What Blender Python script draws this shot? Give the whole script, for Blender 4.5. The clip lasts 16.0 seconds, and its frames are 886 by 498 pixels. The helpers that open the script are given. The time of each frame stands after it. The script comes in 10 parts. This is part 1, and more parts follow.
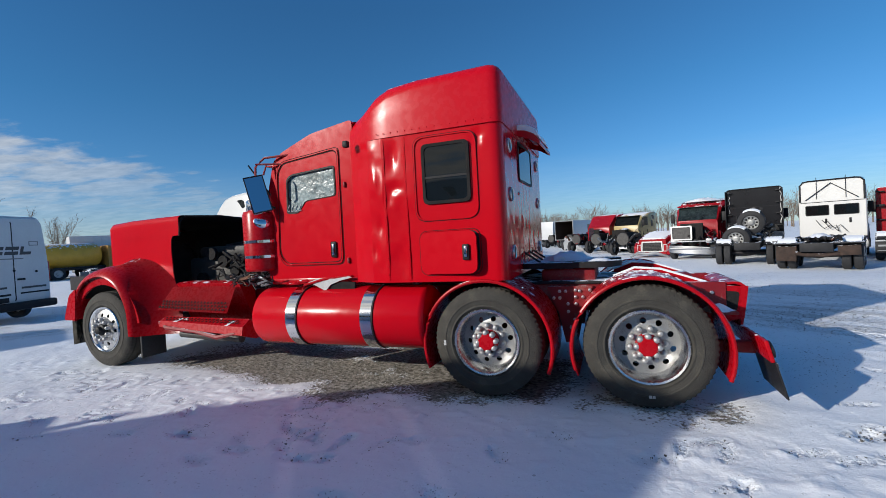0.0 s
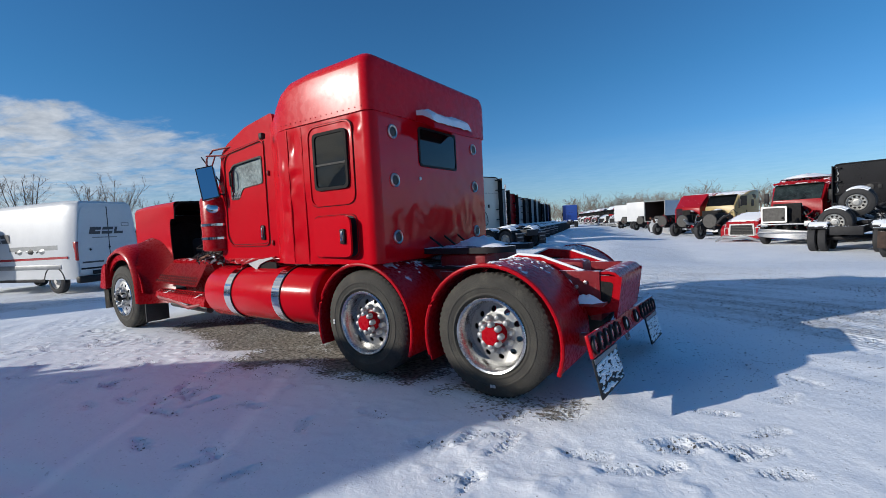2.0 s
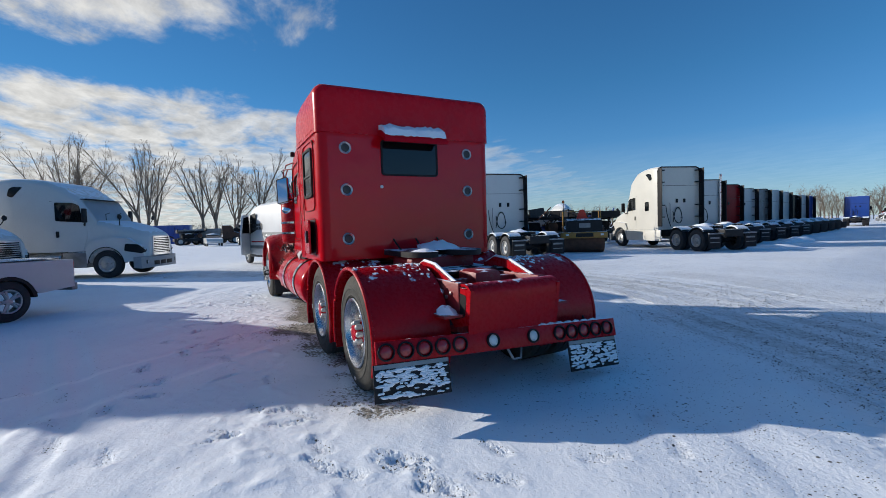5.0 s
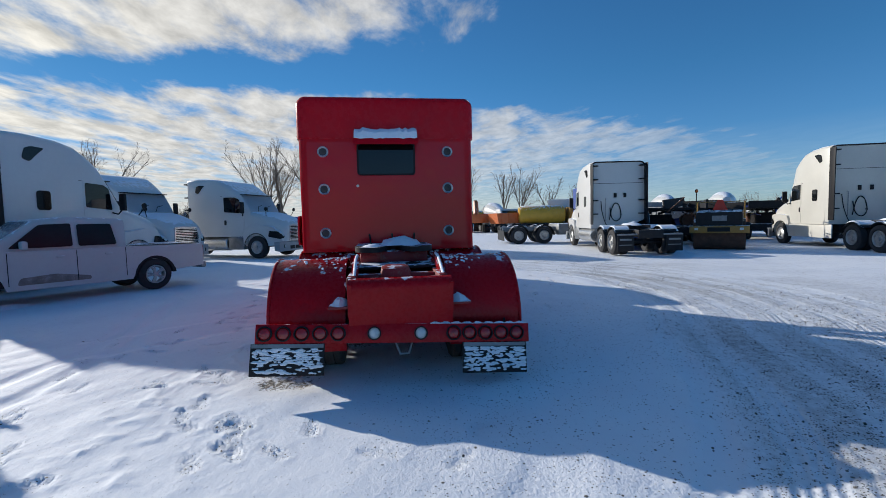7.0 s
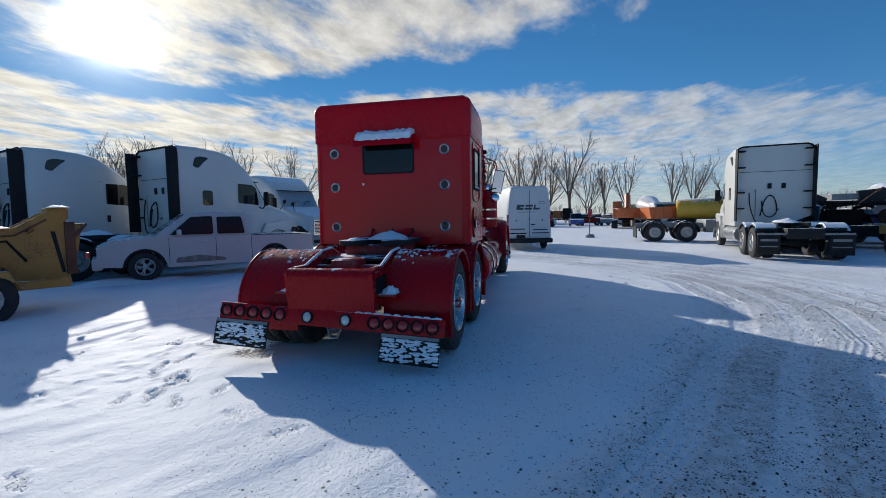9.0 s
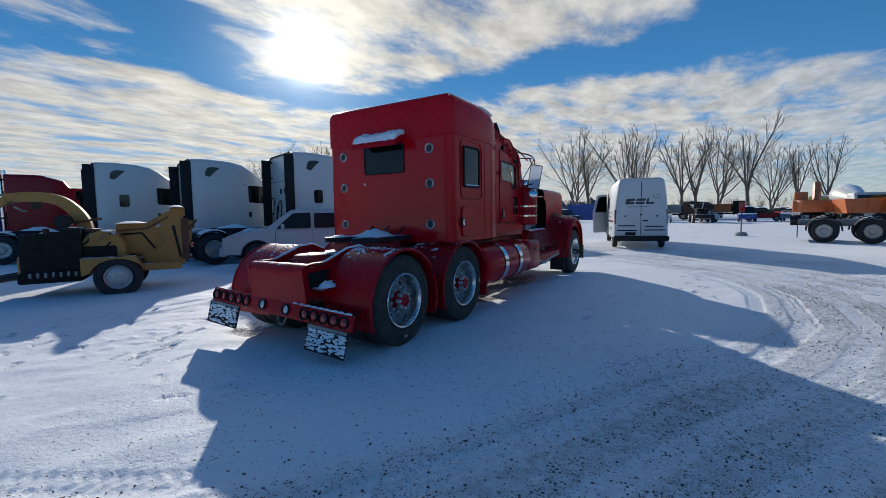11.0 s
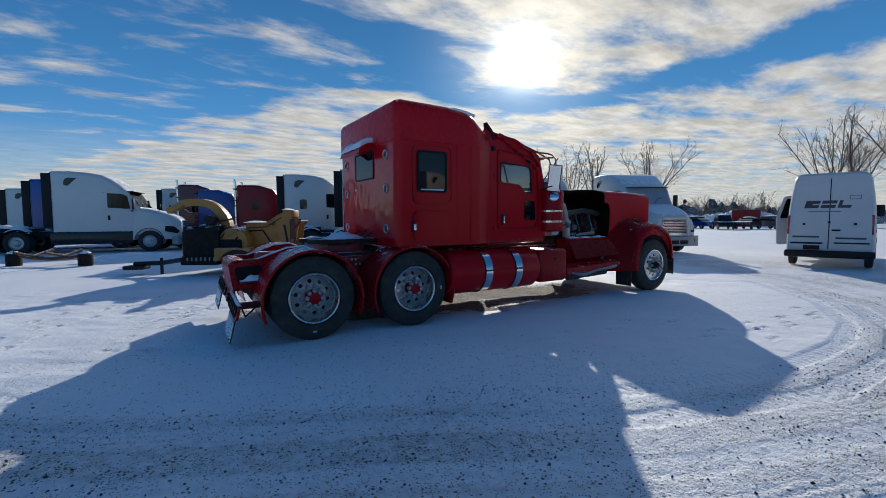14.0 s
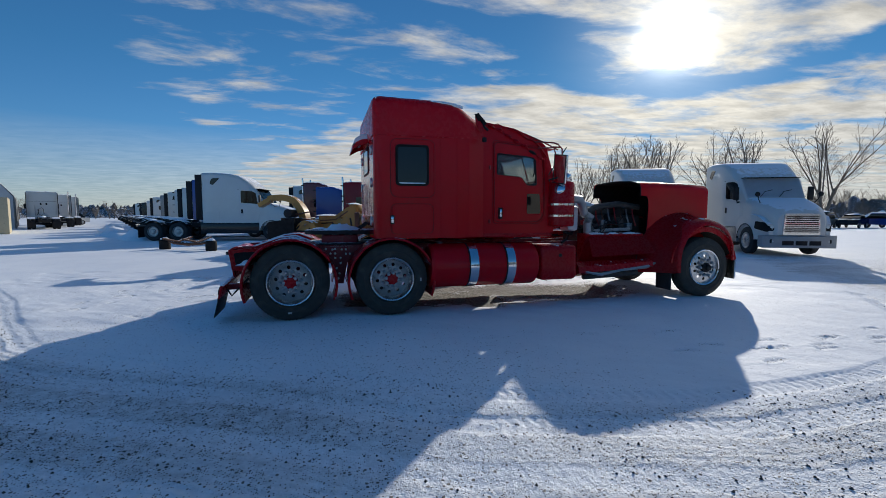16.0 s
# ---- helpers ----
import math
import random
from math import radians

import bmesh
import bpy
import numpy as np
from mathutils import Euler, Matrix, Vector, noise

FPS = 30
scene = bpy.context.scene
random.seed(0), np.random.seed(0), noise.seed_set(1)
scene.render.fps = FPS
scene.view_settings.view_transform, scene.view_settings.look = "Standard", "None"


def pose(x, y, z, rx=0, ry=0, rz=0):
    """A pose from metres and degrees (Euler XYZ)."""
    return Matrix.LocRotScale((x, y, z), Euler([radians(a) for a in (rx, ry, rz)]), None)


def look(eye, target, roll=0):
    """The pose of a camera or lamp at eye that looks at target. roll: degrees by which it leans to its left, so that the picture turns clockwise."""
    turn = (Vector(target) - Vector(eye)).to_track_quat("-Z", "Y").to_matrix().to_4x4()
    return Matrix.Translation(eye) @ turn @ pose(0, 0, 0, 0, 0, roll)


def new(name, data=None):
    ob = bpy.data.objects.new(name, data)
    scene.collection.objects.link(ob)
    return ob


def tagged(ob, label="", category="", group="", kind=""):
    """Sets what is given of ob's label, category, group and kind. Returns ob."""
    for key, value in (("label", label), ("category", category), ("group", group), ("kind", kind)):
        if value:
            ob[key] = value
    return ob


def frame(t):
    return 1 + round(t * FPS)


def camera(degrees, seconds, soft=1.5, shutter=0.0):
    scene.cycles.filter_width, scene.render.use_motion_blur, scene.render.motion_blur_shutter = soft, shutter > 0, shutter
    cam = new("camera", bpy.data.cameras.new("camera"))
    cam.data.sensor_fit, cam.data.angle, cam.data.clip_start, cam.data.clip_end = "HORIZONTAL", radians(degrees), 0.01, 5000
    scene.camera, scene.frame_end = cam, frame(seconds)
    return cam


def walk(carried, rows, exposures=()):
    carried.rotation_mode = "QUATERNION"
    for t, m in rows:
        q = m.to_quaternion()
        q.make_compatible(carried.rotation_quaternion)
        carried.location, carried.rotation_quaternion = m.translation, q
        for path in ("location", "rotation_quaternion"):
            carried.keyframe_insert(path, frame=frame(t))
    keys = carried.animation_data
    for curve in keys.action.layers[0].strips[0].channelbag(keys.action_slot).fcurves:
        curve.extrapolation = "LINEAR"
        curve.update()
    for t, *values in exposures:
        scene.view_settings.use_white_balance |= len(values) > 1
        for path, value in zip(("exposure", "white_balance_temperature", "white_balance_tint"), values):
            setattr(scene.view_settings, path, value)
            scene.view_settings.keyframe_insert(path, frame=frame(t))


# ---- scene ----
cam = camera(89.7, 16.0, soft=0.6)
METRES, EYE, TILT, LEAN, TURN = 17.647, 1.5, 0.0, 0.0, 0.0
PATH = [
    (0, (-0.222, -5.248, 1.537), (-0.943, -3.383, 1.493), -3.2),
    (0.5, (0.278, -5.07, 1.532), (-0.557, -3.254, 1.474), -3.1),
    (1, (0.801, -4.931, 1.52), (-0.097, -3.145, 1.449), -3.1),
    (1.5, (1.244, -4.702, 1.472), (0.283, -2.95, 1.378), -3.0),
    (2, (1.719, -4.39, 1.466), (0.614, -2.726, 1.359), -3.0),
    (2.5, (2.163, -4.14, 1.469), (0.912, -2.583, 1.361), -3.0),
    (3, (2.56, -3.722, 1.455), (1.176, -2.283, 1.346), -3.0),
    (3.2, (2.741, -3.586, 1.454), (1.304, -2.2, 1.34), -3.1),
    (5.3, (4.135, -1.983, 1.488), (2.313, -1.165, 1.379), -1.6),
    (5.5, (4.238, -1.749, 1.493), (2.384, -1.008, 1.375), -1.6),
    (6, (4.548, -1.251, 1.505), (2.644, -0.65, 1.379), -1.5),
    (6.5, (4.702, -0.721, 1.527), (2.762, -0.254, 1.401), -1.4),
    (7, (4.861, -0.133, 1.507), (2.883, 0.136, 1.378), -1.3),
    (7.5, (4.995, 0.378, 1.519), (3.0, 0.435, 1.394), -1.2),
    (8, (5.007, 1.012, 1.514), (3.016, 0.873, 1.383), -1.1),
    (8.5, (5.064, 1.549, 1.533), (3.086, 1.292, 1.395), -1.1),
    (9, (4.902, 2.103, 1.498), (2.956, 1.663, 1.354), -0.9),
    (9.2, (4.832, 2.344, 1.49), (2.907, 1.823, 1.347), -1.0),
    (11.3, (3.824, 4.52, 1.536), (2.189, 3.377, 1.385), -0.7),
    (11.5, (3.653, 4.681, 1.542), (2.056, 3.486, 1.399), -0.5),
    (12, (3.295, 5.152, 1.539), (1.817, 3.812, 1.39), -0.5),
    (12.5, (2.889, 5.538, 1.521), (1.54, 4.069, 1.372), -0.4),
    (13, (2.415, 5.942, 1.517), (1.195, 4.364, 1.371), -0.4),
    (13.5, (2.027, 6.346, 1.53), (0.903, 4.697, 1.393), -0.4),
    (14, (1.502, 6.685, 1.521), (0.461, 4.983, 1.382), -0.3),
    (14.5, (1.065, 7.026, 1.512), (0.126, 5.266, 1.372), -0.3),
    (15, (0.551, 7.194, 1.476), (-0.287, 5.384, 1.329), 0.0),
    (15.5, (0.019, 7.421, 1.472), (-0.659, 5.547, 1.311), -0.0),
    (16, (-0.47, 7.566, 1.481), (-0.982, 5.639, 1.323), 0.0),
]
walk(cam, [(t, look(eye, target, roll)) for t, eye, target, roll in PATH], exposures=[(0.0, 0.52), (5.5, 0.60), (9.0, 0.44), (12.5, 0.34), (16.0, 0.31)])

# ---- world, sun ----
SUN_AZ, SUN_EL = radians(-131.3), radians(19.5)
SUN_DIR = Vector((math.cos(SUN_AZ) * math.cos(SUN_EL), math.sin(SUN_AZ) * math.cos(SUN_EL), math.sin(SUN_EL)))


def build_world():
    w = bpy.data.worlds.new("sky")
    scene.world = w
    w.use_nodes = True
    nt = w.node_tree
    nt.nodes.clear()
    N, L = nt.nodes.new, nt.links.new

    def math_node(op, a, b=None, clamp=False):
        n = N("ShaderNodeMath")
        n.operation, n.use_clamp = op, clamp
        for k, v in ((0, a), (1, b)):
            if v is None:
                continue
            if isinstance(v, (int, float)):
                n.inputs[k].default_value = v
            else:
                L(v, n.inputs[k])
        return n.outputs[0]

    out, bg = N("ShaderNodeOutputWorld"), N("ShaderNodeBackground")
    sky = N("ShaderNodeTexSky")
    sky.sky_type, sky.sun_disc = "NISHITA", False
    sky.sun_elevation, sky.sun_rotation = SUN_EL, math.pi / 2 - SUN_AZ
    sky.air_density, sky.dust_density, sky.ozone_density = 1.0, 0.05, 3.0
    tc, sep = N("ShaderNodeTexCoord"), N("ShaderNodeSeparateXYZ")
    L(tc.outputs["Generated"], sep.inputs[0])
    # cloud sheet: the direction projected on a plane overhead
    up = math_node("ADD", math_node("MAXIMUM", sep.outputs[2], 0.0), 0.05)
    comb = N("ShaderNodeCombineXYZ")
    L(math_node("DIVIDE", sep.outputs[0], up), comb.inputs[0])
    L(math_node("DIVIDE", sep.outputs[1], up), comb.inputs[1])
    turn = N("ShaderNodeMapping")
    turn.inputs["Rotation"].default_value = (0, 0, radians(62))
    turn.inputs["Scale"].default_value = (0.55, 1.0, 1.0)
    L(comb.outputs[0], turn.inputs[0])
    n1, n3 = N("ShaderNodeTexNoise"), N("ShaderNodeTexNoise")
    for n, sc, det, ro, dis in ((n1, 2.9, 9, 0.60, 0.25), (n3, 5.5, 8, 0.62, 0.3)):
        n.inputs["Scale"].default_value, n.inputs["Detail"].default_value, n.inputs["Roughness"].default_value = sc, det, ro
        n.inputs["Distortion"].default_value = dis
        L(turn.outputs[0], n.inputs[0])
    dot = N("ShaderNodeVectorMath")
    dot.operation = "DOT_PRODUCT"
    L(tc.outputs["Generated"], dot.inputs[0])
    dot.inputs[1].default_value = look((0, 0, 0), SUN_DIR - Vector((0, 0, 0.011))).to_3x3() @ Vector((0, 0, -1))
    near = dot.outputs["Value"]
    # ragged edges: the sheet's coordinates pushed about before the banks are laid out
    push = N("ShaderNodeTexNoise")
    push.inputs["Scale"].default_value, push.inputs["Detail"].default_value = 2.3, 4
    L(comb.outputs[0], push.inputs[0])
    shove, warp = N("ShaderNodeVectorMath"), N("ShaderNodeVectorMath")
    shove.operation, warp.operation = "MULTIPLY_ADD", "ADD"
    L(push.outputs["Color"], shove.inputs[0])
    shove.inputs[1].default_value, shove.inputs[2].default_value = (0.5, 0.5, 0.0), (-0.25, -0.25, 0.0)
    L(comb.outputs[0], warp.inputs[0])
    L(shove.outputs[0], warp.inputs[1])
    flat = N("ShaderNodeSeparateXYZ")
    L(warp.outputs[0], flat.inputs[0])
    px, py = flat.outputs[0], flat.outputs[1]

    def oval(cx, cy, ax, ay, power=3.0):
        """One at the middle of an oval, nought on its rim, negative outside."""
        u = math_node("POWER", math_node("ABSOLUTE", math_node("DIVIDE", math_node("SUBTRACT", px, cx), ax)), power)
        v = math_node("POWER", math_node("ABSOLUTE", math_node("DIVIDE", math_node("SUBTRACT", py, cy), ay)), power)
        return math_node("SUBTRACT", 1.0, math_node("ADD", u, v))

    def plane(a, b, c):
        """a x + b y + c over the sheet."""
        return math_node("ADD", math_node("ADD", math_node("MULTIPLY", px, a), math_node("MULTIPLY", py, b)), c)

    # the high bank round the sun, the long bank below it, loose streaks beside them
    # the high bank's overhead reach is unseen, added to lighten the shade
    high = math_node("MINIMUM", math_node("MULTIPLY", oval(-1.42, -1.05, 1.08, 1.5), 0.5), plane(-0.66, 0.75, 0.72))
    gap = math_node("MULTIPLY", oval(-1.75, -1.25, 1.07, 1.46), -0.6)
    edge = math_node("ADD", plane(-1.0, 0.0, -2.83), math_node("SUBTRACT", math_node("MULTIPLY", math_node("MAXIMUM", math_node("SUBTRACT", -2.0, py), 0.0), 4.0), math_node("MULTIPLY", math_node("MAXIMUM", math_node("ADD", py, 1.2), 0.0), 0.2)))
    long = math_node("MINIMUM", math_node("MINIMUM", gap, edge), plane(-0.89, -0.45, -1.95))
    loose = math_node("MINIMUM", math_node("MULTIPLY", oval(-0.05, -3.8, 1.05, 2.6, 2.0), 0.5), 0.0)
    lift = math_node("MAXIMUM", math_node("MAXIMUM", high, long), loose)
    lift = math_node("MINIMUM", math_node("MAXIMUM", math_node("MULTIPLY", lift, 0.75), -0.32), 0.22)
    # the long bank thins out to a veil towards the far side
    thin = N("ShaderNodeMapRange")
    for k, v in (("From Min", -0.4), ("From Max", 3.6), ("To Min", 1.0), ("To Max", 0.26)):
        thin.inputs[k].default_value = v
    L(py, thin.inputs["Value"])
    dens = math_node("ADD", n1.outputs[0], lift)
    ramp = N("ShaderNodeMapRange")
    ramp.interpolation_type = "SMOOTHSTEP"
    ramp.inputs["From Min"].default_value, ramp.inputs["From Max"].default_value = 0.48, 0.78
    L(dens, ramp.inputs["Value"])
    glow = math_node("POWER", math_node("MAXIMUM", near, 0.0), 14.0)
    core = math_node("ADD", math_node("MULTIPLY", math_node("POWER", math_node("MAXIMUM", near, 0.0), 1100.0), 45.0), math_node("MULTIPLY", math_node("POWER", math_node("MAXIMUM", near, 0.0), 130.0), 6.0))
    core = math_node("MULTIPLY", core, math_node("ADD", 0.55, math_node("MULTIPLY", n1.outputs[0], 0.9)))
    puff = N("ShaderNodeMapRange")
    for k, v in (("From Min", 0.35), ("From Max", 0.65), ("To Min", 0.72), ("To Max", 1.12)):
        puff.inputs[k].default_value = v
    L(n3.outputs[0], puff.inputs["Value"])
    bright = math_node("MULTIPLY", math_node("ADD", 9.2, math_node("MULTIPLY", glow, 3.5)), puff.outputs[0])
    cloud = N("ShaderNodeVectorMath")
    cloud.operation = "SCALE"
    warm = N("ShaderNodeMix")
    warm.data_type = "RGBA"
    L(glow, warm.inputs[0])
    warm.inputs[6].default_value = (1.0, 0.99, 0.955, 1)
    warm.inputs[7].default_value = (1.04, 0.98, 0.84, 1)
    L(warm.outputs[2], cloud.inputs[0])
    L(bright, cloud.inputs["Scale"])
    tint = N("ShaderNodeMix")
    tint.data_type, tint.blend_type = "RGBA", "MULTIPLY"
    tint.inputs[0].default_value = 1.0
    dim = N("ShaderNodeVectorMath")
    dim.operation = "SCALE"
    L(sky.outputs[0], dim.inputs[0])
    L(math_node("SUBTRACT", 1.0, math_node("MULTIPLY", math_node("POWER", math_node("MAXIMUM", near, 0.0), 3.0), 0.32)), dim.inputs["Scale"])
    L(dim.outputs[0], tint.inputs[6])
    hue = N("ShaderNodeMix")
    hue.data_type = "RGBA"
    L(math_node("MULTIPLY", sep.outputs[2], 3.5, True), hue.inputs[0])
    hue.inputs[6].default_value = (0.64, 1.02, 1.56, 1)
    hue.inputs[7].default_value = (0.45, 1.06, 1.46, 1)
    zenith = N("ShaderNodeMix")
    zenith.data_type = "RGBA"
    L(math_node("MULTIPLY", math_node("SUBTRACT", sep.outputs[2], 0.45), 3.0, True), zenith.inputs[0])
    L(hue.outputs[2], zenith.inputs[6])
    zenith.inputs[7].default_value = (0.46, 1.4, 2.0, 1)
    L(zenith.outputs[2], tint.inputs[7])
    mix = N("ShaderNodeMix")
    mix.data_type = "RGBA"
    # pale haze low over the horizon
    haze = math_node("MULTIPLY", math_node("SUBTRACT", 1.0, math_node("MULTIPLY", sep.outputs[2], 6.0), True), math_node("ADD", 0.24, math_node("MULTIPLY", math_node("MAXIMUM", near, 0.0), 0.95)))
    L(math_node("MAXIMUM", math_node("MULTIPLY", math_node("MULTIPLY", ramp.outputs[0], thin.outputs[0]), 0.95), haze), mix.inputs[0])
    L(tint.outputs[2], mix.inputs[6])
    L(cloud.outputs[0], mix.inputs[7])
    disc = N("ShaderNodeVectorMath")
    disc.operation = "SCALE"
    disc.inputs[0].default_value = (1.0, 0.97, 0.88)
    L(core, disc.inputs["Scale"])
    add = N("ShaderNodeVectorMath")
    L(mix.outputs[2], add.inputs[0])
    L(disc.outputs[0], add.inputs[1])
    L(add.outputs[0], bg.inputs["Color"])
    bg.inputs["Strength"].default_value = 0.053
    L(bg.outputs[0], out.inputs[0])


build_world()
sun = new("sun", bpy.data.lights.new("sun", "SUN"))
sun.data.energy, sun.data.angle, sun.data.color = 2.95, radians(0.6), (1.0, 0.955, 0.88)
sun.matrix_world = look(SUN_DIR * 100, (0, 0, 0))


# ---- materials ----
def material(name, col, rough=0.5, metal=0.0, var=0.15, scale=4.0, bump=0.0, bscale=40.0, coat=0.0, snow=0.0, dirt=0.0, dirt_col=(0.16, 0.14, 0.12), isl=0.0, spec=0.5, bdet=5, ragged=0.45):
    """Procedural surface: two scales of variation, fine relief, optional road dirt and settled snow on faces that look up."""
    m = bpy.data.materials.new(name)
    m.use_nodes = True
    nt = m.node_tree
    N, L = nt.nodes.new, nt.links.new
    bs = nt.nodes["Principled BSDF"]
    tc = N("ShaderNodeTexCoord")

    def noise_node(s, d=4):
        n = N("ShaderNodeTexNoise")
        n.inputs["Scale"].default_value, n.inputs["Detail"].default_value = s, d
        L(tc.outputs["Object"], n.inputs["Vector"])
        return n.outputs[0]

    def mapped(v, a, b, c, d):
        n = N("ShaderNodeMapRange")
        for k, x in zip(("From Min", "From Max", "To Min", "To Max"), (a, b, c, d)):
            n.inputs[k].default_value = x
        L(v, n.inputs["Value"])
        return n.outputs[0]

    def mixed(f, a, b):
        n = N("ShaderNodeMix")
        n.data_type = "RGBA"
        for k, v in ((0, f), (6, a), (7, b)):
            if isinstance(v, tuple):
                n.inputs[k].default_value = (*v, 1)
            elif isinstance(v, float):
                n.inputs[k].default_value = v
            else:
                L(v, n.inputs[k])
        return n.outputs[2]

    def op(kind, a, b):
        n = N("ShaderNodeMath")
        n.operation = kind
        for k, v in ((0, a), (1, b)):
            if isinstance(v, (int, float)):
                n.inputs[k].default_value = v
            else:
                L(v, n.inputs[k])
        return n.outputs[0]

    big, fine = noise_node(scale), noise_node(scale * 11, 6)
    c0 = tuple(x * (1 - var) for x in col)
    c1 = tuple(min(1.0, x * (1 + var)) for x in col)
    blend = op("ADD", mapped(big, 0.3, 0.7, 0.0, 0.65), mapped(fine, 0.3, 0.7, 0.0, 0.35))
    color = mixed(blend, c0, c1)
    if isl:
        info = N("ShaderNodeNewGeometry")
        hsv = N("ShaderNodeHueSaturation")
        L(color, hsv.inputs["Color"])
        L(mapped(info.outputs["Random Per Island"], 0, 1, 1 - isl, 1 + isl), hsv.inputs["Value"])
        color = hsv.outputs[0]
    r = mapped(fine, 0.25, 0.75, max(0.02, rough * 0.8), min(1.0, rough * 1.2))
    ct = coat
    if dirt:
        spots = mapped(op("ADD", op("MULTIPLY", big, 0.6), op("MULTIPLY", fine, 0.4)), 0.62 - 0.25 * dirt, 0.78 - 0.2 * dirt, 0.0, 0.85)
        color = mixed(spots, color, dirt_col)
        r = op("ADD", r, op("MULTIPLY", spots, 0.35))
    if snow:
        geo, sp = N("ShaderNodeNewGeometry"), N("ShaderNodeSeparateXYZ")
        L(geo.outputs["Normal"], sp.inputs[0])
        patch = op("ADD", sp.outputs[2], mapped(noise_node(7.0, 8), 0.3, 0.7, -ragged, ragged))
        mask = mapped(patch, 1.12 - 0.5 * snow, 1.2 - 0.5 * snow, 0.0, 1.0)
        color = mixed(mask, color, (0.74, 0.77, 0.82))
        r = op("ADD", op("MULTIPLY", r, op("SUBTRACT", 1.0, mask)), op("MULTIPLY", mask, 0.75))
        if metal:
            L(op("MULTIPLY", op("SUBTRACT", 1.0, mask), metal), bs.inputs["Metallic"])
        if coat:
            L(op("MULTIPLY", op("SUBTRACT", 1.0, mask), coat), bs.inputs["Coat Weight"])
    L(color, bs.inputs["Base Color"])
    L(r, bs.inputs["Roughness"])
    bs.inputs["Specular IOR Level"].default_value = spec
    if metal and not snow:
        bs.inputs["Metallic"].default_value = metal
    if coat:
        bs.inputs["Coat Roughness"].default_value = 0.05
        if not snow:
            bs.inputs["Coat Weight"].default_value = coat
    if bump:
        b = N("ShaderNodeBump")
        b.inputs["Strength"].default_value, b.inputs["Distance"].default_value = min(1.0, bump), 0.02
        L(noise_node(bscale, bdet), b.inputs["Height"])
        L(b.outputs[0], bs.inputs["Normal"])
    return m


def glass_material(name, col, trans):
    m = bpy.data.materials.new(name)
    m.use_nodes = True
    bs = m.node_tree.nodes["Principled BSDF"]
    bs.inputs["Base Color"].default_value = (*col, 1)
    bs.inputs["Roughness"].default_value = 0.03
    bs.inputs["Transmission Weight"].default_value = trans
    bs.inputs["IOR"].default_value = 1.45
    return m


PAINT = dict(spec=0.19, bdet=1)
RED = material("red_truck_paint", (0.50, 0.0025, 0.010), 0.20, var=0.05, scale=1.3, bump=0.05, bscale=2.2, **PAINT)
RED_ROOF = material("red_paint_snowy_top", (0.52, 0.004, 0.013), 0.27, var=0.05, scale=1.3, bump=0.06, bscale=2.4, snow=0.42, ragged=0.12, **PAINT)
RED_CAB = material("red_paint_snow_traces", (0.50, 0.0025, 0.010), 0.20, var=0.05, scale=1.3, bump=0.06, bscale=2.2, snow=0.36, ragged=0.14, **PAINT)
RED_WAVY = material("red_paint_dented_skin", (0.50, 0.003, 0.010), 0.12, var=0.05, scale=1.3, bump=0.45, bscale=4.5, spec=0.36, bdet=1)
RED_DUSTY = material("red_paint_road_dust", (0.38, 0.003, 0.009), 0.28, var=0.10, scale=2.6, bump=0.06, bscale=6.0, snow=0.02, **PAINT)
RED_FRAME = material("red_frame_paint", (0.22, 0.005, 0.009), 0.5, var=0.25, scale=5.0, bump=0.12, bscale=30.0, dirt=0.35, snow=0.3)
CHROME = material("polished_steel", (0.72, 0.73, 0.75), 0.09, metal=1.0, var=0.06, scale=6.0)
ALLOY = material("polished_alloy", (0.60, 0.60, 0.60), 0.30, metal=1.0, var=0.14, scale=9.0, bump=0.04, bscale=60.0, dirt=0.4)
WHEEL_POLISH = material("polished_wheel_barrel", (0.60, 0.60, 0.60), 0.26, metal=1.0, var=0.12, scale=9.0, dirt=0.25)
RIM_GREY = material("brushed_alloy_wheel", (0.44, 0.44, 0.43), 0.46, metal=0.75, var=0.16, scale=9.0, dirt=0.42, dirt_col=(0.2, 0.19, 0.17))
NUT_GREY = material("grey_nut_cap", (0.40, 0.40, 0.40), 0.5, metal=0.4, var=0.2, scale=20.0, dirt=0.3)
CRAZED = material("frosty_crinkled_door_glass", (0.20, 0.25, 0.25), 0.22, var=0.85, scale=2.6, bump=0.5, bscale=9.0, coat=0.6)
ALLOY_DULL = material("dull_grey_alloy", (0.34, 0.35, 0.36), 0.45, metal=0.6, var=0.2, scale=9.0, dirt=0.35)
RUBBER = material("dusty_tyre_rubber", (0.040, 0.037, 0.031), 0.85, var=0.25, scale=7.0, bump=0.35, bscale=70.0, dirt=0.38, dirt_col=(0.10, 0.092, 0.074))
RUBBER_DARK = material("black_tyre_rubber", (0.022, 0.022, 0.024), 0.8, var=0.3, scale=6.0, bump=0.3, bscale=60.0)
BLACK = material("black_plastic", (0.014, 0.014, 0.016), 0.55, var=0.3, scale=6.0, bump=0.1, spec=0.22)
BLACK_SNOWY = material("black_steel_with_snow", (0.018, 0.018, 0.02), 0.6, var=0.3, scale=6.0, bump=0.15, snow=0.45, spec=0.25)
SOOT = material("dark_engine_grime", (0.016, 0.015, 0.015), 0.75, var=0.5, scale=9.0, bump=0.5, bscale=30.0, spec=0.15)
CAST = material("cast_iron", (0.06, 0.058, 0.056), 0.6, metal=0.4, var=0.4, scale=9.0, bump=0.3)
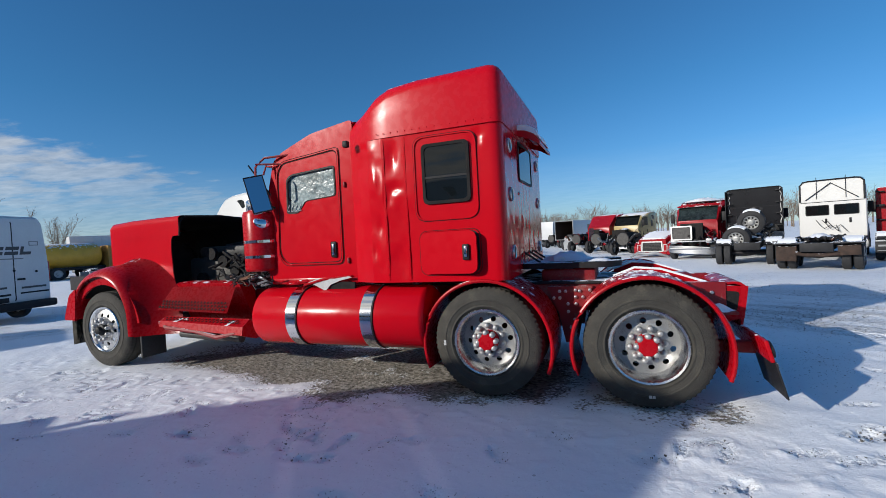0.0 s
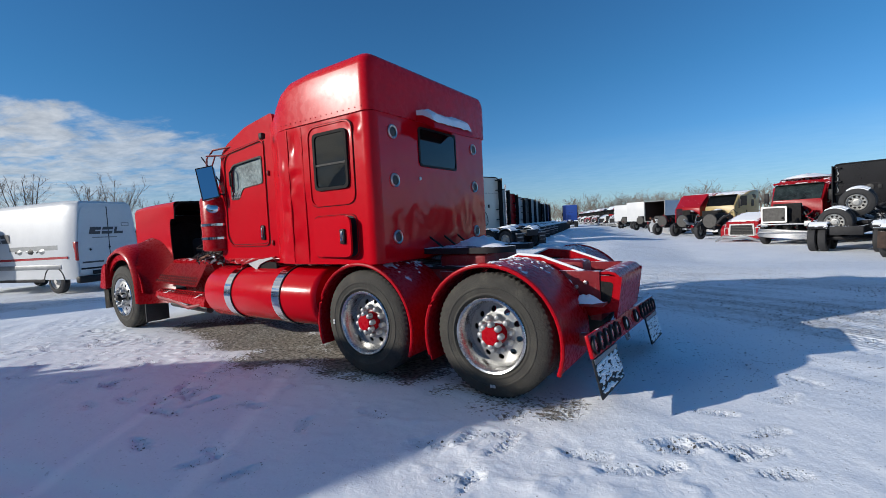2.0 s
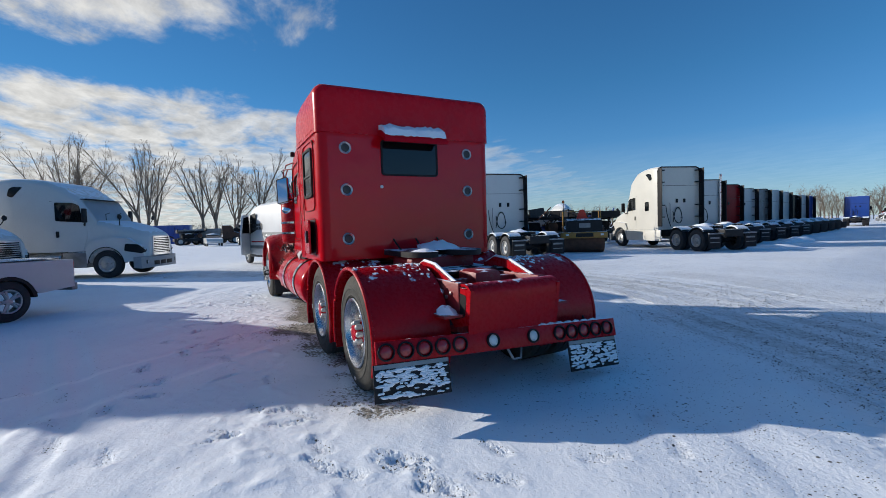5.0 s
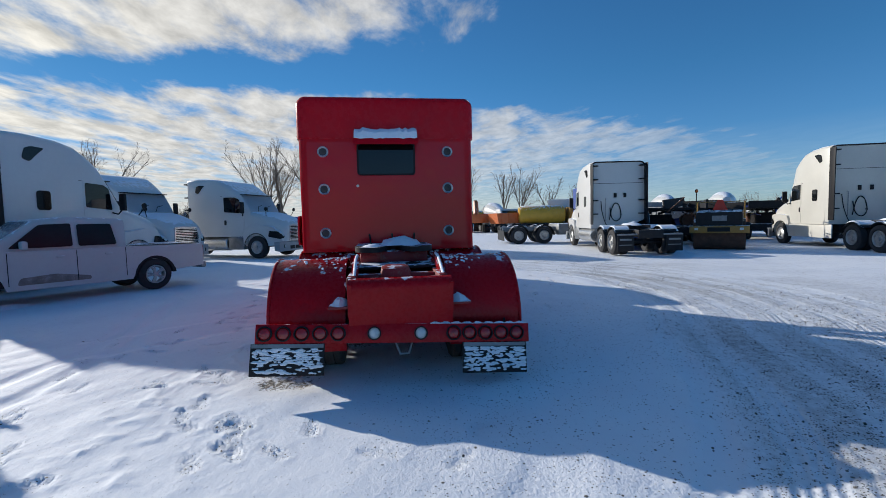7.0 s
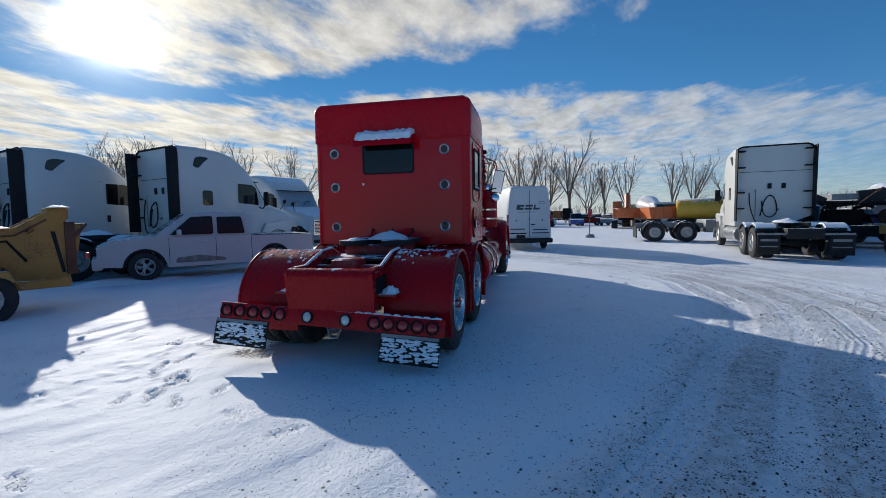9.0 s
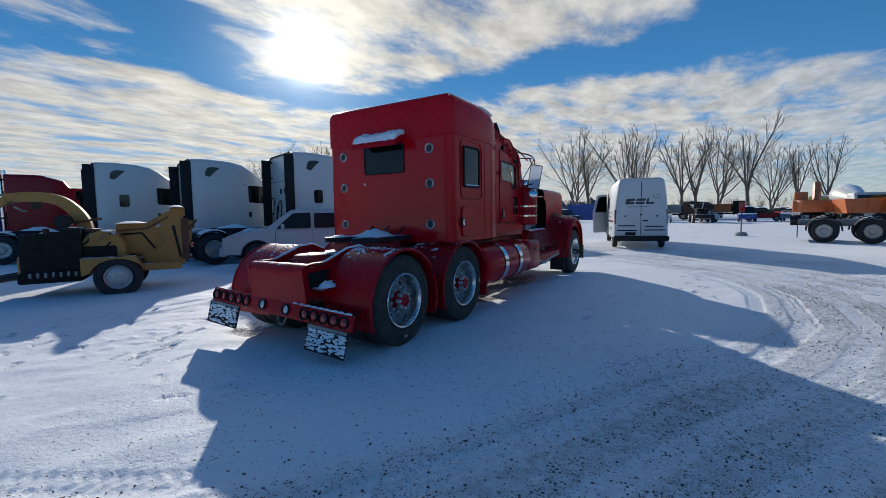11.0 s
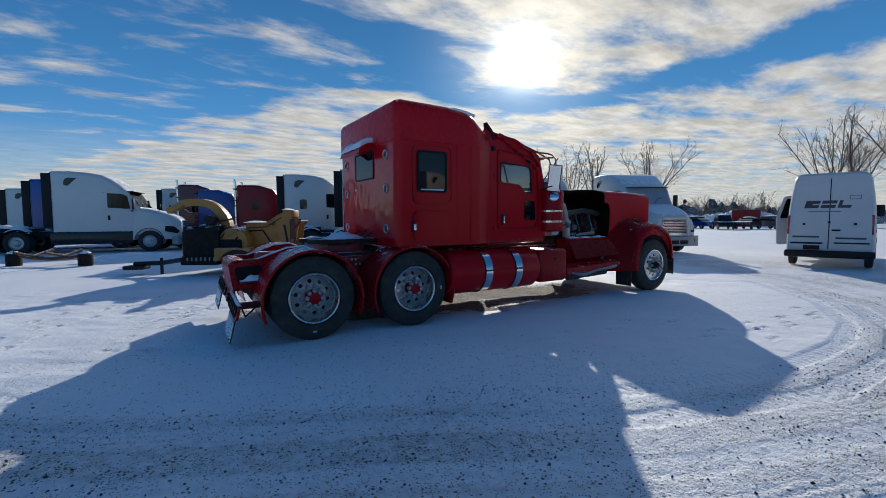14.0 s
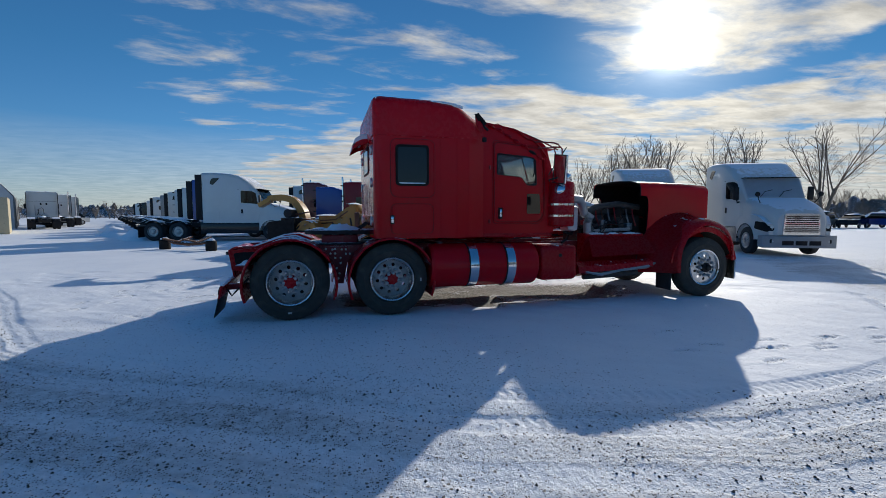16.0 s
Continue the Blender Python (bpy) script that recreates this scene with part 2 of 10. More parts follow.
TINT = glass_material("dark_tinted_glass", (0.006, 0.008, 0.009), 0.0)
GLASS = glass_material("clear_cab_glass", (0.75, 0.82, 0.82), 0.92)
CAB_GLASS = glass_material("shaded_door_glass", (0.22, 0.26, 0.26), 0.9)
PALE_GLASS = material("frosted_pale_windscreen", (0.30, 0.33, 0.36), 0.25, var=0.4, scale=2.0, coat=0.5)
DIM_GLASS = material("dusty_dark_window", (0.014, 0.016, 0.018), 0.2, var=0.2, scale=3.0, spec=0.15)
MIRROR = glass_material("mirror_glass", (0.66, 0.68, 0.70), 0.0)
MIRROR.node_tree.nodes["Principled BSDF"].inputs["Metallic"].default_value = 1.0
SNOW = material("settled_snow", (0.85, 0.87, 0.9), 0.7, var=0.05, scale=6.0, bump=0.5, bscale=25.0)
WHITE = material("white_truck_paint", (0.60, 0.595, 0.575), 0.38, var=0.05, scale=1.2, bump=0.03, bscale=4.0, coat=0.4, snow=0.72, ragged=0.1)
WHITE_FLAT = material("white_body_panel", (0.56, 0.57, 0.58), 0.45, var=0.07, scale=1.5, bump=0.04, bscale=5.0, coat=0.2, dirt=0.1, dirt_col=(0.45, 0.43, 0.4))
CREAM = material("cream_white_truck_paint", (0.58, 0.56, 0.50), 0.4, var=0.06, scale=1.2, bump=0.03, bscale=4.0, coat=0.4, snow=0.72, ragged=0.1)
MAROON = material("maroon_truck_paint", (0.13, 0.008, 0.016), 0.36, var=0.15, scale=1.5, coat=0.4, snow=0.6)
CRIMSON = material("faded_red_truck_paint", (0.28, 0.006, 0.012), 0.25, var=0.15, scale=1.5, spec=0.3, snow=0.5, ragged=0.2)
BLUE = material("blue_truck_paint", (0.012, 0.055, 0.28), 0.36, var=0.15, scale=1.5, coat=0.4, snow=0.6)
BLACKP = material("black_truck_paint", (0.012, 0.012, 0.014), 0.18, var=0.3, scale=1.5, spec=0.4, snow=0.3, ragged=0.2)
YELLOW = material("worn_yellow_machine_paint", (0.40, 0.20, 0.035), 0.5, var=0.2, scale=3.0, bump=0.1, bscale=15.0, dirt=0.45, dirt_col=(0.17, 0.09, 0.04), snow=0.45)
ORANGE = material("orange_machine_paint", (0.55, 0.13, 0.03), 0.5, var=0.2, scale=3.0, dirt=0.3, snow=0.5)
RUST = material("rusty_steel", (0.12, 0.05, 0.028), 0.8, var=0.45, scale=5.0, bump=0.4, bscale=25.0, snow=0.5)
STEEL = material("grey_steel", (0.22, 0.23, 0.24), 0.45, metal=0.6, var=0.25, scale=5.0, bump=0.15, snow=0.55)
LENS_RED = material("red_lamp_lens", (0.35, 0.012, 0.014), 0.18, var=0.1, scale=20.0, coat=0.5)
LENS_WHITE = material("clear_lamp_lens", (0.62, 0.64, 0.62), 0.2, var=0.15, scale=20.0, coat=0.5)
BARK = material("grey_brown_bark", (0.17, 0.135, 0.105), 0.9, var=0.3, scale=3.0, bump=0.5, bscale=14.0)
TEXTINK = material("dark_grey_lettering", (0.05, 0.05, 0.055), 0.5, var=0.1)
CHALK = material("white_marker_paint", (0.45, 0.46, 0.46), 0.7, var=0.15, scale=30.0)


# ---- mesh helpers ----
def finish(bm, angle=35.0):
    bmesh.ops.recalc_face_normals(bm, faces=bm.faces)
    for f in bm.faces:
        f.smooth = True
    me = bpy.data.meshes.new("mesh")
    bm.to_mesh(me)
    bm.free()
    me.set_sharp_from_angle(angle=radians(angle))
    return me


def thing(name, label, category, m=None, group="", kind=""):
    ob = tagged(new(name), label, category, group, kind)
    if m is not None:
        ob.matrix_basis = m
    return ob


def part(name, bm, mat, parent, label="", m=None, angle=35.0):
    me = finish(bm, angle) if isinstance(bm, bmesh.types.BMesh) else bm
    if mat is not None and not me.materials:
        me.materials.append(mat)
    ob = new(name, me)
    ob.parent = parent
    if m is not None:
        ob.matrix_basis = m
    return tagged(ob, label) if label else ob


def solid(name, bm, mat, label, category, m=None, group="", kind="", angle=35.0):
    me = finish(bm, angle) if isinstance(bm, bmesh.types.BMesh) else bm
    if not me.materials:
        me.materials.append(mat)
    ob = tagged(new(name, me), label, category, group, kind)
    if m is not None:
        ob.matrix_basis = m
    return ob


def box(lo, hi, bevel=0.0, bm=None, seg=2):
    bm = bm or bmesh.new()
    vs = [bm.verts.new((x, y, z)) for x in (lo[0], hi[0]) for y in (lo[1], hi[1]) for z in (lo[2], hi[2])]
    fs = [bm.faces.new([vs[i] for i in q]) for q in ((0, 1, 3, 2), (4, 6, 7, 5), (0, 4, 5, 1), (2, 3, 7, 6), (0, 2, 6, 4), (1, 5, 7, 3))]
    if bevel:
        bmesh.ops.bevel(bm, geom=list({e for f in fs for e in f.edges}), offset=bevel, segments=seg, affect="EDGES", profile=0.5)
    return bm


def frame_of(d):
    d = Vector(d).normalized()
    a = d.cross(Vector((0, 0, 1)) if abs(d.z) < 0.9 else Vector((1, 0, 0))).normalized()
    return a, d.cross(a).normalized()


def tube(points, r, seg=8, bm=None, cap=True):
    """A round bar along points; r may be one radius or one for each point."""
    bm = bm or bmesh.new()
    pts = [Vector(p) for p in points]
    rad = [r] * len(pts) if isinstance(r, (int, float)) else r
    rings = []
    for i, p in enumerate(pts):
        d = pts[min(i + 1, len(pts) - 1)] - pts[max(i - 1, 0)]
        a, b = frame_of(d)
        rings.append([bm.verts.new(p + (a * math.cos(t) + b * math.sin(t)) * rad[i]) for t in [2 * math.pi * k / seg for k in range(seg)]])
    for s, t in zip(rings, rings[1:]):
        for k in range(seg):
            bm.faces.new((s[k], s[(k + 1) % seg], t[(k + 1) % seg], t[k]))
    if cap:
        bm.faces.new(rings[0][::-1])
        bm.faces.new(rings[-1])
    return bm


def lathe(profile, seg=32, axis="y", bm=None, close=False):
    """Turn (radius, along) pairs round an axis through the origin."""
    bm = bm or bmesh.new()
    rings = []
    for r, h in profile:
        ring = []
        for k in range(seg):
            c, s = r * math.cos(2 * math.pi * k / seg), r * math.sin(2 * math.pi * k / seg)
            ring.append(bm.verts.new({"y": (c, h, s), "x": (h, c, s), "z": (c, s, h)}[axis]))
        rings.append(ring)
    pairs = list(zip(rings, rings[1:])) + ([(rings[-1], rings[0])] if close else [])
    for a, b in pairs:
        for k in range(seg):
            bm.faces.new((a[k], a[(k + 1) % seg], b[(k + 1) % seg], b[k]))
    if not close:
        for ring in (rings[0], rings[-1]):
            bm.faces.new(ring)
    return bm


def rounded(poly, r, n=4):
    """A polygon with its corners rounded."""
    out = []
    k = len(poly)
    for i in range(k):
        p, q, s = Vector(poly[i - 1]), Vector(poly[i]), Vector(poly[(i + 1) % k])
        a, b = (p - q), (s - q)
        d = min(r, a.length * 0.45, b.length * 0.45)
        a, b = q + a.normalized() * d, q + b.normalized() * d
        for j in range(n + 1):
            t = j / n
            out.append(tuple(a * (1 - t) ** 2 + q * 2 * t * (1 - t) + b * t ** 2))
    return out


def circle(cx, cy, r, n=20):
    return [(cx + r * math.cos(2 * math.pi * k / n), cy + r * math.sin(2 * math.pi * k / n)) for k in range(n)]


def plate(outer, holes, a, b, plane="xz", bm=None):
    """A flat panel with openings, from depth a to depth b. plane xz: depth is y; yz: depth is x; xy: depth is z."""
    bm = bm or bmesh.new()
    put = {"xz": lambda u, v, d: (u, d, v), "yz": lambda u, v, d: (d, u, v), "xy": lambda u, v, d: (u, v, d)}[plane]
    tmp = bmesh.new()
    for loop in [outer] + list(holes):
        vs = [tmp.verts.new((u, v, 0)) for u, v in loop]
        for i in range(len(vs)):
            tmp.edges.new((vs[i - 1], vs[i]))
    bmesh.ops.triangle_fill(tmp, edges=tmp.edges, use_beauty=True, use_dissolve=False)
    tmp.verts.index_update()
    flat = [(v.co.x, v.co.y) for v in tmp.verts]
    tris = [[v.index for v in f.verts] for f in tmp.faces]
    rim = [[v.index for v in e.verts] for e in tmp.edges if len(e.link_faces) == 1]
    tmp.free()
    va = [bm.verts.new(put(u, v, a)) for u, v in flat]
    vb = [bm.verts.new(put(u, v, b)) for u, v in flat]
    for t in tris:
        bm.faces.new([va[i] for i in t])
        bm.faces.new([vb[i] for i in t[::-1]])
    for i, j in rim:
        bm.faces.new((va[i], va[j], vb[j], vb[i]))
    return bm


def ring_plate(outer, width, a, b, plane="xz", bm=None):
    """A band round a polygon, its inner edge set in by width."""
    c = Vector((sum(p[0] for p in outer) / len(outer), sum(p[1] for p in outer) / len(outer)))
    hx = max(abs(p[0] - c.x) for p in outer)
    hy = max(abs(p[1] - c.y) for p in outer)
    inner = [(c.x + (p[0] - c.x) * (hx - width) / hx, c.y + (p[1] - c.y) * (hy - width) / hy) for p in outer]
    return plate(outer, [inner], a, b, plane, bm)


def section(w, z0, z1, r, n=4, y0=0.0):
    """Ring of (y, z) of a body section: square below, rounded above."""
    pts = [(-w, z0), (-w, (z0 + z1 - r) / 2)]
    pts += [(-w + r - r * math.cos(t), z1 - r + r * math.sin(t)) for t in [math.pi / 2 * k / n for k in range(n + 1)]]
    pts += [(w - r + r * math.sin(t), z1 - r + r * math.cos(t)) for t in [math.pi / 2 * k / n for k in range(n + 1)]]
    pts += [(w, (z0 + z1 - r) / 2), (w, z0)]
    return [(y + y0, z) for y, z in pts]


def loft(sections, bm=None, caps=True):
    """A skin over (x, ring of (y, z)) sections."""
    bm = bm or bmesh.new()
    rings = [[bm.verts.new((x, y, z)) for y, z in ring] for x, ring in sections]
    n = len(rings[0])
    for a, b in zip(rings, rings[1:]):
        for k in range(n):
            bm.faces.new((a[k], a[(k + 1) % n], b[(k + 1) % n], b[k]))
    if caps:
        bm.faces.new(rings[0])
        bm.faces.new(rings[-1][::-1])
    return bm


def arch(cx, cz, r0, r1, a0, a1, y0, y1, n=22, bm=None):
    """A curved band (a mudguard) round an axle along y, from angle a0 to a1 in degrees."""
    bm = bm or bmesh.new()
    rows = []
    for k in range(n + 1):
        t = radians(a0 + (a1 - a0) * k / n)
        c, s = math.cos(t), math.sin(t)
        rows.append([bm.verts.new((cx + r * c, y, cz + r * s)) for r, y in ((r0, y0), (r1, y0), (r1, y1), (r0, y1))])
    for p, q in zip(rows, rows[1:]):
        for k in range(4):
            bm.faces.new((p[k], p[(k + 1) % 4], q[(k + 1) % 4], q[k]))
    bm.faces.new(rows[0])
    bm.faces.new(rows[-1][::-1])
    return bm


def rounded_run(points, n):
    """n points on the smooth curve (Catmull-Rom) through the given points, of any dimension."""
    P = np.array([points[0]] + list(points) + [points[-1]], float)
    out = []
    for k in range(n):
        q = k / (n - 1) * (len(points) - 1)
        i = min(len(points) - 2, int(q))
        f = q - i
        a, b, c, d = P[i], P[i + 1], P[i + 2], P[i + 3]
        v = 0.5 * (2 * b + (c - a) * f + (2 * a - 5 * b + 4 * c - d) * f * f + (3 * b - a - 3 * c + d) * f ** 3)
        out.append(tuple(float(t) for t in v))
    return out


def lump(cx, cy, cz, sx, sy, h, seed, bm=None, n=12):
    """A low irregular heap of snow with a flat underside."""
    bm = bm or bmesh.new()
    rng = random.Random(seed)
    top = bm.verts.new((cx, cy, cz + h))
    rows = []
    for i in range(1, 5):
        f = i / 4
        row = []
        for k in range(n):
            t = 2 * math.pi * k / n
            w = f * (0.8 + 0.4 * rng.random())
            row.append(bm.verts.new((cx + sx * w * math.cos(t), cy + sy * w * math.sin(t), cz + h * (1 - f ** 2.2) * (0.75 + 0.5 * rng.random()))))
        rows.append(row)
    for k in range(n):
        bm.faces.new((top, rows[0][k], rows[0][(k + 1) % n]))
        for a, b in zip(rows, rows[1:]):
            bm.faces.new((a[k], b[k], b[(k + 1) % n], a[(k + 1) % n]))
    bm.faces.new(rows[-1][::-1])
    return bm


def mirrored(y):
    return Matrix.Diagonal((1, y, 1, 1))


# ---- ground: one sheet of snow over gravel ----
ISLAND = [(6.0, -3.4), (4.6, -1.5), (3.8, -0.1), (2.75, 1.45), (2.2, 1.95), (1.4, 2.47), (-0.4, 3.3), (-1.8, 4.1), (-3.4, 4.6), (-5.2, 4.6), (-6.5, 4.3), (-8.1, 3.4), (-9.8, 1.7), (-11.5, -0.5)]


DIP = -0.3


def spaced(a, b, step, reach, ratio):
    core = list(np.arange(a, b + step / 2, step))
    out, d, x = [], step, b
    while x < reach:
        d *= ratio
        x += d
        out.append(x)
    low, d, x = [], step, a
    while x > -reach:
        d *= ratio
        x -= d
        low.append(x)
    return np.array(low[::-1] + core + out)


def smooth_noise(X, Y, cell, seed):
    """Value noise over a plane, cell metres across."""
    rng = np.random.RandomState(seed)
    tab = rng.rand(257, 257)
    u, v = X / cell, Y / cell
    i, j = np.floor(u).astype(int), np.floor(v).astype(int)
    fu, fv = u - i, v - j
    fu, fv = fu * fu * (3 - 2 * fu), fv * fv * (3 - 2 * fv)
    a, b = tab[i % 257, j % 257], tab[(i + 1) % 257, j % 257]
    c, d = tab[i % 257, (j + 1) % 257], tab[(i + 1) % 257, (j + 1) % 257]
    return (a * (1 - fu) + b * fu) * (1 - fv) + (c * (1 - fu) + d * fu) * fv - 0.5


def line_distance(X, Y, pts):
    """Distance to a polyline, the length along it, and the side."""
    best = np.full(X.shape, 1e9)
    along, side = np.zeros(X.shape), np.zeros(X.shape)
    run = 0.0
    for (ax, ay), (bx, by) in zip(pts, pts[1:]):
        dx, dy = bx - ax, by - ay
        ln = math.hypot(dx, dy)
        t = np.clip(((X - ax) * dx + (Y - ay) * dy) / ln ** 2, 0, 1)
        d = np.hypot(X - ax - t * dx, Y - ay - t * dy)
        m = d < best
        best = np.where(m, d, best)
        along = np.where(m, run + t * ln, along)
        side = np.where(m, np.sign(dx * (Y - ay) - dy * (X - ax)), side)
        run += ln
    return best, along, side


def build_ground():
    xs, ys = spaced(-10.0, 6.2, 0.028, 700, 1.18), spaced(-5.6, 8.2, 0.028, 700, 1.18)
    X, Y = np.meshgrid(xs, ys, indexing="ij")
    near = ((X > -10.1) & (X < 6.3) & (Y > -5.7) & (Y < 8.3)).astype(float)
    reach = np.clip(1.4 - np.hypot(X, Y) / 60, 0.0, 1)
    Z = 0.05 * smooth_noise(X, Y, 2.6, 1) * reach + near * (0.016 * smooth_noise(X, Y, 0.55, 2) + 0.006 * smooth_noise(X, Y, 0.22, 3) + 0.0025 * smooth_noise(X, Y, 0.08, 4))
    # the ground falls away a little across the road, where the wrecks stand
    Z += DIP * np.clip((Y - 9) / 5, 0, 1) * np.clip((X - np.interp(Y, (4, 14, 26, 60, 120), (1.5, -2, -4.5, -13, -30)) + 0.5) / 3, 0, 1) * np.clip((420 - Y) / 200, 0, 1)
    d, along, side = line_distance(X, Y, ISLAND)
    outside = (side < 0)
    lane = np.where(outside, np.clip(d / 0.5, 0, 1), 0.0)
    far = np.clip((np.hypot(X + 2, Y) - 13) / 6, 0, 1)
    gravel = lane * np.clip(1.25 - d / 7.5, 0.25, 1) * (0.75 + 0.9 * smooth_noise(X, Y, 1.3, 5))
    gravel = np.where(Y > -6, gravel, gravel * 0.3)
    Z -= 0.018 * lane * (1 - far)
    Z += near * lane * 0.010 * np.clip(smooth_noise(X, Y, 0.06, 6) + 0.2 * smooth_noise(X, Y, 0.3, 7), -0.3, 0.4)
    # wind-worn crust with sharp little edges on the undriven snow
    U, V = (0.83 * X - 0.56 * Y) * 0.45, 0.56 * X + 0.83 * Y
    crust = 0.0055 * np.clip(5 * smooth_noise(U, V, 0.34, 71), -1, 1) + 0.003 * np.clip(6 * smooth_noise(U, V, 0.15, 72), -1, 1)
    Z += near * crust * np.where(outside, 0.5, 1.0) * np.clip(0.5 + 2.0 * smooth_noise(X, Y, 1.7, 73), 0, 1)
    pack = np.zeros(X.shape)
    # tyre marks: lugged pairs along the island's rim and out on the lane
    for off, wide, deep in ((0.12, 0.11, 0.013), (0.62, 0.14, 0.012), (1.25, 0.12, 0.005), (1.9, 0.16, 0.006), (2.5, 0.15, 0.006), (3.1, 0.12, 0.004), (3.6, 0.16, 0.007)):
        m = outside & (np.abs(d - off) < wide)
        lug = 0.5 + 0.5 * np.sign(np.sin(along * 62 + np.abs(d - off) * 30))
        Z -= near * np.where(m, deep * (0.45 + 0.75 * lug), 0)
        gravel = np.where(m, gravel * 0.6, gravel)
    for pts, wide in (([(-4.6, -4.6), (-1.2, -3.75), (0.2, -3.9), (3.0, -4.6)], 0.1), ([(-4.4, -4.2), (-1.2, -3.4), (0.4, -3.4), (3.2, -4.0)], 0.1), ([(-1.5, -4.1), (-2.25, -3.05), (-3.35, -1.6)], 0.06), ([(-0.6, -3.75), (-1.28, -2.78), (-2.45, -1.25)], 0.075)):
        e, al, _ = line_distance(X, Y, pts)
        Z -= near * (0.022 if wide >= 0.1 else 0.008) * np.exp(-(e / wide) ** 4)
        if wide < 0.1:
            pack = np.maximum(pack, near * np.exp(-(e / wide) ** 4) * (0.75 + 0.5 * smooth_noise(X, Y, 0.2, 17)))
    # fine tread lines pressed into the lane, in worn stretches
    tread = near * lane * np.clip(d / 0.3, 0, 1) * np.clip(0.35 + 2.2 * smooth_noise(along * 0.22, d * 1.6, 0.55, 61), 0, 1) * np.clip((5.0 - d) / 1.5, 0, 1)
    # bare wet gravel that the truck kept clear, and snow blown against the tyres
    bare = 1.15 - np.abs((Y + 0.35 + 0.5 * smooth_noise(X, Y, 0.8, 8)) / 1.1) ** 3 - np.abs((X + 3.2) / 2.8) ** 4 + 1.1 * smooth_noise(X, Y, 0.5, 9) + 0.6 * smooth_noise(X, Y, 0.13, 10)
    rear = 0.75 - np.abs((Y + 1.1) / 0.45) ** 2 - np.abs((X - 0.05) / 0.75) ** 4 + 1.0 * smooth_noise(X, Y, 0.3, 11) + 0.5 * smooth_noise(X, Y, 0.09, 12)
    ahead = 1.0 - np.abs((Y + 0.2) / 0.75) ** 3 - np.abs((X + 5.3) / 1.5) ** 4 + 1.0 * smooth_noise(X, Y, 0.5, 14) + 0.5 * smooth_noise(X, Y, 0.13, 15)
    bare = np.clip(np.maximum(np.maximum(bare, rear * 0.7), ahead), 0, 1)
    Z -= 0.03 * bare * near
    # the packed road that runs off between the rows
    e, _, _ = line_distance(X, Y, [(1.5, 4.0), (-2.0, 14.0), (-4.5, 26.0), (-13.0, 60.0), (-30, 120)])
    road = np.clip(1.2 - (e / 4.2) ** 2, 0, 1)
    gravel = np.maximum(gravel * (1 - 0.6 * far), road * (0.35 + 0.5 * smooth_noise(X, Y, 2.2, 13)))

    def footprint(x, y, ang, depth=0.024):
        i0, i1 = np.searchsorted(xs, (x - 0.24, x + 0.24))
        j0, j1 = np.searchsorted(ys, (y - 0.24, y + 0.24))
        if i1 - i0 < 4 or j1 - j0 < 4:
            return
        c, s = math.cos(ang), math.sin(ang)
        U = (X[i0:i1, j0:j1] - x) * c + (Y[i0:i1, j0:j1] - y) * s
        V = -(X[i0:i1, j0:j1] - x) * s + (Y[i0:i1, j0:j1] - y) * c
        half = 0.046 + 0.012 * np.sin((U + 0.05) * 14)
        inside = (np.abs(V) / half) ** 4 + (np.abs(U) / 0.15) ** 4
        dent = np.clip(1.35 - inside, 0, 1)
        tread = 0.55 + 0.45 * np.clip(2.5 * np.sin(U * 120), -1, 1)
        rim = np.exp(-((inside - 2.4) / 1.2) ** 2)
        Z[i0:i1, j0:j1] += -depth * dent * tread + 0.007 * rim
        gravel[i0:i1, j0:j1] = np.maximum(gravel[i0:i1, j0:j1], dent * 0.4)

    rng = random.Random(4)

    def trail(x, y, heading, count, stride=0.62, spread=0.11):
        h = radians(heading)
        for k in range(count):
            sgn = 1 if k % 2 else -1
            footprint(x + math.cos(h) * stride * k - math.sin(h) * spread * sgn + rng.uniform(-0.05, 0.05), y + math.sin(h) * stride * k + math.cos(h) * spread * sgn + rng.uniform(-0.05, 0.05), h + rng.uniform(-0.2, 0.2))

    trail(-5.6, -2.5, -6, 9)
    trail(-0.1, -1.95, 20, 4, 0.5)
    trail(0.28, -2.3, 95, 2, 0.45)
    trail(1.1, -1.7, 28, 3, 0.42)
    trail(-0.2, -3.25, 12, 5, 0.6)
    trail(0.3, -1.8, 75, 2, 0.4)
    trail(1.25, -1.6, 40, 4, 0.3)
    trail(3.1, -0.9, 250, 6, 0.62)
    trail(3.4, -0.4, 265, 8, 0.6)
    trail(-4.2, 3.6, 174, 8, 0.42)
    trail(-4.8, 4.05, 190, 6, 0.5)
    trail(-2.3, 2.5, 172, 5, 0.6)
    for x, y, a in ((1.8, -1.15, 0.3), (1.55, -0.7, 0.2), (-1.05, -2.25, 2.2), (-0.85, -2.9, 1.2), (-0.7, -1.85, 0.1), (-1.75, -2.2, 0.2), (-1.24, -2.95, 1.2), (-2.3, -2.65, 0.1), (-3.0, -2.7, 0.1), (0.35, -2.3, 0.6), (1.65, -1.25, 2.7), (1.4, -1.25, 0.9)):
        footprint(x, y, a)
    for k in range(24):
        footprint(rng.uniform(-5.0, 2.6), rng.uniform(-4.3, -2.2), rng.uniform(0, 6.28), rng.uniform(0.010, 0.020))
    for k in range(12):
        footprint(rng.uniform(-8.0, -5.0), rng.uniform(-3.2, -1.6), rng.uniform(0, 6.28), rng.uniform(0.010, 0.020))
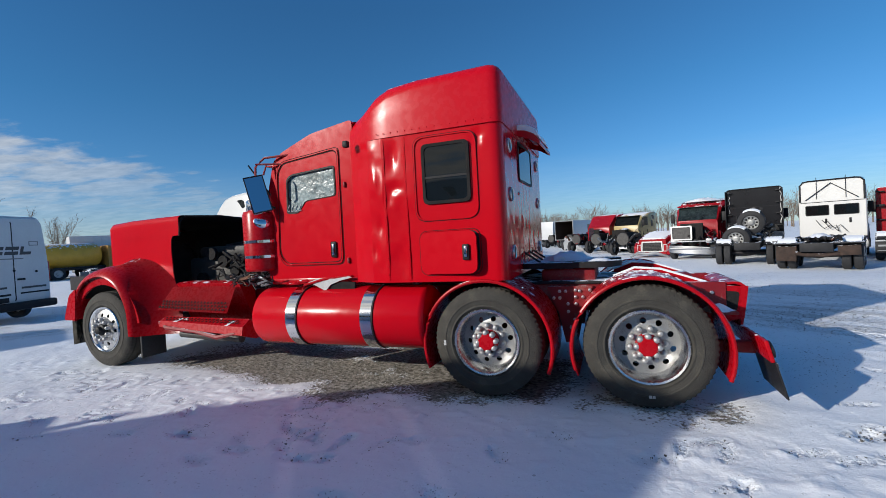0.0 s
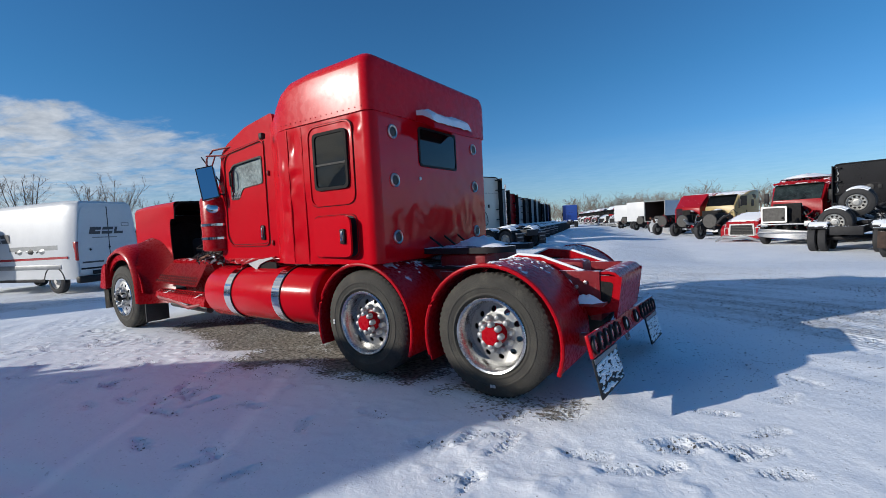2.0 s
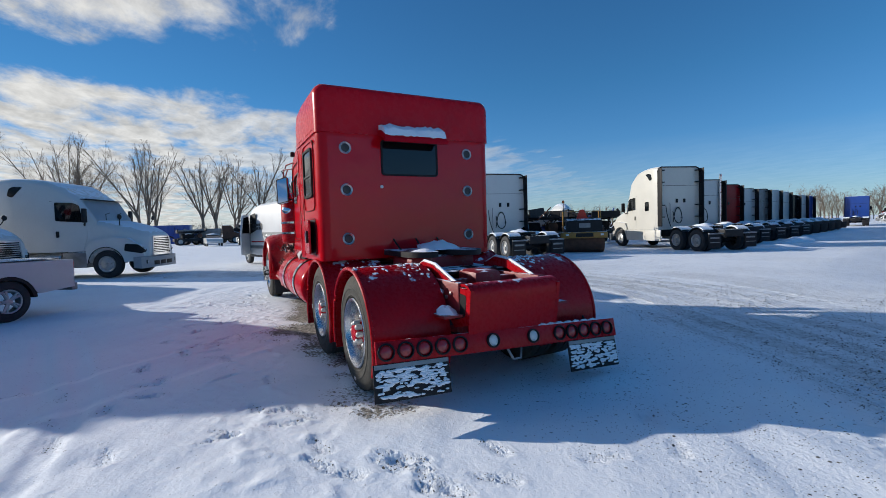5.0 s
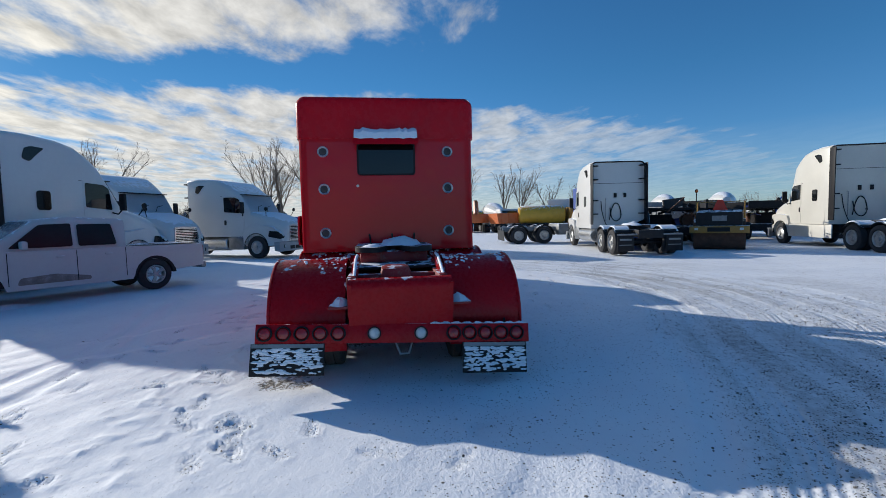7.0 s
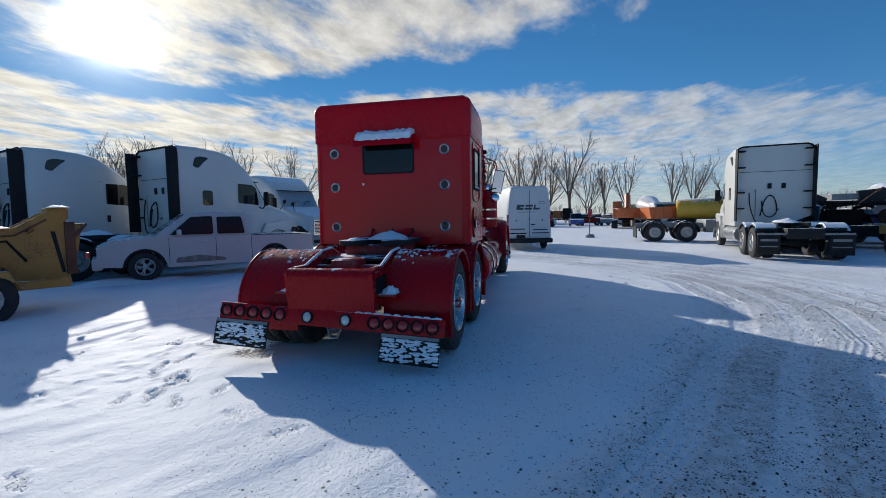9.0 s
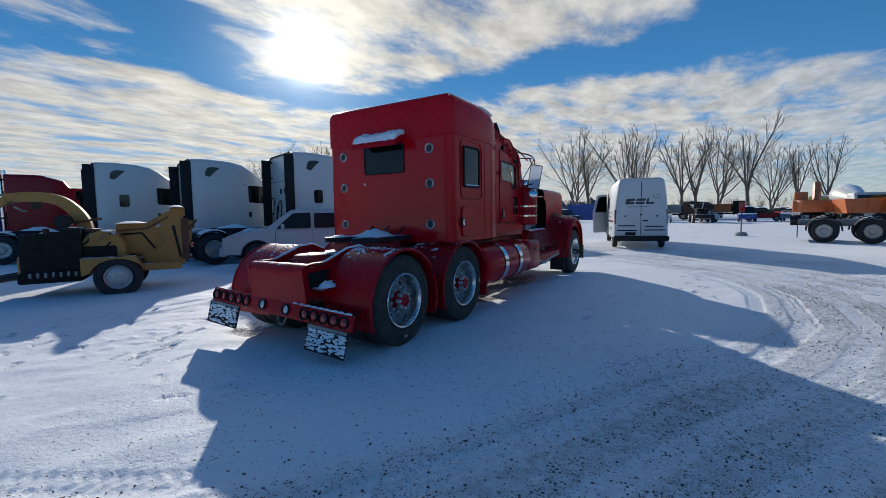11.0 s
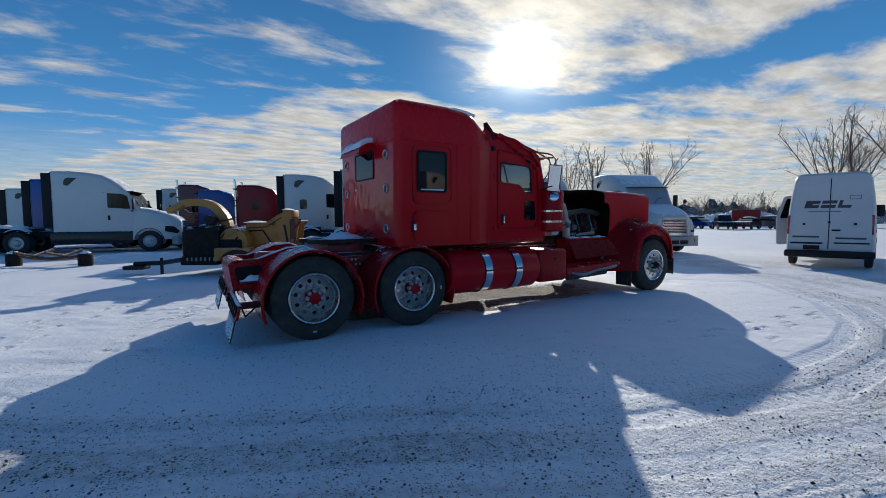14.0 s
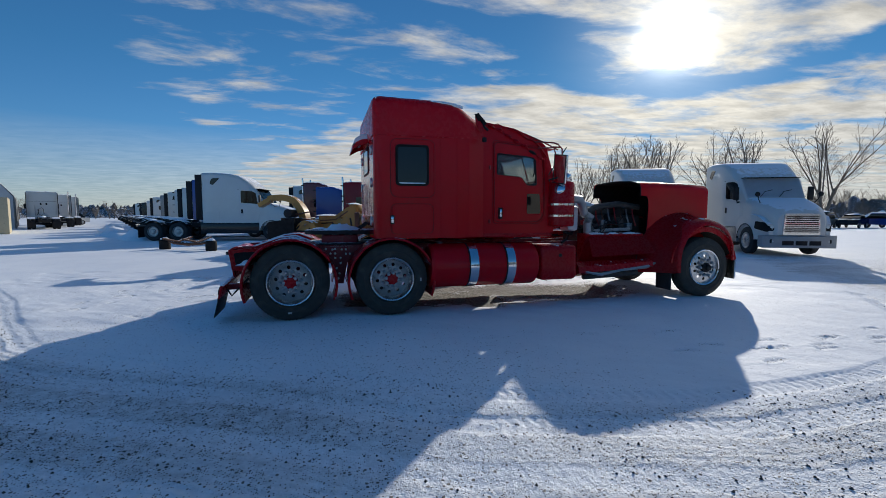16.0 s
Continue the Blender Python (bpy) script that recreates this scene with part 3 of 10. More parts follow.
    for k in range(10):
        footprint(rng.uniform(1.6, 4.2), rng.uniform(-3.2, 0.6), rng.uniform(0, 6.28), rng.uniform(0.010, 0.020))
    for k in range(60):
        footprint(rng.uniform(-7.4, -2.2), rng.uniform(-2.6, -1.35), rng.uniform(0, 6.28), rng.uniform(0.012, 0.024))
    # kicked-up clods of snow beside the truck
    band = np.exp(-((Y + 1.95 + 0.06 * X) / 0.6) ** 2) * (X > -9) * (X < 2.2) * near
    Z += band * (0.065 * np.clip(smooth_noise(X, Y, 0.11, 51) - 0.22, 0, 1) + 0.05 * np.clip(smooth_noise(X, Y, 0.06, 52) - 0.25, 0, 1))
    # loose stones lying on the packed lane
    rs = np.random.RandomState(21)
    px, py = rs.uniform(-9.8, 6.0, 95000), rs.uniform(-5.4, 8.0, 95000)
    ii = np.clip(np.searchsorted(xs, px), 0, len(xs) - 1)
    jj = np.clip(np.searchsorted(ys, py), 0, len(ys) - 1)
    keep = rs.rand(len(px)) < 0.8 * np.clip(gravel[ii, jj] * (0.55 + 2.4 * smooth_noise(px, py, 0.45, 31)), 0, 1) * (side[ii, jj] < 0)
    px, py, pz = px[keep], py[keep], Z[ii, jj][keep]
    sz = 0.0035 + 0.009 * rs.rand(len(px)) ** 3
    octa = np.array([(1, 0, 0), (0, 1, 0), (-1, 0, 0), (0, -1, 0), (0, 0, 0.9), (0, 0, -0.9)])
    co = octa[None] * sz[:, None, None] * rs.uniform(0.6, 1.3, (len(px), 6, 1))
    a = rs.uniform(0, 6.28, len(px))
    c, s = np.cos(a)[:, None], np.sin(a)[:, None]
    co = np.stack((co[..., 0] * c - co[..., 1] * s + px[:, None], co[..., 0] * s + co[..., 1] * c + py[:, None], co[..., 2] + (pz + sz * 0.3)[:, None]), -1)
    tri = np.array([(0, 1, 4), (1, 2, 4), (2, 3, 4), (3, 0, 4), (1, 0, 5), (2, 1, 5), (3, 2, 5), (0, 3, 5)])
    faces = (tri[None] + 6 * np.arange(len(px))[:, None, None]).reshape(-1, 3)
    gm = bpy.data.meshes.new("stones")
    gm.from_pydata(co.reshape(-1, 3).tolist(), [], faces.tolist())
    gm.materials.append(material("dark_gravel_stone", (0.07, 0.064, 0.056), 0.8, var=0.4, scale=40.0, isl=0.6))
    tagged(new("gravel", gm), "loose dark gravel stones scattered over the packed snow", "gravel", kind="stuff")
    nx, ny = X.shape
    co = np.stack((X, Y, Z), -1).reshape(-1, 3)
    idx = np.arange(nx * ny).reshape(nx, ny)
    quads = np.stack((idx[:-1, :-1], idx[1:, :-1], idx[1:, 1:], idx[:-1, 1:]), -1).reshape(-1, 4)
    me = bpy.data.meshes.new("ground")
    me.vertices.add(len(co))
    me.vertices.foreach_set("co", co.ravel())
    me.loops.add(quads.size)
    me.loops.foreach_set("vertex_index", quads.ravel().astype(np.int32))
    me.polygons.add(len(quads))
    me.polygons.foreach_set("loop_start", np.arange(0, quads.size, 4, dtype=np.int32))
    me.polygons.foreach_set("use_smooth", np.ones(len(quads), dtype=bool))
    me.update(calc_edges=True)
    for name, values in (("gravel", gravel), ("bare", bare), ("pack", pack), ("tread", tread), ("across", np.where(outside, d, 0.0)), ("along", along)):
        me.attributes.new(name, "FLOAT", "POINT").data.foreach_set("value", values.ravel().astype(np.float32))

    m = bpy.data.materials.new("snow_over_gravel")
    m.use_nodes = True
    nt = m.node_tree
    N, L = nt.nodes.new, nt.links.new
    bs = nt.nodes["Principled BSDF"]
    tc = N("ShaderNodeTexCoord")

    def mapped(v, a, b, c=0.0, d=1.0):
        n = N("ShaderNodeMapRange")
        for k, x in zip(("From Min", "From Max", "To Min", "To Max"), (a, b, c, d)):
            n.inputs[k].default_value = x
        L(v, n.inputs["Value"])
        return n.outputs[0]

    def op(kind, a, b):
        n = N("ShaderNodeMath")
        n.operation = kind
        for k, v in ((0, a), (1, b)):
            if isinstance(v, (int, float)):
                n.inputs[k].default_value = v
            else:
                L(v, n.inputs[k])
        return n.outputs[0]

    def nz(s, det=5):
        n = N("ShaderNodeTexNoise")
        n.inputs["Scale"].default_value, n.inputs["Detail"].default_value = s, det
        L(tc.outputs["Object"], n.inputs["Vector"])
        return n.outputs[0]

    def attr(name):
        n = N("ShaderNodeAttribute")
        n.attribute_name = name
        return n.outputs["Fac"]

    def mixed(f, a, b):
        n = N("ShaderNodeMix")
        n.data_type = "RGBA"
        for k, v in ((0, f), (6, a), (7, b)):
            if isinstance(v, tuple):
                n.inputs[k].default_value = (*v, 1)
            else:
                L(v, n.inputs[k])
        return n.outputs[2]

    vor = N("ShaderNodeTexVoronoi")
    vor.inputs["Scale"].default_value = 34.0
    L(tc.outputs["Object"], vor.inputs["Vector"])
    pick = N("ShaderNodeSeparateColor")
    L(vor.outputs["Color"], pick.inputs[0])
    size = mapped(pick.outputs[1], 0, 1, 0.12, 0.42)
    chosen = mapped(op("SUBTRACT", op("MULTIPLY", attr("gravel"), mapped(nz(5), 0.35, 0.65, 0.12, 0.62)), pick.outputs[0]), -0.02, 0.02)
    speck = op("MULTIPLY", chosen, mapped(op("SUBTRACT", size, vor.outputs["Distance"]), -0.03, 0.03))
    vor2 = N("ShaderNodeTexVoronoi")
    vor2.inputs["Scale"].default_value = 75.0
    L(tc.outputs["Object"], vor2.inputs["Vector"])
    pick2 = N("ShaderNodeSeparateColor")
    L(vor2.outputs["Color"], pick2.inputs[0])
    fine = op("MULTIPLY", mapped(op("SUBTRACT", op("MULTIPLY", attr("gravel"), mapped(nz(3.5), 0.34, 0.66, 0.05, 0.75)), pick2.outputs[0]), -0.02, 0.02), mapped(op("SUBTRACT", 0.36, vor2.outputs["Distance"]), -0.04, 0.04))
    speck = op("MAXIMUM", speck, fine)
    snow = mixed(mapped(nz(0.9), 0.3, 0.7), (0.78, 0.81, 0.85), (0.86, 0.88, 0.90))
    line = op("SINE", op("ADD", op("MULTIPLY", attr("across"), 78.0), op("MULTIPLY", nz(1.3, 2), 9.0)), 0.0)
    lug = op("SINE", op("ADD", op("MULTIPLY", attr("along"), 95.0), op("MULTIPLY", attr("across"), 22.0)), 0.0)
    groove = op("MULTIPLY", attr("tread"), op("ADD", op("MULTIPLY", line, 0.7), op("MULTIPLY", lug, 0.22)))
    snow = mixed(attr("pack"), snow, (0.97, 0.97, 0.97))
    packed = mixed(mapped(op("ADD", op("MULTIPLY", attr("gravel"), nz(14)), op("MULTIPLY", groove, -0.05)), 0.18, 0.75), snow, (0.50, 0.50, 0.50))
    stones = mixed(mapped(nz(60, 2), 0.35, 0.65), (0.05, 0.047, 0.042), (0.2, 0.185, 0.16))
    wet = mixed(mapped(nz(22), 0.35, 0.65), (0.10, 0.09, 0.07), (0.42, 0.39, 0.34))
    color = mixed(speck, packed, stones)
    edge = mapped(op("ADD", attr("bare"), mapped(nz(30), 0.3, 0.7, -0.45, 0.45)), 0.36, 0.72)
    color = mixed(edge, color, wet)
    L(color, bs.inputs["Base Color"])
    L(op("ADD", 0.72, op("MULTIPLY", edge, 0.2)), bs.inputs["Roughness"])
    bs.inputs["Specular IOR Level"].default_value = 0.3
    b1, b2 = N("ShaderNodeBump"), N("ShaderNodeBump")
    b1.inputs["Strength"].default_value, b1.inputs["Distance"].default_value = 0.12, 0.05
    L(nz(7, 8), b1.inputs["Height"])
    b2.inputs["Strength"].default_value, b2.inputs["Distance"].default_value = 0.42, 0.016
    lift = op("ADD", op("ADD", 0.42, op("MULTIPLY", edge, 2.0)), op("MULTIPLY", attr("gravel"), 3.0))
    L(op("ADD", op("MULTIPLY", op("ADD", nz(28, 6), op("MULTIPLY", nz(90, 3), 0.6)), lift), op("ADD", op("MULTIPLY", speck, 1.2), op("MULTIPLY", groove, 1.2))), b2.inputs["Height"])
    L(b1.outputs[0], b2.inputs["Normal"])
    L(b2.outputs[0], bs.inputs["Normal"])
    me.materials.append(m)
    tagged(new("ground", me), "trodden snow over dark gravel with tyre tracks and boot prints", "ground", kind="structure")


build_ground()

# ---- wheels ----
def tyre_mesh(r=0.53, w=0.28, rim=0.31, mat=None, lugs=66):
    """A tyre round the y axis, its outer face at y = 0, with notched tread shoulders."""
    h = w
    prof = [(rim, 0.03), (rim + 0.012, 0.008), (rim + 0.03, -0.004), (rim + 0.034, -0.009), (rim + 0.044, -0.009), (rim + 0.05, -0.006), (r - 0.13, -0.012), (r - 0.125, -0.016), (r - 0.115, -0.016), (r - 0.11, -0.011), (r - 0.06, -0.002), (r - 0.018, 0.016), (r, 0.035), (r, h * 0.30), (r - 0.014, h * 0.31), (r - 0.014, h * 0.35), (r, h * 0.36), (r, h * 0.64), (r - 0.014, h * 0.65), (r - 0.014, h * 0.69), (r, h * 0.70), (r, h - 0.035), (r - 0.018, h - 0.016), (r - 0.1, h), (rim, h - 0.03)]
    seg = lugs * 2
    bm = lathe(prof, seg, close=True)
    # cut the shoulder into lugs
    bm.verts.ensure_lookup_table()
    n = len(prof)
    for k in range(seg):
        if k % 2:
            for row in (11, 12, n - 4, n - 3):
                v = bm.verts[row * seg + k]
                q = math.hypot(v.co.x, v.co.z)
                f = (q - 0.012) / q
                v.co.x *= f
                v.co.z *= f
    me = finish(bm, 28)
    me.materials.append(mat)
    return me


def rim_meshes(rim=0.31, dish=0.17, convex=False):
    """Barrel, and the disc with its round hand holes, for a wheel whose outer face is at y = 0; inwards is +y."""
    barrel = lathe([(rim + 0.006, 0.004), (rim + 0.012, -0.004), (rim + 0.004, -0.012), (rim - 0.012, -0.006), (rim - 0.022, 0.012), (rim - 0.035, 0.05), (rim - 0.045, dish + 0.02), (rim - 0.02, dish + 0.05), (rim + 0.006, dish + 0.05)], 48, close=True)
    holes = [circle(0.205 * math.cos(t), 0.205 * math.sin(t), 0.026, 12) for t in [2 * math.pi * (k + 0.5) / 10 for k in range(10)]]
    d = 0.03 if convex else dish
    disc = plate(circle(0, 0, rim - 0.03, 48), holes, d, d + 0.012)
    for v in disc.verts:
        q = math.hypot(v.co.x, v.co.z)
        if convex:
            v.co.y -= 0.045 * max(0.0, 1 - (q / 0.27) ** 2)
        else:
            v.co.y -= 0.045 * min(1.0, max(0.0, (0.265 - q) / 0.09))
    return finish(barrel, 40), finish(disc, 40)


RIM_BARREL, RIM_DISC = rim_meshes()
RIM_BARREL_F, RIM_DISC_F = rim_meshes(dish=0.06, convex=True)
NUT = finish(lathe([(0.027, 0.0), (0.027, -0.038), (0.022, -0.052), (0.010, -0.06), (0.004, -0.061)], 10))
TYRE_HERO = tyre_mesh(mat=RUBBER)
TYRE_FAR = finish(lathe([(0.31, 0.03), (0.36, -0.006), (0.47, 0.0), (0.52, 0.03), (0.53, 0.06), (0.53, 0.22), (0.52, 0.25), (0.45, 0.28), (0.31, 0.25)], 28, close=True), 28)
TYRE_FAR.materials.append(RUBBER_DARK)
for me, mt in ((RIM_BARREL, WHEEL_POLISH), (RIM_DISC, RIM_GREY), (RIM_BARREL_F, CHROME), (RIM_DISC_F, ALLOY), (NUT, NUT_GREY)):
    me.materials.append(mt)


def hero_wheel(parent, x, y, front=False, lean=0.0):
    """A detailed wheel whose outer face looks along the sign of y; twin tyres at the back."""
    sgn = 1 if y < 0 else -1
    m = Matrix.Translation((x, y, 0.53)) @ Matrix.Diagonal((1, sgn, 1, 1)) @ pose(0, 0, 0, 0, 37 * (x + y), 0)
    wheel = part("wheel", new_empty_mesh(), None, parent)
    wheel.matrix_basis = m
    part("tyre", TYRE_HERO, None, wheel)
    if not front:
        part("tyre", TYRE_HERO, None, wheel, m=Matrix.Translation((0, 0.34, 0)))
    part("rim", RIM_BARREL_F if front else RIM_BARREL, None, wheel)
    part("rim_disc", RIM_DISC_F if front else RIM_DISC, None, wheel)
    if front:
        part("hub_cap", lathe([(0.085, 0.0), (0.08, -0.05), (0.055, -0.06), (0.05, -0.10), (0.03, -0.112), (0.004, -0.112)], 20), BLACK, wheel, "black oil-filled hub")
        ring, y0 = 0.142, -0.02
    else:
        part("hub_cap", lathe([(0.10, 0.17), (0.095, 0.06), (0.085, 0.045), (0.082, 0.0), (0.07, -0.012), (0.004, -0.016)], 24), RED_DUSTY, wheel, "red-painted drive hub")
        for k in range(8):
            t = 2 * math.pi * k / 8
            part("stud", NUT, None, wheel, m=pose(0.088 * math.cos(t), 0.045, 0.088 * math.sin(t)))
        ring, y0 = 0.142, 0.128
    if not front:
        for k in range(2):
            part("tyre_mark", box((-0.011 + 0.026 * k, -0.018, -0.012), (0.011 + 0.026 * k, -0.013, 0.012)), CHALK, wheel, "small white print on the sidewall", m=pose(0, 0, 0, 0, -37 * (x + y) + (90 if x < -1 else 0), 0) @ pose(0, 0, -0.415))
    for k in range(10):
        t = 2 * math.pi * k / 10
        part("lug_nut", NUT, None, wheel, m=pose(ring * math.cos(t), y0, ring * math.sin(t)))
    return wheel


def new_empty_mesh():
    """The axle stub behind a wheel."""
    bm = lathe([(0.07, 0.12), (0.07, 0.5), (0.05, 0.52)], 12)
    me = finish(bm)
    me.materials.append(BLACK)
    return me


# ---- the red tractor ----
def red_tractor():
    T = thing("semi_truck", "damaged bright red long-nose semi tractor with a tall sleeper on snow", "truck")
    c = -0.03  # the body sits a little off the chassis centre
    # sleeper: lower body
    lower = [(-1.165, 1.045), (-1.172, 1.085), (-1.190, 1.118), (-1.222, 1.142), (-1.265, 1.15), (-2.42, 1.15), (-2.60, 1.12), (-2.74, 1.06), (-2.87, 1.0)]
    lx = sorted({round(x, 3) for x, _ in lower} | {round(-1.29 - 0.03 * k, 3) for k in range(53)}, reverse=True)
    zs = np.linspace(1.12, 2.61, 46)
    rings = []
    for x in lx:
        w = float(np.interp(-x, [-q[0] for q in lower], [q[1] for q in lower]))
        # buckled skin towards the cab
        rough = min(1.0, max(0.15, (-1.95 - x) / 0.4)) if x > -2.8 else 0.3
        if x > -1.22:
            rough = 0.0
        X1, Z1 = np.full(zs.shape, x), zs
        wave = rough * (0.026 * smooth_noise(X1, Z1 * 0.5, 0.17, 41) + 0.009 * smooth_noise(X1, Z1, 0.08, 42))
        # deep dents: (along, height, width, tall, depth)
        for dx, dz, wx, wz, dd in ((-2.31, 2.08, 0.07, 0.05, -0.022), (-2.36, 1.98, 0.05, 0.09, -0.018), (-2.47, 1.72, 0.05, 0.10, -0.020), (-2.30, 2.42, 0.05, 0.12, -0.020), (-2.52, 2.16, 0.035, 0.10, 0.016), (-2.55, 1.45, 0.04, 0.12, -0.018), (-2.25, 1.35, 0.10, 0.14, -0.012), (-1.40, 2.50, 0.06, 0.07, -0.014), (-1.33, 2.42, 0.03, 0.05, 0.010)):
            wave = wave + dd * np.exp(-((X1 - dx) / wx) ** 2 - ((Z1 - dz) / wz) ** 2)
        wave = wave * np.clip((2.61 - zs) / 0.1, 0, 1) * np.clip((zs - 1.12) / 0.1, 0, 1)
        wave2 = 0.3 * rough * (0.020 * smooth_noise(X1 + 9, Z1 * 0.55, 0.3, 43))
        rings.append((x, [(-w - d + c, z) for z, d in zip(zs, wave)] + [(w + d + c, z) for z, d in zip(zs[::-1], wave2[::-1])]))
    bm = loft(rings)
    sleeper = part("sleeper_body", bm, RED, T)
    cap = [(-1.152, 1.065, 3.07, 0.10), (-1.160, 1.11, 3.10, 0.10), (-1.182, 1.142, 3.125, 0.11), (-1.215, 1.162, 3.14, 0.11), (-1.27, 1.168, 3.15, 0.11), (-2.0, 1.168, 3.135, 0.11), (-2.32, 1.165, 3.11, 0.13), (-2.48, 1.15, 3.06, 0.16), (-2.60, 1.12, 3.0, 0.2), (-2.71, 1.07, 2.94, 0.2), (-2.80, 1.03, 2.91, 0.2), (-2.87, 1.0, 2.89, 0.2)]
    rings = []
    for x, w, z, r in cap:
        ring = [(y, q + (0.05 * (1 - (y / w) ** 2) if q > z - 0.02 else 0)) for y, q in section(w, 2.60, z, r, 5)]
        rings.append((x, [(y + c, q) for y, q in ring]))
    part("roof_cap", loft(rings), RED_ROOF, T, "raised red fibreglass roof cap dusted with snow")
    for sy in (-1, 1):
        y = 1.15 * sy + c
        # riveted seams
        for x in (-2.16, -2.40):
            part("seam", box((x - 0.012, min(y - 0.003 * sy, y + 0.005 * sy), 1.14), (x + 0.012, max(y - 0.003 * sy, y + 0.005 * sy), 2.58)), RED, sleeper)
        rivet = finish(lathe([(0.007, 0.0), (0.006, 0.004), (0.002, 0.006)], 6))
        rivet.materials.append(RED)
        for k in range(16):
            part("rivet", rivet, None, sleeper, m=Matrix.Translation((-1.25 - 0.08 * k, 1.168 * sy + c, 2.64)) @ Matrix.Diagonal((1, sy, 1, 1)))
            if sy < 0:
                part("rivet", rivet, None, sleeper, m=Matrix.Translation((-2.16, y - 0.005, 1.2 + 0.085 * k)) @ Matrix.Diagonal((1, sy, 1, 1)))
                part("rivet", rivet, None, sleeper, m=Matrix.Translation((-2.40, y - 0.005, 1.2 + 0.085 * k)) @ Matrix.Diagonal((1, sy, 1, 1)))
        # window with its moulded surround
        x0, x1, zb, zt = (-1.965, -1.475, 1.885, 2.475)
        mould = rounded([(x0 - 0.09, zb - 0.16), (x1 + 0.07, zb - 0.16), (x1 + 0.07, zt + 0.08), (x0 - 0.09, zt + 0.08)], 0.12, 6)
        a, b = (y - 0.002 * sy, y + 0.012 * sy)
        part("window_surround", ring_plate(mould, 0.012, a, b), RED, sleeper)
        part("surround_gap", ring_plate([((u + 1.73) * 1.022 - 1.73, (v - 2.14) * 1.018 + 2.14) for u, v in mould], 0.006, a, y + 0.004 * sy), SOOT, sleeper)
        win = part("side_window", ring_plate(rounded([(x0, zb), (x1, zb), (x1, zt), (x0, zt)], 0.06, 5), 0.03, a, y + 0.024 * sy), SOOT, sleeper, "dark tinted sliding window in a black rubber frame")
        part("pane", plate(rounded([(x0 + 0.028, zb + 0.028), (x1 - 0.028, zb + 0.028), (x1 - 0.028, zt - 0.028), (x0 + 0.028, zt - 0.028)], 0.05, 4), [], a, y + 0.013 * sy), TINT, win)
        if sy < 0:
            part("window_bar", box((x0 + 0.03, y - 0.022, 2.135), (x1 - 0.03, y - 0.012, 2.155)), BLACK, win)
        else:
            part("snow_ledge", box((x0 + 0.05, y + 0.014, zb + 0.03), (x1 - 0.05, y + 0.024, zb + 0.048), 0.004), SNOW, win)
        # luggage door; on the driver's side it stands ajar
        door = rounded([(-2.02, 1.2), (-1.42, 1.2), (-1.42, 1.61), (-2.02, 1.61)], 0.09, 6)
        if sy < 0:
            # flat black plate paints the shade behind the open luggage door
            part("door_recess_shade", plate([(u, v) for u, v in door], [], y - 0.004, y + 0.004), BLACK, sleeper)
            ld = part("luggage_door", plate([(u + 2.02, v) for u, v in door], [], -0.022, 0.0), RED, sleeper, "luggage door standing slightly open", m=Matrix.Translation((-2.02, y - 0.004, 0)) @ pose(0, 0, 0, 0, 0, -6))
            part("door_latch", box((0.46, -0.05, 1.33), (0.53, -0.022, 1.48), 0.012), BLACK, ld, "black latch with a chrome paddle")
            part("latch_paddle", box((0.485, -0.06, 1.36), (0.515, -0.05, 1.46), 0.004), CHROME, ld)
        else:
            ld = part("luggage_door", plate(door, [], y, y + 0.02), RED, sleeper)
            part("door_latch", box((-1.45, y + 0.02, 1.33), (-1.39, y + 0.04, 1.46), 0.01), BLACK, ld)
            part("latch_paddle", box((-1.44, y + 0.04, 1.35), (-1.40, y + 0.05, 1.44), 0.004), CHROME, ld)
        part("locker_bead", ring_plate([((u + 1.72) * 1.045 - 1.72, (v - 1.405) * 1.06 + 1.405) for u, v in door], 0.007, y - 0.002 * sy, y + 0.007 * sy), RED, sleeper)
        part("locker_gap", ring_plate([((u + 1.72) * 1.066 - 1.72, (v - 1.405) * 1.088 + 1.405) for u, v in door], 0.005, y - 0.002 * sy, y + 0.003 * sy), SOOT, sleeper)
        part("marker_lamp", box((-2.86, y - 0.03, 2.56), (-2.80, y + 0.03, 2.63), 0.012), BLACK, sleeper)
    # rear wall: six port lamps, window under a small awning
    xr = -1.163
    part("rear_skin", plate(rounded([(-1.068, 1.16), (1.008, 1.16), (1.008, 2.56), (-1.068, 2.56)], 0.03), [], xr - 0.004, xr - 0.0005, "yz"), RED_WAVY, sleeper, "dented glossy red rear skin")
    for yy in (-0.865, 0.77):
        for z in (1.37, 1.945, 2.43):
            ringm = lathe([(0.072, -0.004), (0.072, 0.012), (0.062, 0.02), (0.05, 0.014), (0.05, -0.004)], 24, "x", close=True)
            pl = part("port_lamp", ringm, ALLOY, sleeper, "round lamp in a chrome bezel", m=pose(xr, yy, z))
            part("lens", lathe([(0.05, 0.004), (0.04, 0.01), (0.02, 0.013), (0.002, 0.014)], 18, "x"), CAST, pl)
    rw = rounded([(-0.43, 2.12), (0.335, 2.12), (0.335, 2.55), (-0.43, 2.55)], 0.05, 5)
    wn = part("rear_window", ring_plate(rw, 0.022, xr - 0.002, xr + 0.012, "yz"), BLACK, sleeper, "tinted rear window in a black seal")
    part("pane", plate([(u * 0.96 - 0.002, 2.335 + (v - 2.335) * 0.92) for u, v in rw], [], xr - 0.001, xr + 0.006, "yz"), TINT, wn)
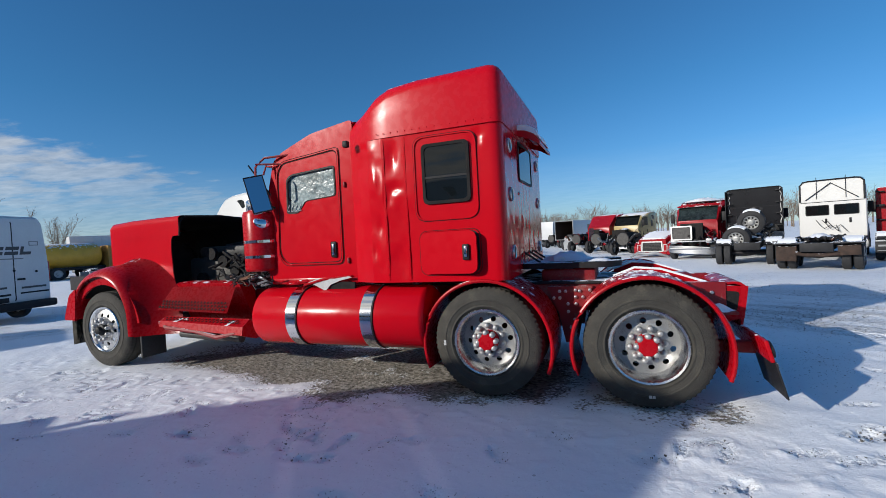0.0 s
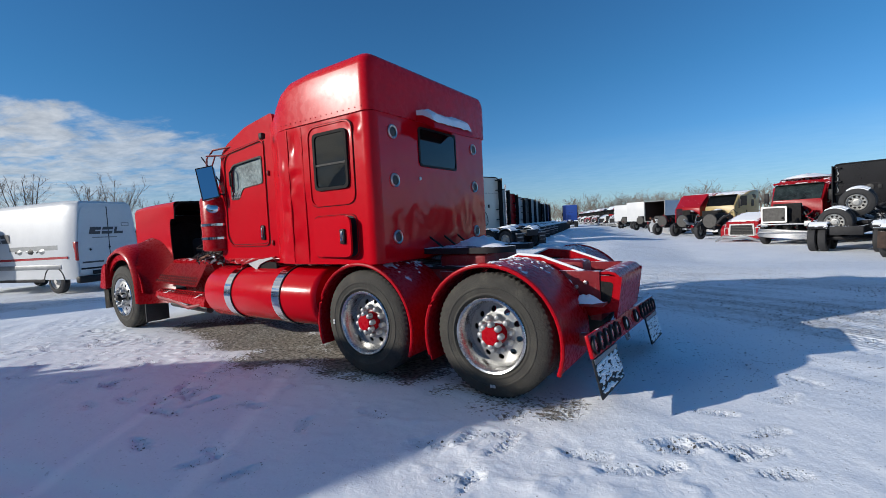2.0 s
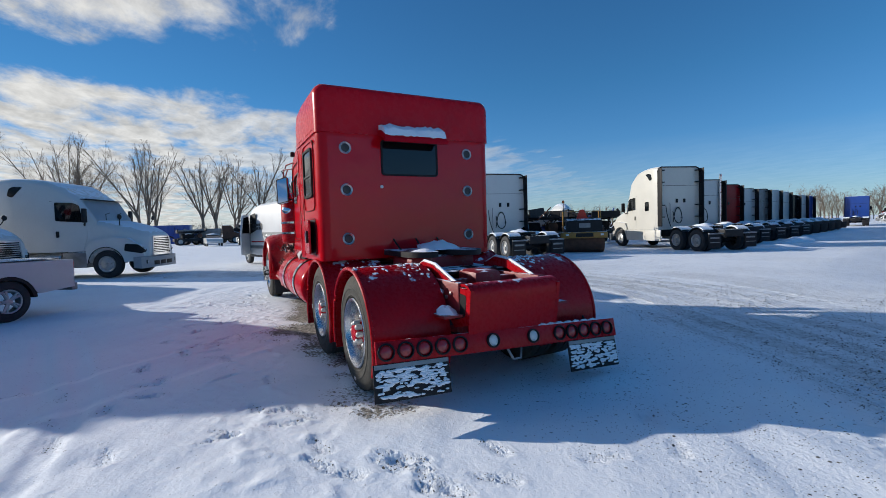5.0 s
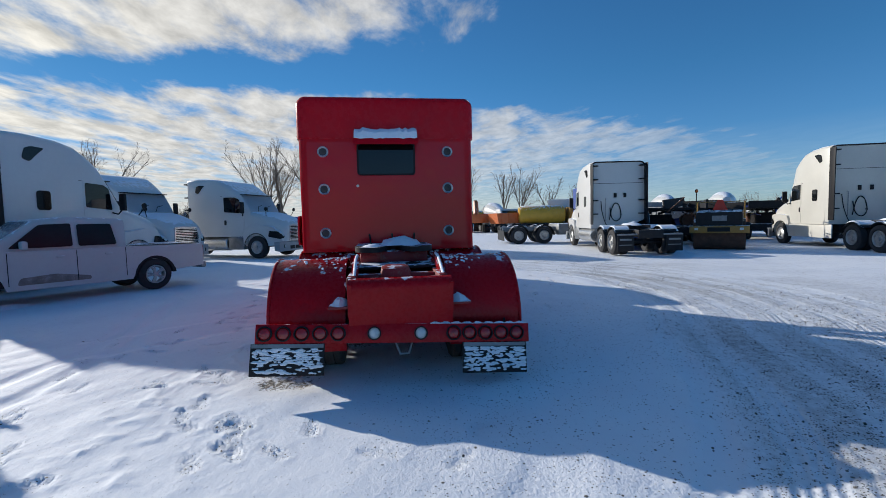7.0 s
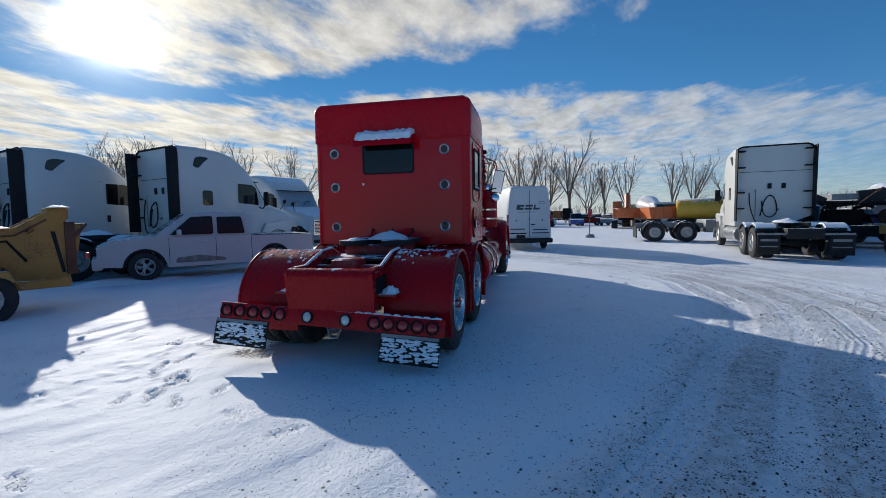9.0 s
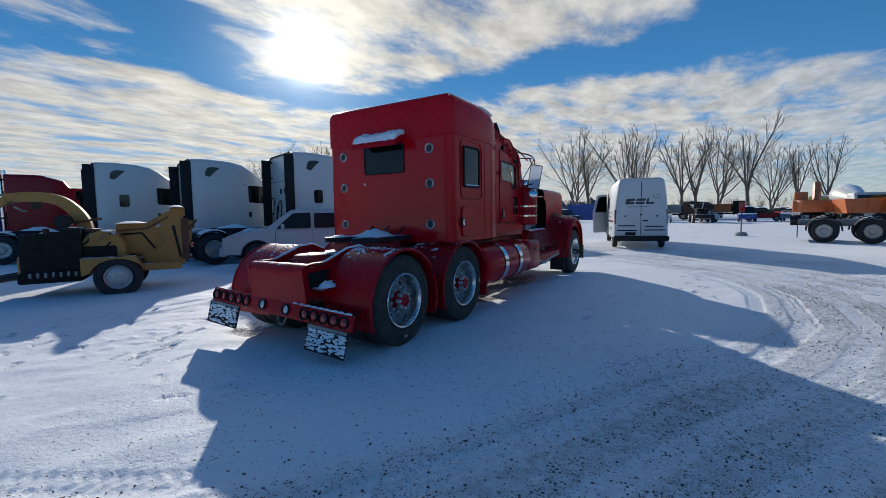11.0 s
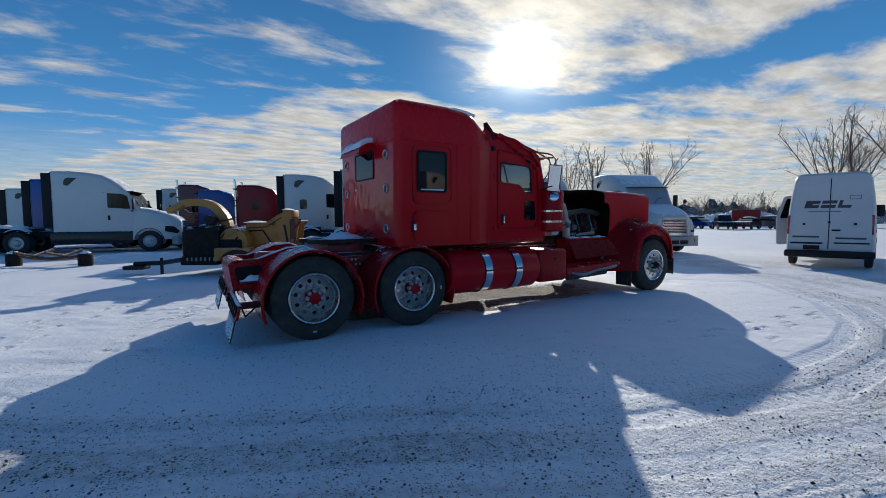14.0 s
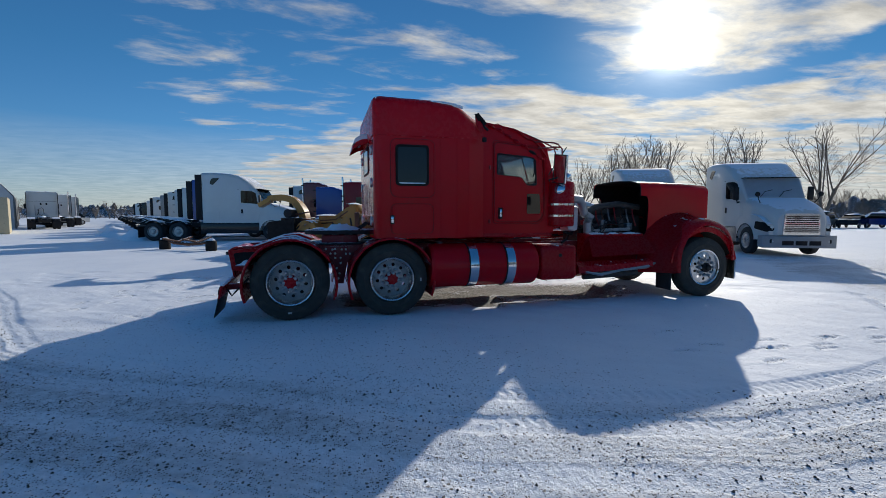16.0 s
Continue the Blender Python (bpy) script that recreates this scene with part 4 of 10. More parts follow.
    hood = [(0.0, 2.66), (0.10, 2.645), (0.19, 2.60), (0.245, 2.53), (0.25, 2.49), (0.238, 2.488), (0.232, 2.525), (0.182, 2.588), (0.096, 2.632), (0.0, 2.647)]
    awn = part("awning", plate([(xr + x, z) for x, z in hood], [], -0.46, 0.365), RED, sleeper, "small red sheet-metal awning carrying snow")
    for y in (-0.462, 0.357):
        part("awning_cheek", plate([(xr, 2.652), (xr + 0.10, 2.636), (xr + 0.185, 2.592), (xr + 0.235, 2.526), (xr + 0.238, 2.488), (xr + 0.12, 2.56), (xr, 2.60)], [], y, y + 0.01), RED, awn)
    bm = bmesh.new()
    rng = random.Random(8)
    cols = []
    for k in range(23):
        y, hh = -0.45 + 0.0365 * k, 0.05 + 0.03 * rng.random()
        cols.append([bm.verts.new(q) for q in ((xr + 0.002, y, 2.655), (xr + 0.004, y, 2.66 + hh), (xr + 0.10, y, 2.645 + hh * 1.1), (xr + 0.20, y, 2.59 + hh), (xr + 0.235, y, 2.555 + hh * 0.3 * rng.random()), (xr + 0.16, y, 2.61))])
    for a, b in zip(cols, cols[1:]):
        for k in range(6):
            bm.faces.new((a[k], a[(k + 1) % 6], b[(k + 1) % 6], b[k]))
    bm.faces.new(cols[0])
    bm.faces.new(cols[-1][::-1])
    part("snow", bm, SNOW, awn)
    part("vent_dot", lathe([(0.02, 0.0), (0.018, 0.012), (0.002, 0.014)], 12, "x"), LENS_WHITE, sleeper, m=pose(xr, -0.43, 1.985))
    # cab shell in panels, with real openings
    yc = 0.985
    prof = [(-2.85, 1.17), (-2.85, 2.9), (-3.4, 2.815), (-3.82, 2.655), (-3.95, 2.56), (-4.1, 2.03), (-4.1, 1.17)]
    door_win = [(-3.10, 2.09), (-3.10, 2.43), (-3.70, 2.385), (-3.77, 2.34), (-3.79, 1.93), (-3.62, 1.93), (-3.52, 2.06)]
    for sy in (-1, 1):
        ya, yb = (yc * sy + c, (yc - 0.05) * sy + c)
        cab = part("cab_side", plate(rounded(prof, 0.05, 3), [rounded(door_win, 0.04, 3)], ya, yb), RED, T)
        gl = part("door_glass", plate(rounded(door_win, 0.04, 3), [], (yc - 0.022) * sy + c, (yc - 0.028) * sy + c), CRAZED if sy < 0 else CAB_GLASS, cab)
        gl.visible_shadow = False
        part("window_seal", plate(rounded([(u + 0.0, v) for u, v in door_win], 0.04, 3), [[((u + 3.44) * 0.95 - 3.44, (v - 2.17) * 0.92 + 2.17) for u, v in rounded(door_win, 0.04, 3)]], ya, (yc + 0.008) * sy + c), BLACK, cab)
        dr = [(-3.05, 1.33), (-3.04, 2.62), (-3.82, 2.54), (-3.90, 2.44), (-3.935, 1.45), (-3.84, 1.33)]
        part("door_trim", ring_plate(rounded(dr, 0.08, 4), 0.012, ya, (yc + 0.014) * sy + c), RED, cab, "raised red beading round the door")
        part("door_gap", ring_plate(rounded([((u + 3.49) * 0.965 - 3.49, (v - 1.97) * 0.972 + 1.97) for u, v in dr], 0.08, 4), 0.008, ya, (yc + 0.004) * sy + c), SOOT, cab)
        part("door_shut_line", ring_plate(rounded([((u + 3.49) * 1.03 - 3.49, (v - 1.97) * 1.02 + 1.97) for u, v in dr], 0.08, 4), 0.006, ya, (yc + 0.003) * sy + c), SOOT, cab)
        dh = part("door_handle", box((-3.20, min((yc + 0.002) * sy + c, (yc + 0.02) * sy + c), 1.40), (-3.13, max((yc + 0.002) * sy + c, (yc + 0.02) * sy + c), 1.58), 0.015), BLACK, cab)
        part("handle_paddle", box((-3.18, min((yc + 0.02) * sy + c, (yc + 0.03) * sy + c), 1.43), (-3.15, max((yc + 0.02) * sy + c, (yc + 0.03) * sy + c), 1.55), 0.004), CHROME, dh)
        for z in (1.36, 2.2):
            part("door_hinge", lathe([(0.012, -0.03), (0.016, -0.02), (0.016, 0.02), (0.012, 0.03)], 10, "z"), RED_FRAME, cab, m=pose(-2.98, (yc + 0.01) * sy + c, z))
        part("door_grip", tube([(-3.72, (yc + 0.01) * sy + c, 2.08), (-3.72, (yc + 0.05) * sy + c, 2.12), (-3.72, (yc + 0.05) * sy + c, 2.28), (-3.72, (yc + 0.01) * sy + c, 2.32)], 0.012, 8), BLACK, cab)
        if sy > 0:
            part("lower_door_window", plate(rounded([(-3.62, 1.48), (-3.86, 1.48), (-3.84, 1.80), (-3.62, 1.80)], 0.03), [], ya, (yc + 0.008) * sy + c), TINT, cab)
    # stock marks on the driver's glass, not legible: plain bars
    for k in range(4):
        x = -3.77 + 0.055 * k
        part("marker_stroke", tube([(x + 0.035, -yc - 0.012 + c, 2.035), (x + 0.012, -yc - 0.012 + c, 2.0), (x, -yc - 0.012 + c, 1.965)], 0.005, 5), CHALK, T)
        part("marker_stroke", tube([(x + 0.002, -yc - 0.012 + c, 1.955), (x + 0.03, -yc - 0.012 + c, 1.965)], 0.005, 5), CHALK, T)
    # pale torn plastic trim below the driver's door
    part("torn_pale_trim", plate([(-3.50, 1.13), (-3.36, 1.175), (-3.15, 1.165), (-2.96, 1.19), (-2.92, 1.175), (-3.08, 1.14), (-3.20, 1.10), (-3.27, 1.03), (-3.33, 1.06), (-3.42, 1.10)], [], -1.05 + c, -1.035 + c), CHALK, T, "pale torn plastic trim hanging below the door", m=pose(0, 0, 0, 0, 0, 0))
    part("torn_pocket", plate([(-3.40, 1.10), (-3.05, 1.13), (-2.90, 1.12), (-2.90, 1.03), (-3.30, 1.02)], [], -1.03 + c, -1.0 + c), SOOT, T)
    bm = bmesh.new()
    rows = [(-2.85, 2.89, 0.985), (-3.1, 2.87, 0.985), (-3.4, 2.81, 0.985), (-3.65, 2.73, 0.98), (-3.82, 2.655, 0.97), (-3.98, 2.55, 0.95)]
    rings = [(x, [(-w + c, z - 0.05), (-w * 0.93 + c, z), (-w * 0.6 + c, z + 0.045), (c, z + 0.065), (w * 0.6 + c, z + 0.045), (w * 0.93 + c, z), (w + c, z - 0.05), (w * 0.6 + c, z - 0.01), (c, z), (-w * 0.6 + c, z - 0.01)]) for x, z, w in rows]
    part("cab_roof", loft(rings), RED_CAB, T, "crushed red cab roof with torn edges and snow")
    # torn skin over the passenger side
    bm = bmesh.new()
    rng = random.Random(3)
    pts = [(-2.75 - 0.12 * k, 0.985 + c + rng.uniform(-0.02, 0.05), 2.93 - 0.00034 * (k * 1.6) ** 2.6 + rng.uniform(-0.02, 0.05)) for k in range(11)]
    tube([(x, y, z - 0.07) for x, y, z in pts], [0.008 + 0.010 * rng.random() for _ in pts], 6, bm)
    part("torn_roof_edge", bm, RED_DUSTY, T, "torn and bent roof edge")
    part("torn_flap", lump(0, 0, 0, 0.06, 0.14, 0.02, 77), RED_DUSTY, T, m=Matrix.Translation((-2.78, 1.06 + c, 2.85)) @ pose(0, 0, 0, -80, 20, 0))
    part("snow", tube([(-1.2 - 0.13 * k, 1.10 + c, 3.10 + 0.012 * rng.random() - max(0, k - 8) * 0.022) for k in range(11)], [0.012 + 0.016 * rng.random() for k in range(11)], 6), SNOW, T)
    # no cut here: a dark plate paints the torn hole's shade
    part("torn_hole_shade", plate([(-2.70, 2.98), (-2.76, 3.0), (-2.86, 2.90), (-2.90, 2.84), (-2.82, 2.82), (-2.76, 2.88)], [], 1.06 + c, 1.075 + c), SOOT, T, "black plate drawn as the shade of a hole torn in the roof skin")
    for k in range(7):
        x = -2.95 - 0.14 * k
        part("torn_shred", tube([(x, 0.99 + c, 2.86 - 0.075 * k), (x - 0.05, 1.03 + c, 2.83 - 0.075 * k + rng.uniform(-0.03, 0.03)), (x - 0.12, 1.0 + c, 2.80 - 0.075 * k)], [0.02, 0.028, 0.008], 5), rng.choice((BLACK, RED_DUSTY, RED_DUSTY)), T)
    part("bent_strip", tube([(-2.76, 1.05 + c, 3.0), (-2.8, 1.08 + c, 2.9), (-2.85, 1.08 + c, 2.8), (-2.92, 1.05 + c, 2.76)], 0.02, 6), BLACK, T)
    # windscreen in two flat halves, cowl, firewall, floor
    for s in (-1, 1):
        ws = bmesh.new()
        a = [ws.verts.new(p) for p in ((-3.96, 0.03 * s + c, 2.54), (-3.93, 0.88 * s + c, 2.5), (-4.08, 0.90 * s + c, 2.06), (-4.11, 0.03 * s + c, 2.06))]
        ws.faces.new(a)
        w = part("windscreen", ws, GLASS, T)
        w.visible_shadow = False
    part("windscreen_post", tube([(-3.97, c, 2.55), (-4.12, c, 2.03)], 0.02, 8), RED, T)
    for s in (-1, 1):
        part("corner_post", tube([(-3.94, 0.92 * s + c, 2.56), (-4.1, 0.94 * s + c, 2.03)], 0.035, 8), RED, T)
        part("sun_visor", box((-4.15, min(0.05 * s, 0.9 * s) + c, 2.53), (-3.95, max(0.05 * s, 0.9 * s) + c, 2.545), 0.004), RED_DUSTY, T)
    part("cowl", loft([(-4.08, section(0.95, 1.2, 2.06, 0.1, 4, c)), (-4.3, section(0.82, 1.25, 2.03, 0.15, 4, c))]), RED_DUSTY, T)
    part("cab_floor", box((-4.1, -0.93 + c, 1.15), (-2.87, 0.93 + c, 1.2)), BLACK, T)
    part("dashboard", box((-4.05, -0.9 + c, 1.7), (-3.75, 0.9 + c, 1.98), 0.05), BLACK, T)
    part("steering_wheel", lathe([(0.21, -0.012), (0.222, 0.0), (0.21, 0.012), (0.198, 0.0)], 24, "x", close=True), BLACK, T, m=pose(-3.6, -0.45 + c, 1.98, 0, 30, 0))
    for s in (-1, 1):
        st = part("cab_seat", box((-3.4, 0.22 * s - 0.24 + 0.24 * s + c, 1.45), (-2.98, 0.22 * s + 0.24 + 0.24 * s + c, 1.62), 0.05), BLACK, T)
        part("seat_back", box((-3.06, 0.22 * s - 0.22 + 0.24 * s + c, 1.6), (-2.94, 0.22 * s + 0.22 + 0.24 * s + c, 2.25), 0.05), BLACK, st)
    part("cab_sill", box((-4.08, -0.99 + c, 1.1), (-2.87, 0.99 + c, 1.19), 0.03), RED_DUSTY, T)
    # broken lower cab edge with the torn trim strip
    bm = bmesh.new()
    for k in range(12):
        part("torn_trim", lump(-3.05 - 0.075 * k, -0.98 + c, 1.10 + 0.03 * rng.random(), 0.07, 0.035, 0.05 * rng.random() + 0.01, 300 + k, None, 7), RED_DUSTY, T)
    part("loose_strip", tube([(-2.95, -1.0 + c, 1.19), (-3.3, -1.05 + c, 1.16), (-3.55, -1.06 + c, 1.10), (-3.62, -1.03 + c, 1.02)], [0.010, 0.016, 0.012, 0.006], 6), RED_DUSTY, T, "bent torn trim strip")
    # hollow hood shell, open at the back, black inside
    def hood_w(x):
        return float(np.interp(x, (-7.44, -7.0, -6.4, -5.8), (0.66, 0.69, 0.71, 0.72)))

    tops = [(-7.49, 2.02), (-7.45, 2.05), (-7.0, 2.07), (-6.4, 2.08), (-5.95, 2.085)]
    for inset, mat, nm in ((0.0, RED_CAB, "hood_shell"), (0.016, SOOT, "hood_inside")):
        bm = bmesh.new()
        rows = []
        for x, z in tops:
            w, zz = hood_w(x) - inset, z - inset
            r = 0.07
            ring = [(-w, 1.80), (-w, 1.84), (-w, zz - r - 0.03), (-w, zz - r)] + [(-w + r - r * math.cos(t), zz - r + r * math.sin(t)) for t in [math.pi / 2 * k / 5 for k in range(1, 6)]]
            ring += [(-w * 0.4, zz + 0.012), (0.0, zz + 0.014), (w * 0.3, zz + 0.004), (w * 0.62, zz - 0.012), (w * 0.84, zz - 0.032), (w * 0.93, zz - 0.048), (w * 0.975, zz - 0.075), (w, zz - 0.12), (w, zz - 0.15), (w, 1.84), (w, 1.80)]
            rows.append([bm.verts.new((x, y, q)) for y, q in ring])
        for a, b in zip(rows, rows[1:]):
            for k in range(len(a) - 1):
                bm.faces.new((a[k], a[k + 1], b[k + 1], b[k]))
        bm.faces.new(rows[0])
        shell = part(nm, bm, mat, T, "red hood shell torn open at the back" if inset == 0 else "black inside of the hood", angle=60)
        for s in (-1, 1):
            edge = [(-7.49, 0.98), (-7.49, 1.802), (-6.07, 1.802), (-6.115, 1.76), (-6.13, 1.6), (-6.115, 1.25), (-6.06, 0.98)]
            bm = plate(rounded(edge, 0.03, 3), [], -0.004 - inset, 0.0 - inset)
            for v in bm.verts:
                v.co.y = s * (hood_w(v.co.x) + v.co.y)
            part("hood_cheek" if inset == 0 else "cheek_inside", bm, RED if inset == 0 else SOOT, shell)
    part("hood_lip", tube([(-5.95, -0.715, 1.79), (-5.95, -0.70, 1.98), (-5.95, -0.60, 2.075), (-5.95, 0, 2.096), (-5.95, 0.45, 2.07), (-5.95, 0.68, 2.02), (-5.95, 0.715, 1.95), (-5.95, 0.715, 1.79)], 0.013, 6), SOOT, T)
    part("radiator", box((-7.30, -0.55, 0.9), (-7.15, 0.55, 1.9), 0.02), SOOT, T)
    part("radiator_shroud", lathe([(0.42, -7.15), (0.44, -7.1), (0.44, -6.95), (0.40, -6.93), (0.40, -7.0), (0.1, -7.02)], 24, "x"), SOOT, T, m=pose(0, 0, 1.35))
    eng = part("engine", box((-6.3, -0.3, 0.95), (-4.98, 0.3, 1.46), 0.05), CAST, T, "grimy engine block with loose hoses")
    part("rocker_cover", box((-6.2, -0.2, 1.46), (-5.08, 0.2, 1.62), 0.05), CAST, eng)
    part("intake_pipe", tube([(-6.2, 0.35, 1.6), (-5.7, 0.42, 1.66), (-5.2, 0.48, 1.6), (-4.9, 0.6, 1.5)], 0.055, 10), CAST, eng)
    part("charge_pipe", tube([(-4.90, 0.70, 1.16), (-4.88, 0.72, 1.34), (-4.80, 0.75, 1.48), (-4.74, 0.78, 1.62), (-4.66, 0.82, 1.72), (-4.44, 0.88, 1.74)], 0.07, 14), ALLOY_DULL, eng, "thick grey air pipe")
    part("pipe_elbow", tube([(-5.02, 0.62, 1.2), (-4.98, 0.66, 1.42), (-4.84, 0.7, 1.47)], 0.07, 12), ALLOY_DULL, eng, "grey pipe elbow")
    part("coolant_tank", box((-4.72, 0.42, 1.18), (-4.5, 0.72, 1.62), 0.06), WHITE_FLAT, eng, "white plastic coolant tank")
    for k in range(9):
        x = -6.1 + 0.13 * k
        part("injector_line", tube([(x, 0.2, 1.58), (x + 0.03, 0.33, 1.64 - 0.05 * (k % 3)), (x + 0.05, 0.40, 1.42), (x, 0.42, 1.25)], 0.016, 6), (RED_FRAME, STEEL, RUST)[k % 3], eng)
    for k in range(6):
        x = -6.0 + 0.18 * k
        part("bracket", box((x, 0.34, 1.18 + 0.05 * (k % 3)), (x + 0.12, 0.46, 1.30 + 0.07 * (k % 2)), 0.012), (STEEL, CAST, RED_FRAME)[k % 3], eng)
    part("heat_shield", plate(rounded([(-5.9, 1.17), (-5.05, 1.15), (-5.05, 1.2), (-5.9, 1.23)], 0.01), [], 0.50, 0.53), ALLOY_DULL, eng, "pale pressed shield along the engine")
    for s in (-1, 1):
        for k in range(5):
            x = -6.0 + 0.22 * k
            part("pulley", lathe([(0.09, -0.03), (0.09, -0.01), (0.07, 0.0), (0.09, 0.01), (0.09, 0.03)], 14), SOOT, eng, m=pose(x, 0.33 * s, 1.15 + 0.12 * ((k * 7) % 4)))
    for k in range(26):
        s = -1 if k % 3 else 1
        x0, z0 = rng.uniform(-5.9, -4.9), rng.uniform(1.1, 1.5)
        pts = [(x0 + 0.16 * j + rng.uniform(-0.07, 0.07), s * (0.45 + 0.08 * j) + rng.uniform(-0.08, 0.08), z0 - 0.02 * j + rng.uniform(-0.09, 0.09)) for j in range(5)]
        part("hose", tube(pts, rng.choice((0.01, 0.014, 0.02)), 6), rng.choice((BLACK, SOOT, SOOT)), eng)
    # debris where the hood hinge tore away
    for k in range(46):
        x0, y0 = rng.uniform(-4.8, -4.0), -rng.uniform(0.7, 1.15)
        pts = [(x0 + rng.uniform(-0.13, 0.13), y0 + rng.uniform(-0.1, 0.1), 1.12 + 0.03 * j + rng.uniform(-0.03, 0.06)) for j in range(4)]
        part("torn_cable", tube(pts, rng.choice((0.006, 0.01, 0.016)), 5), rng.choice((BLACK, CAST, RUST, BLACK, STEEL)), T)
    part("white_reservoir", box((-4.72, -0.72, 1.38), (-4.55, -0.5, 1.7), 0.05), WHITE_FLAT, T, "white plastic reservoir")
    # grille and bumper
    part("grille_frame", ring_plate(rounded([(-0.56, 0.85), (0.56, 0.85), (0.56, 1.93), (-0.56, 1.93)], 0.06), 0.05, -7.50, -7.44, "yz"), CHROME, T)
    for k in range(13):
        part("grille_bar", box((-7.48, -0.5 + 0.08 * k, 0.9), (-7.455, -0.475 + 0.08 * k, 1.88)), STEEL, T)
    part("grille_mesh", box((-7.452, -0.53, 0.87), (-7.446, 0.53, 1.9)), BLACK, T)
    # wings over the front wheels
    for s in (-1, 1):
        top = [(-7.66, 0.66), (-7.62, 0.98), (-7.46, 1.22), (-7.22, 1.34), (-6.95, 1.37), (-6.68, 1.27), (-6.5, 1.08), (-6.38, 0.80), (-6.36, 0.44)]
        top = rounded_run(top, 36)
        bm = bmesh.new()
        rows = []
        for i, (x, z) in enumerate(top):
            dx, dz = (x + 7.0), (z - 0.55)
            q = math.hypot(dx, dz)
            ux, uz = dx / q, dz / q
            row = []
            for y, dr in ((0.62, 0.05), (0.85, 0.05), (1.0, 0.035), (1.12, 0.0), (1.175, -0.05), (1.185, -0.09), (1.17, -0.10), (1.1, -0.03), (0.62, 0.02)):
                row.append(bm.verts.new((x + ux * dr, y * s, z + uz * dr)))
            rows.append(row)
        for a, b in zip(rows, rows[1:]):
            for k in range(9):
                bm.faces.new((a[k], a[(k + 1) % 9], b[(k + 1) % 9], b[k]))
        bm.faces.new(rows[0]); bm.faces.new(rows[-1][::-1])
        part("front_wing", bm, RED_DUSTY, T, "swept red wing with snow on its crest", angle=60)
        # panel sweeping from the hood down to the wing's tail
        A = [(-7.30, 1.28, 1.0), (-6.98, 1.385, 1.0), (-6.70, 1.29, 1.05), (-6.50, 1.08, 1.12), (-6.385, 0.80, 1.16), (-6.365, 0.44, 1.165)]
        B = [(-7.34, 1.36, 0.665), (-6.95, 1.50, 0.69), (-6.50, 1.44, 0.70), (-6.12, 1.20, 0.715), (-5.88, 0.84, 0.80), (-5.72, 0.46, 0.93)]
        A, B = rounded_run(A, 25), rounded_run(B, 25)
        bm = bmesh.new()
        rows = []
        for f in [k / 6 for k in range(7)]:
            row = []
            for g in [k / 24 for k in range(25)]:
                def at(L):
                    q = g * (len(L) - 1)
                    i = min(len(L) - 2, int(q))
                    return Vector(L[i]).lerp(Vector(L[i + 1]), q - i)
                p = at(A).lerp(at(B), f)
                dip = math.sin(math.pi * f) * 0.05
                row.append(bm.verts.new((p.x - dip * 0.5, p.z * s - dip * s, p.y)))
            rows.append(row)
        for a, b in zip(rows, rows[1:]):
            for k in range(24):
                bm.faces.new((a[k], a[k + 1], b[k + 1], b[k]))
        bmesh.ops.solidify(bm, geom=bm.faces[:], thickness=0.012)
        part("wing_skirt", bm, RED_DUSTY, T, angle=60)
        part("mud_flap", box((-6.34, min(0.75 * s, 1.1 * s), 0.14), (-6.31, max(0.75 * s, 1.1 * s), 0.5), 0.004), RUBBER_DARK, T)
        part("wing_flange", arch(-7.0, 0.53, 0.63, 0.72, 8, 172, min(1.10 * s, 1.13 * s), max(1.10 * s, 1.13 * s), 40), RED_DUSTY, T)
        part("wheel_arch_liner", arch(-7.0, 0.55, 0.66, 0.68, 20, 175, min(0.62 * s, 1.1 * s), max(0.62 * s, 1.1 * s)), SOOT, T)
    part("bumper", loft([(-7.78, [(-0.9, 0.33), (-0.9, 0.62), (0.9, 0.62), (0.9, 0.33)]), (-7.72, [(-1.12, 0.30), (-1.12, 0.66), (1.12, 0.66), (1.12, 0.30)]), (-7.60, [(-1.2, 0.31), (-1.2, 0.65), (1.2, 0.65), (1.2, 0.31)])]), CHROME, T, "chrome front bumper")
    part("bumper_corner", plate(rounded([(-7.80, 0.66), (-7.56, 0.66), (-7.50, 1.12), (-7.66, 1.02)], 0.05), [], -0.95, -1.19), RED_DUSTY, T)
    # stepped side boxes with punched treads
    for s in (-1, 1):
        bx = part("step_box", loft([(-5.98, [(0.55 * s, 0.5), (0.78 * s, 1.12), (0.72 * s, 1.14), (0.55 * s, 1.14)]), (-4.8, [(0.55 * s, 0.5), (0.82 * s, 1.12), (0.76 * s, 1.14), (0.55 * s, 1.14)])]), RED_DUSTY, T, "red step box with a punched tread")
        bm = bmesh.new()
        q = [(-6.02, 0.80, 1.08), (-4.84, 0.84, 1.08), (-4.78, 1.06, 0.76), (-6.04, 1.04, 0.80)]
        vs = [bm.verts.new((x, y * s, z)) for x, y, z in q]
        bm.faces.new(vs)
        bmesh.ops.solidify(bm, geom=bm.faces[:], thickness=0.02)
        panel = part("step_panel", bm, RED_DUSTY, bx)
        # small dark disc that paints the shade of a punched hole
        hole = finish(lathe([(0.017, 0.0), (0.017, 0.004), (0.012, 0.005)], 6, "z"))
        hole.materials.append(SOOT)
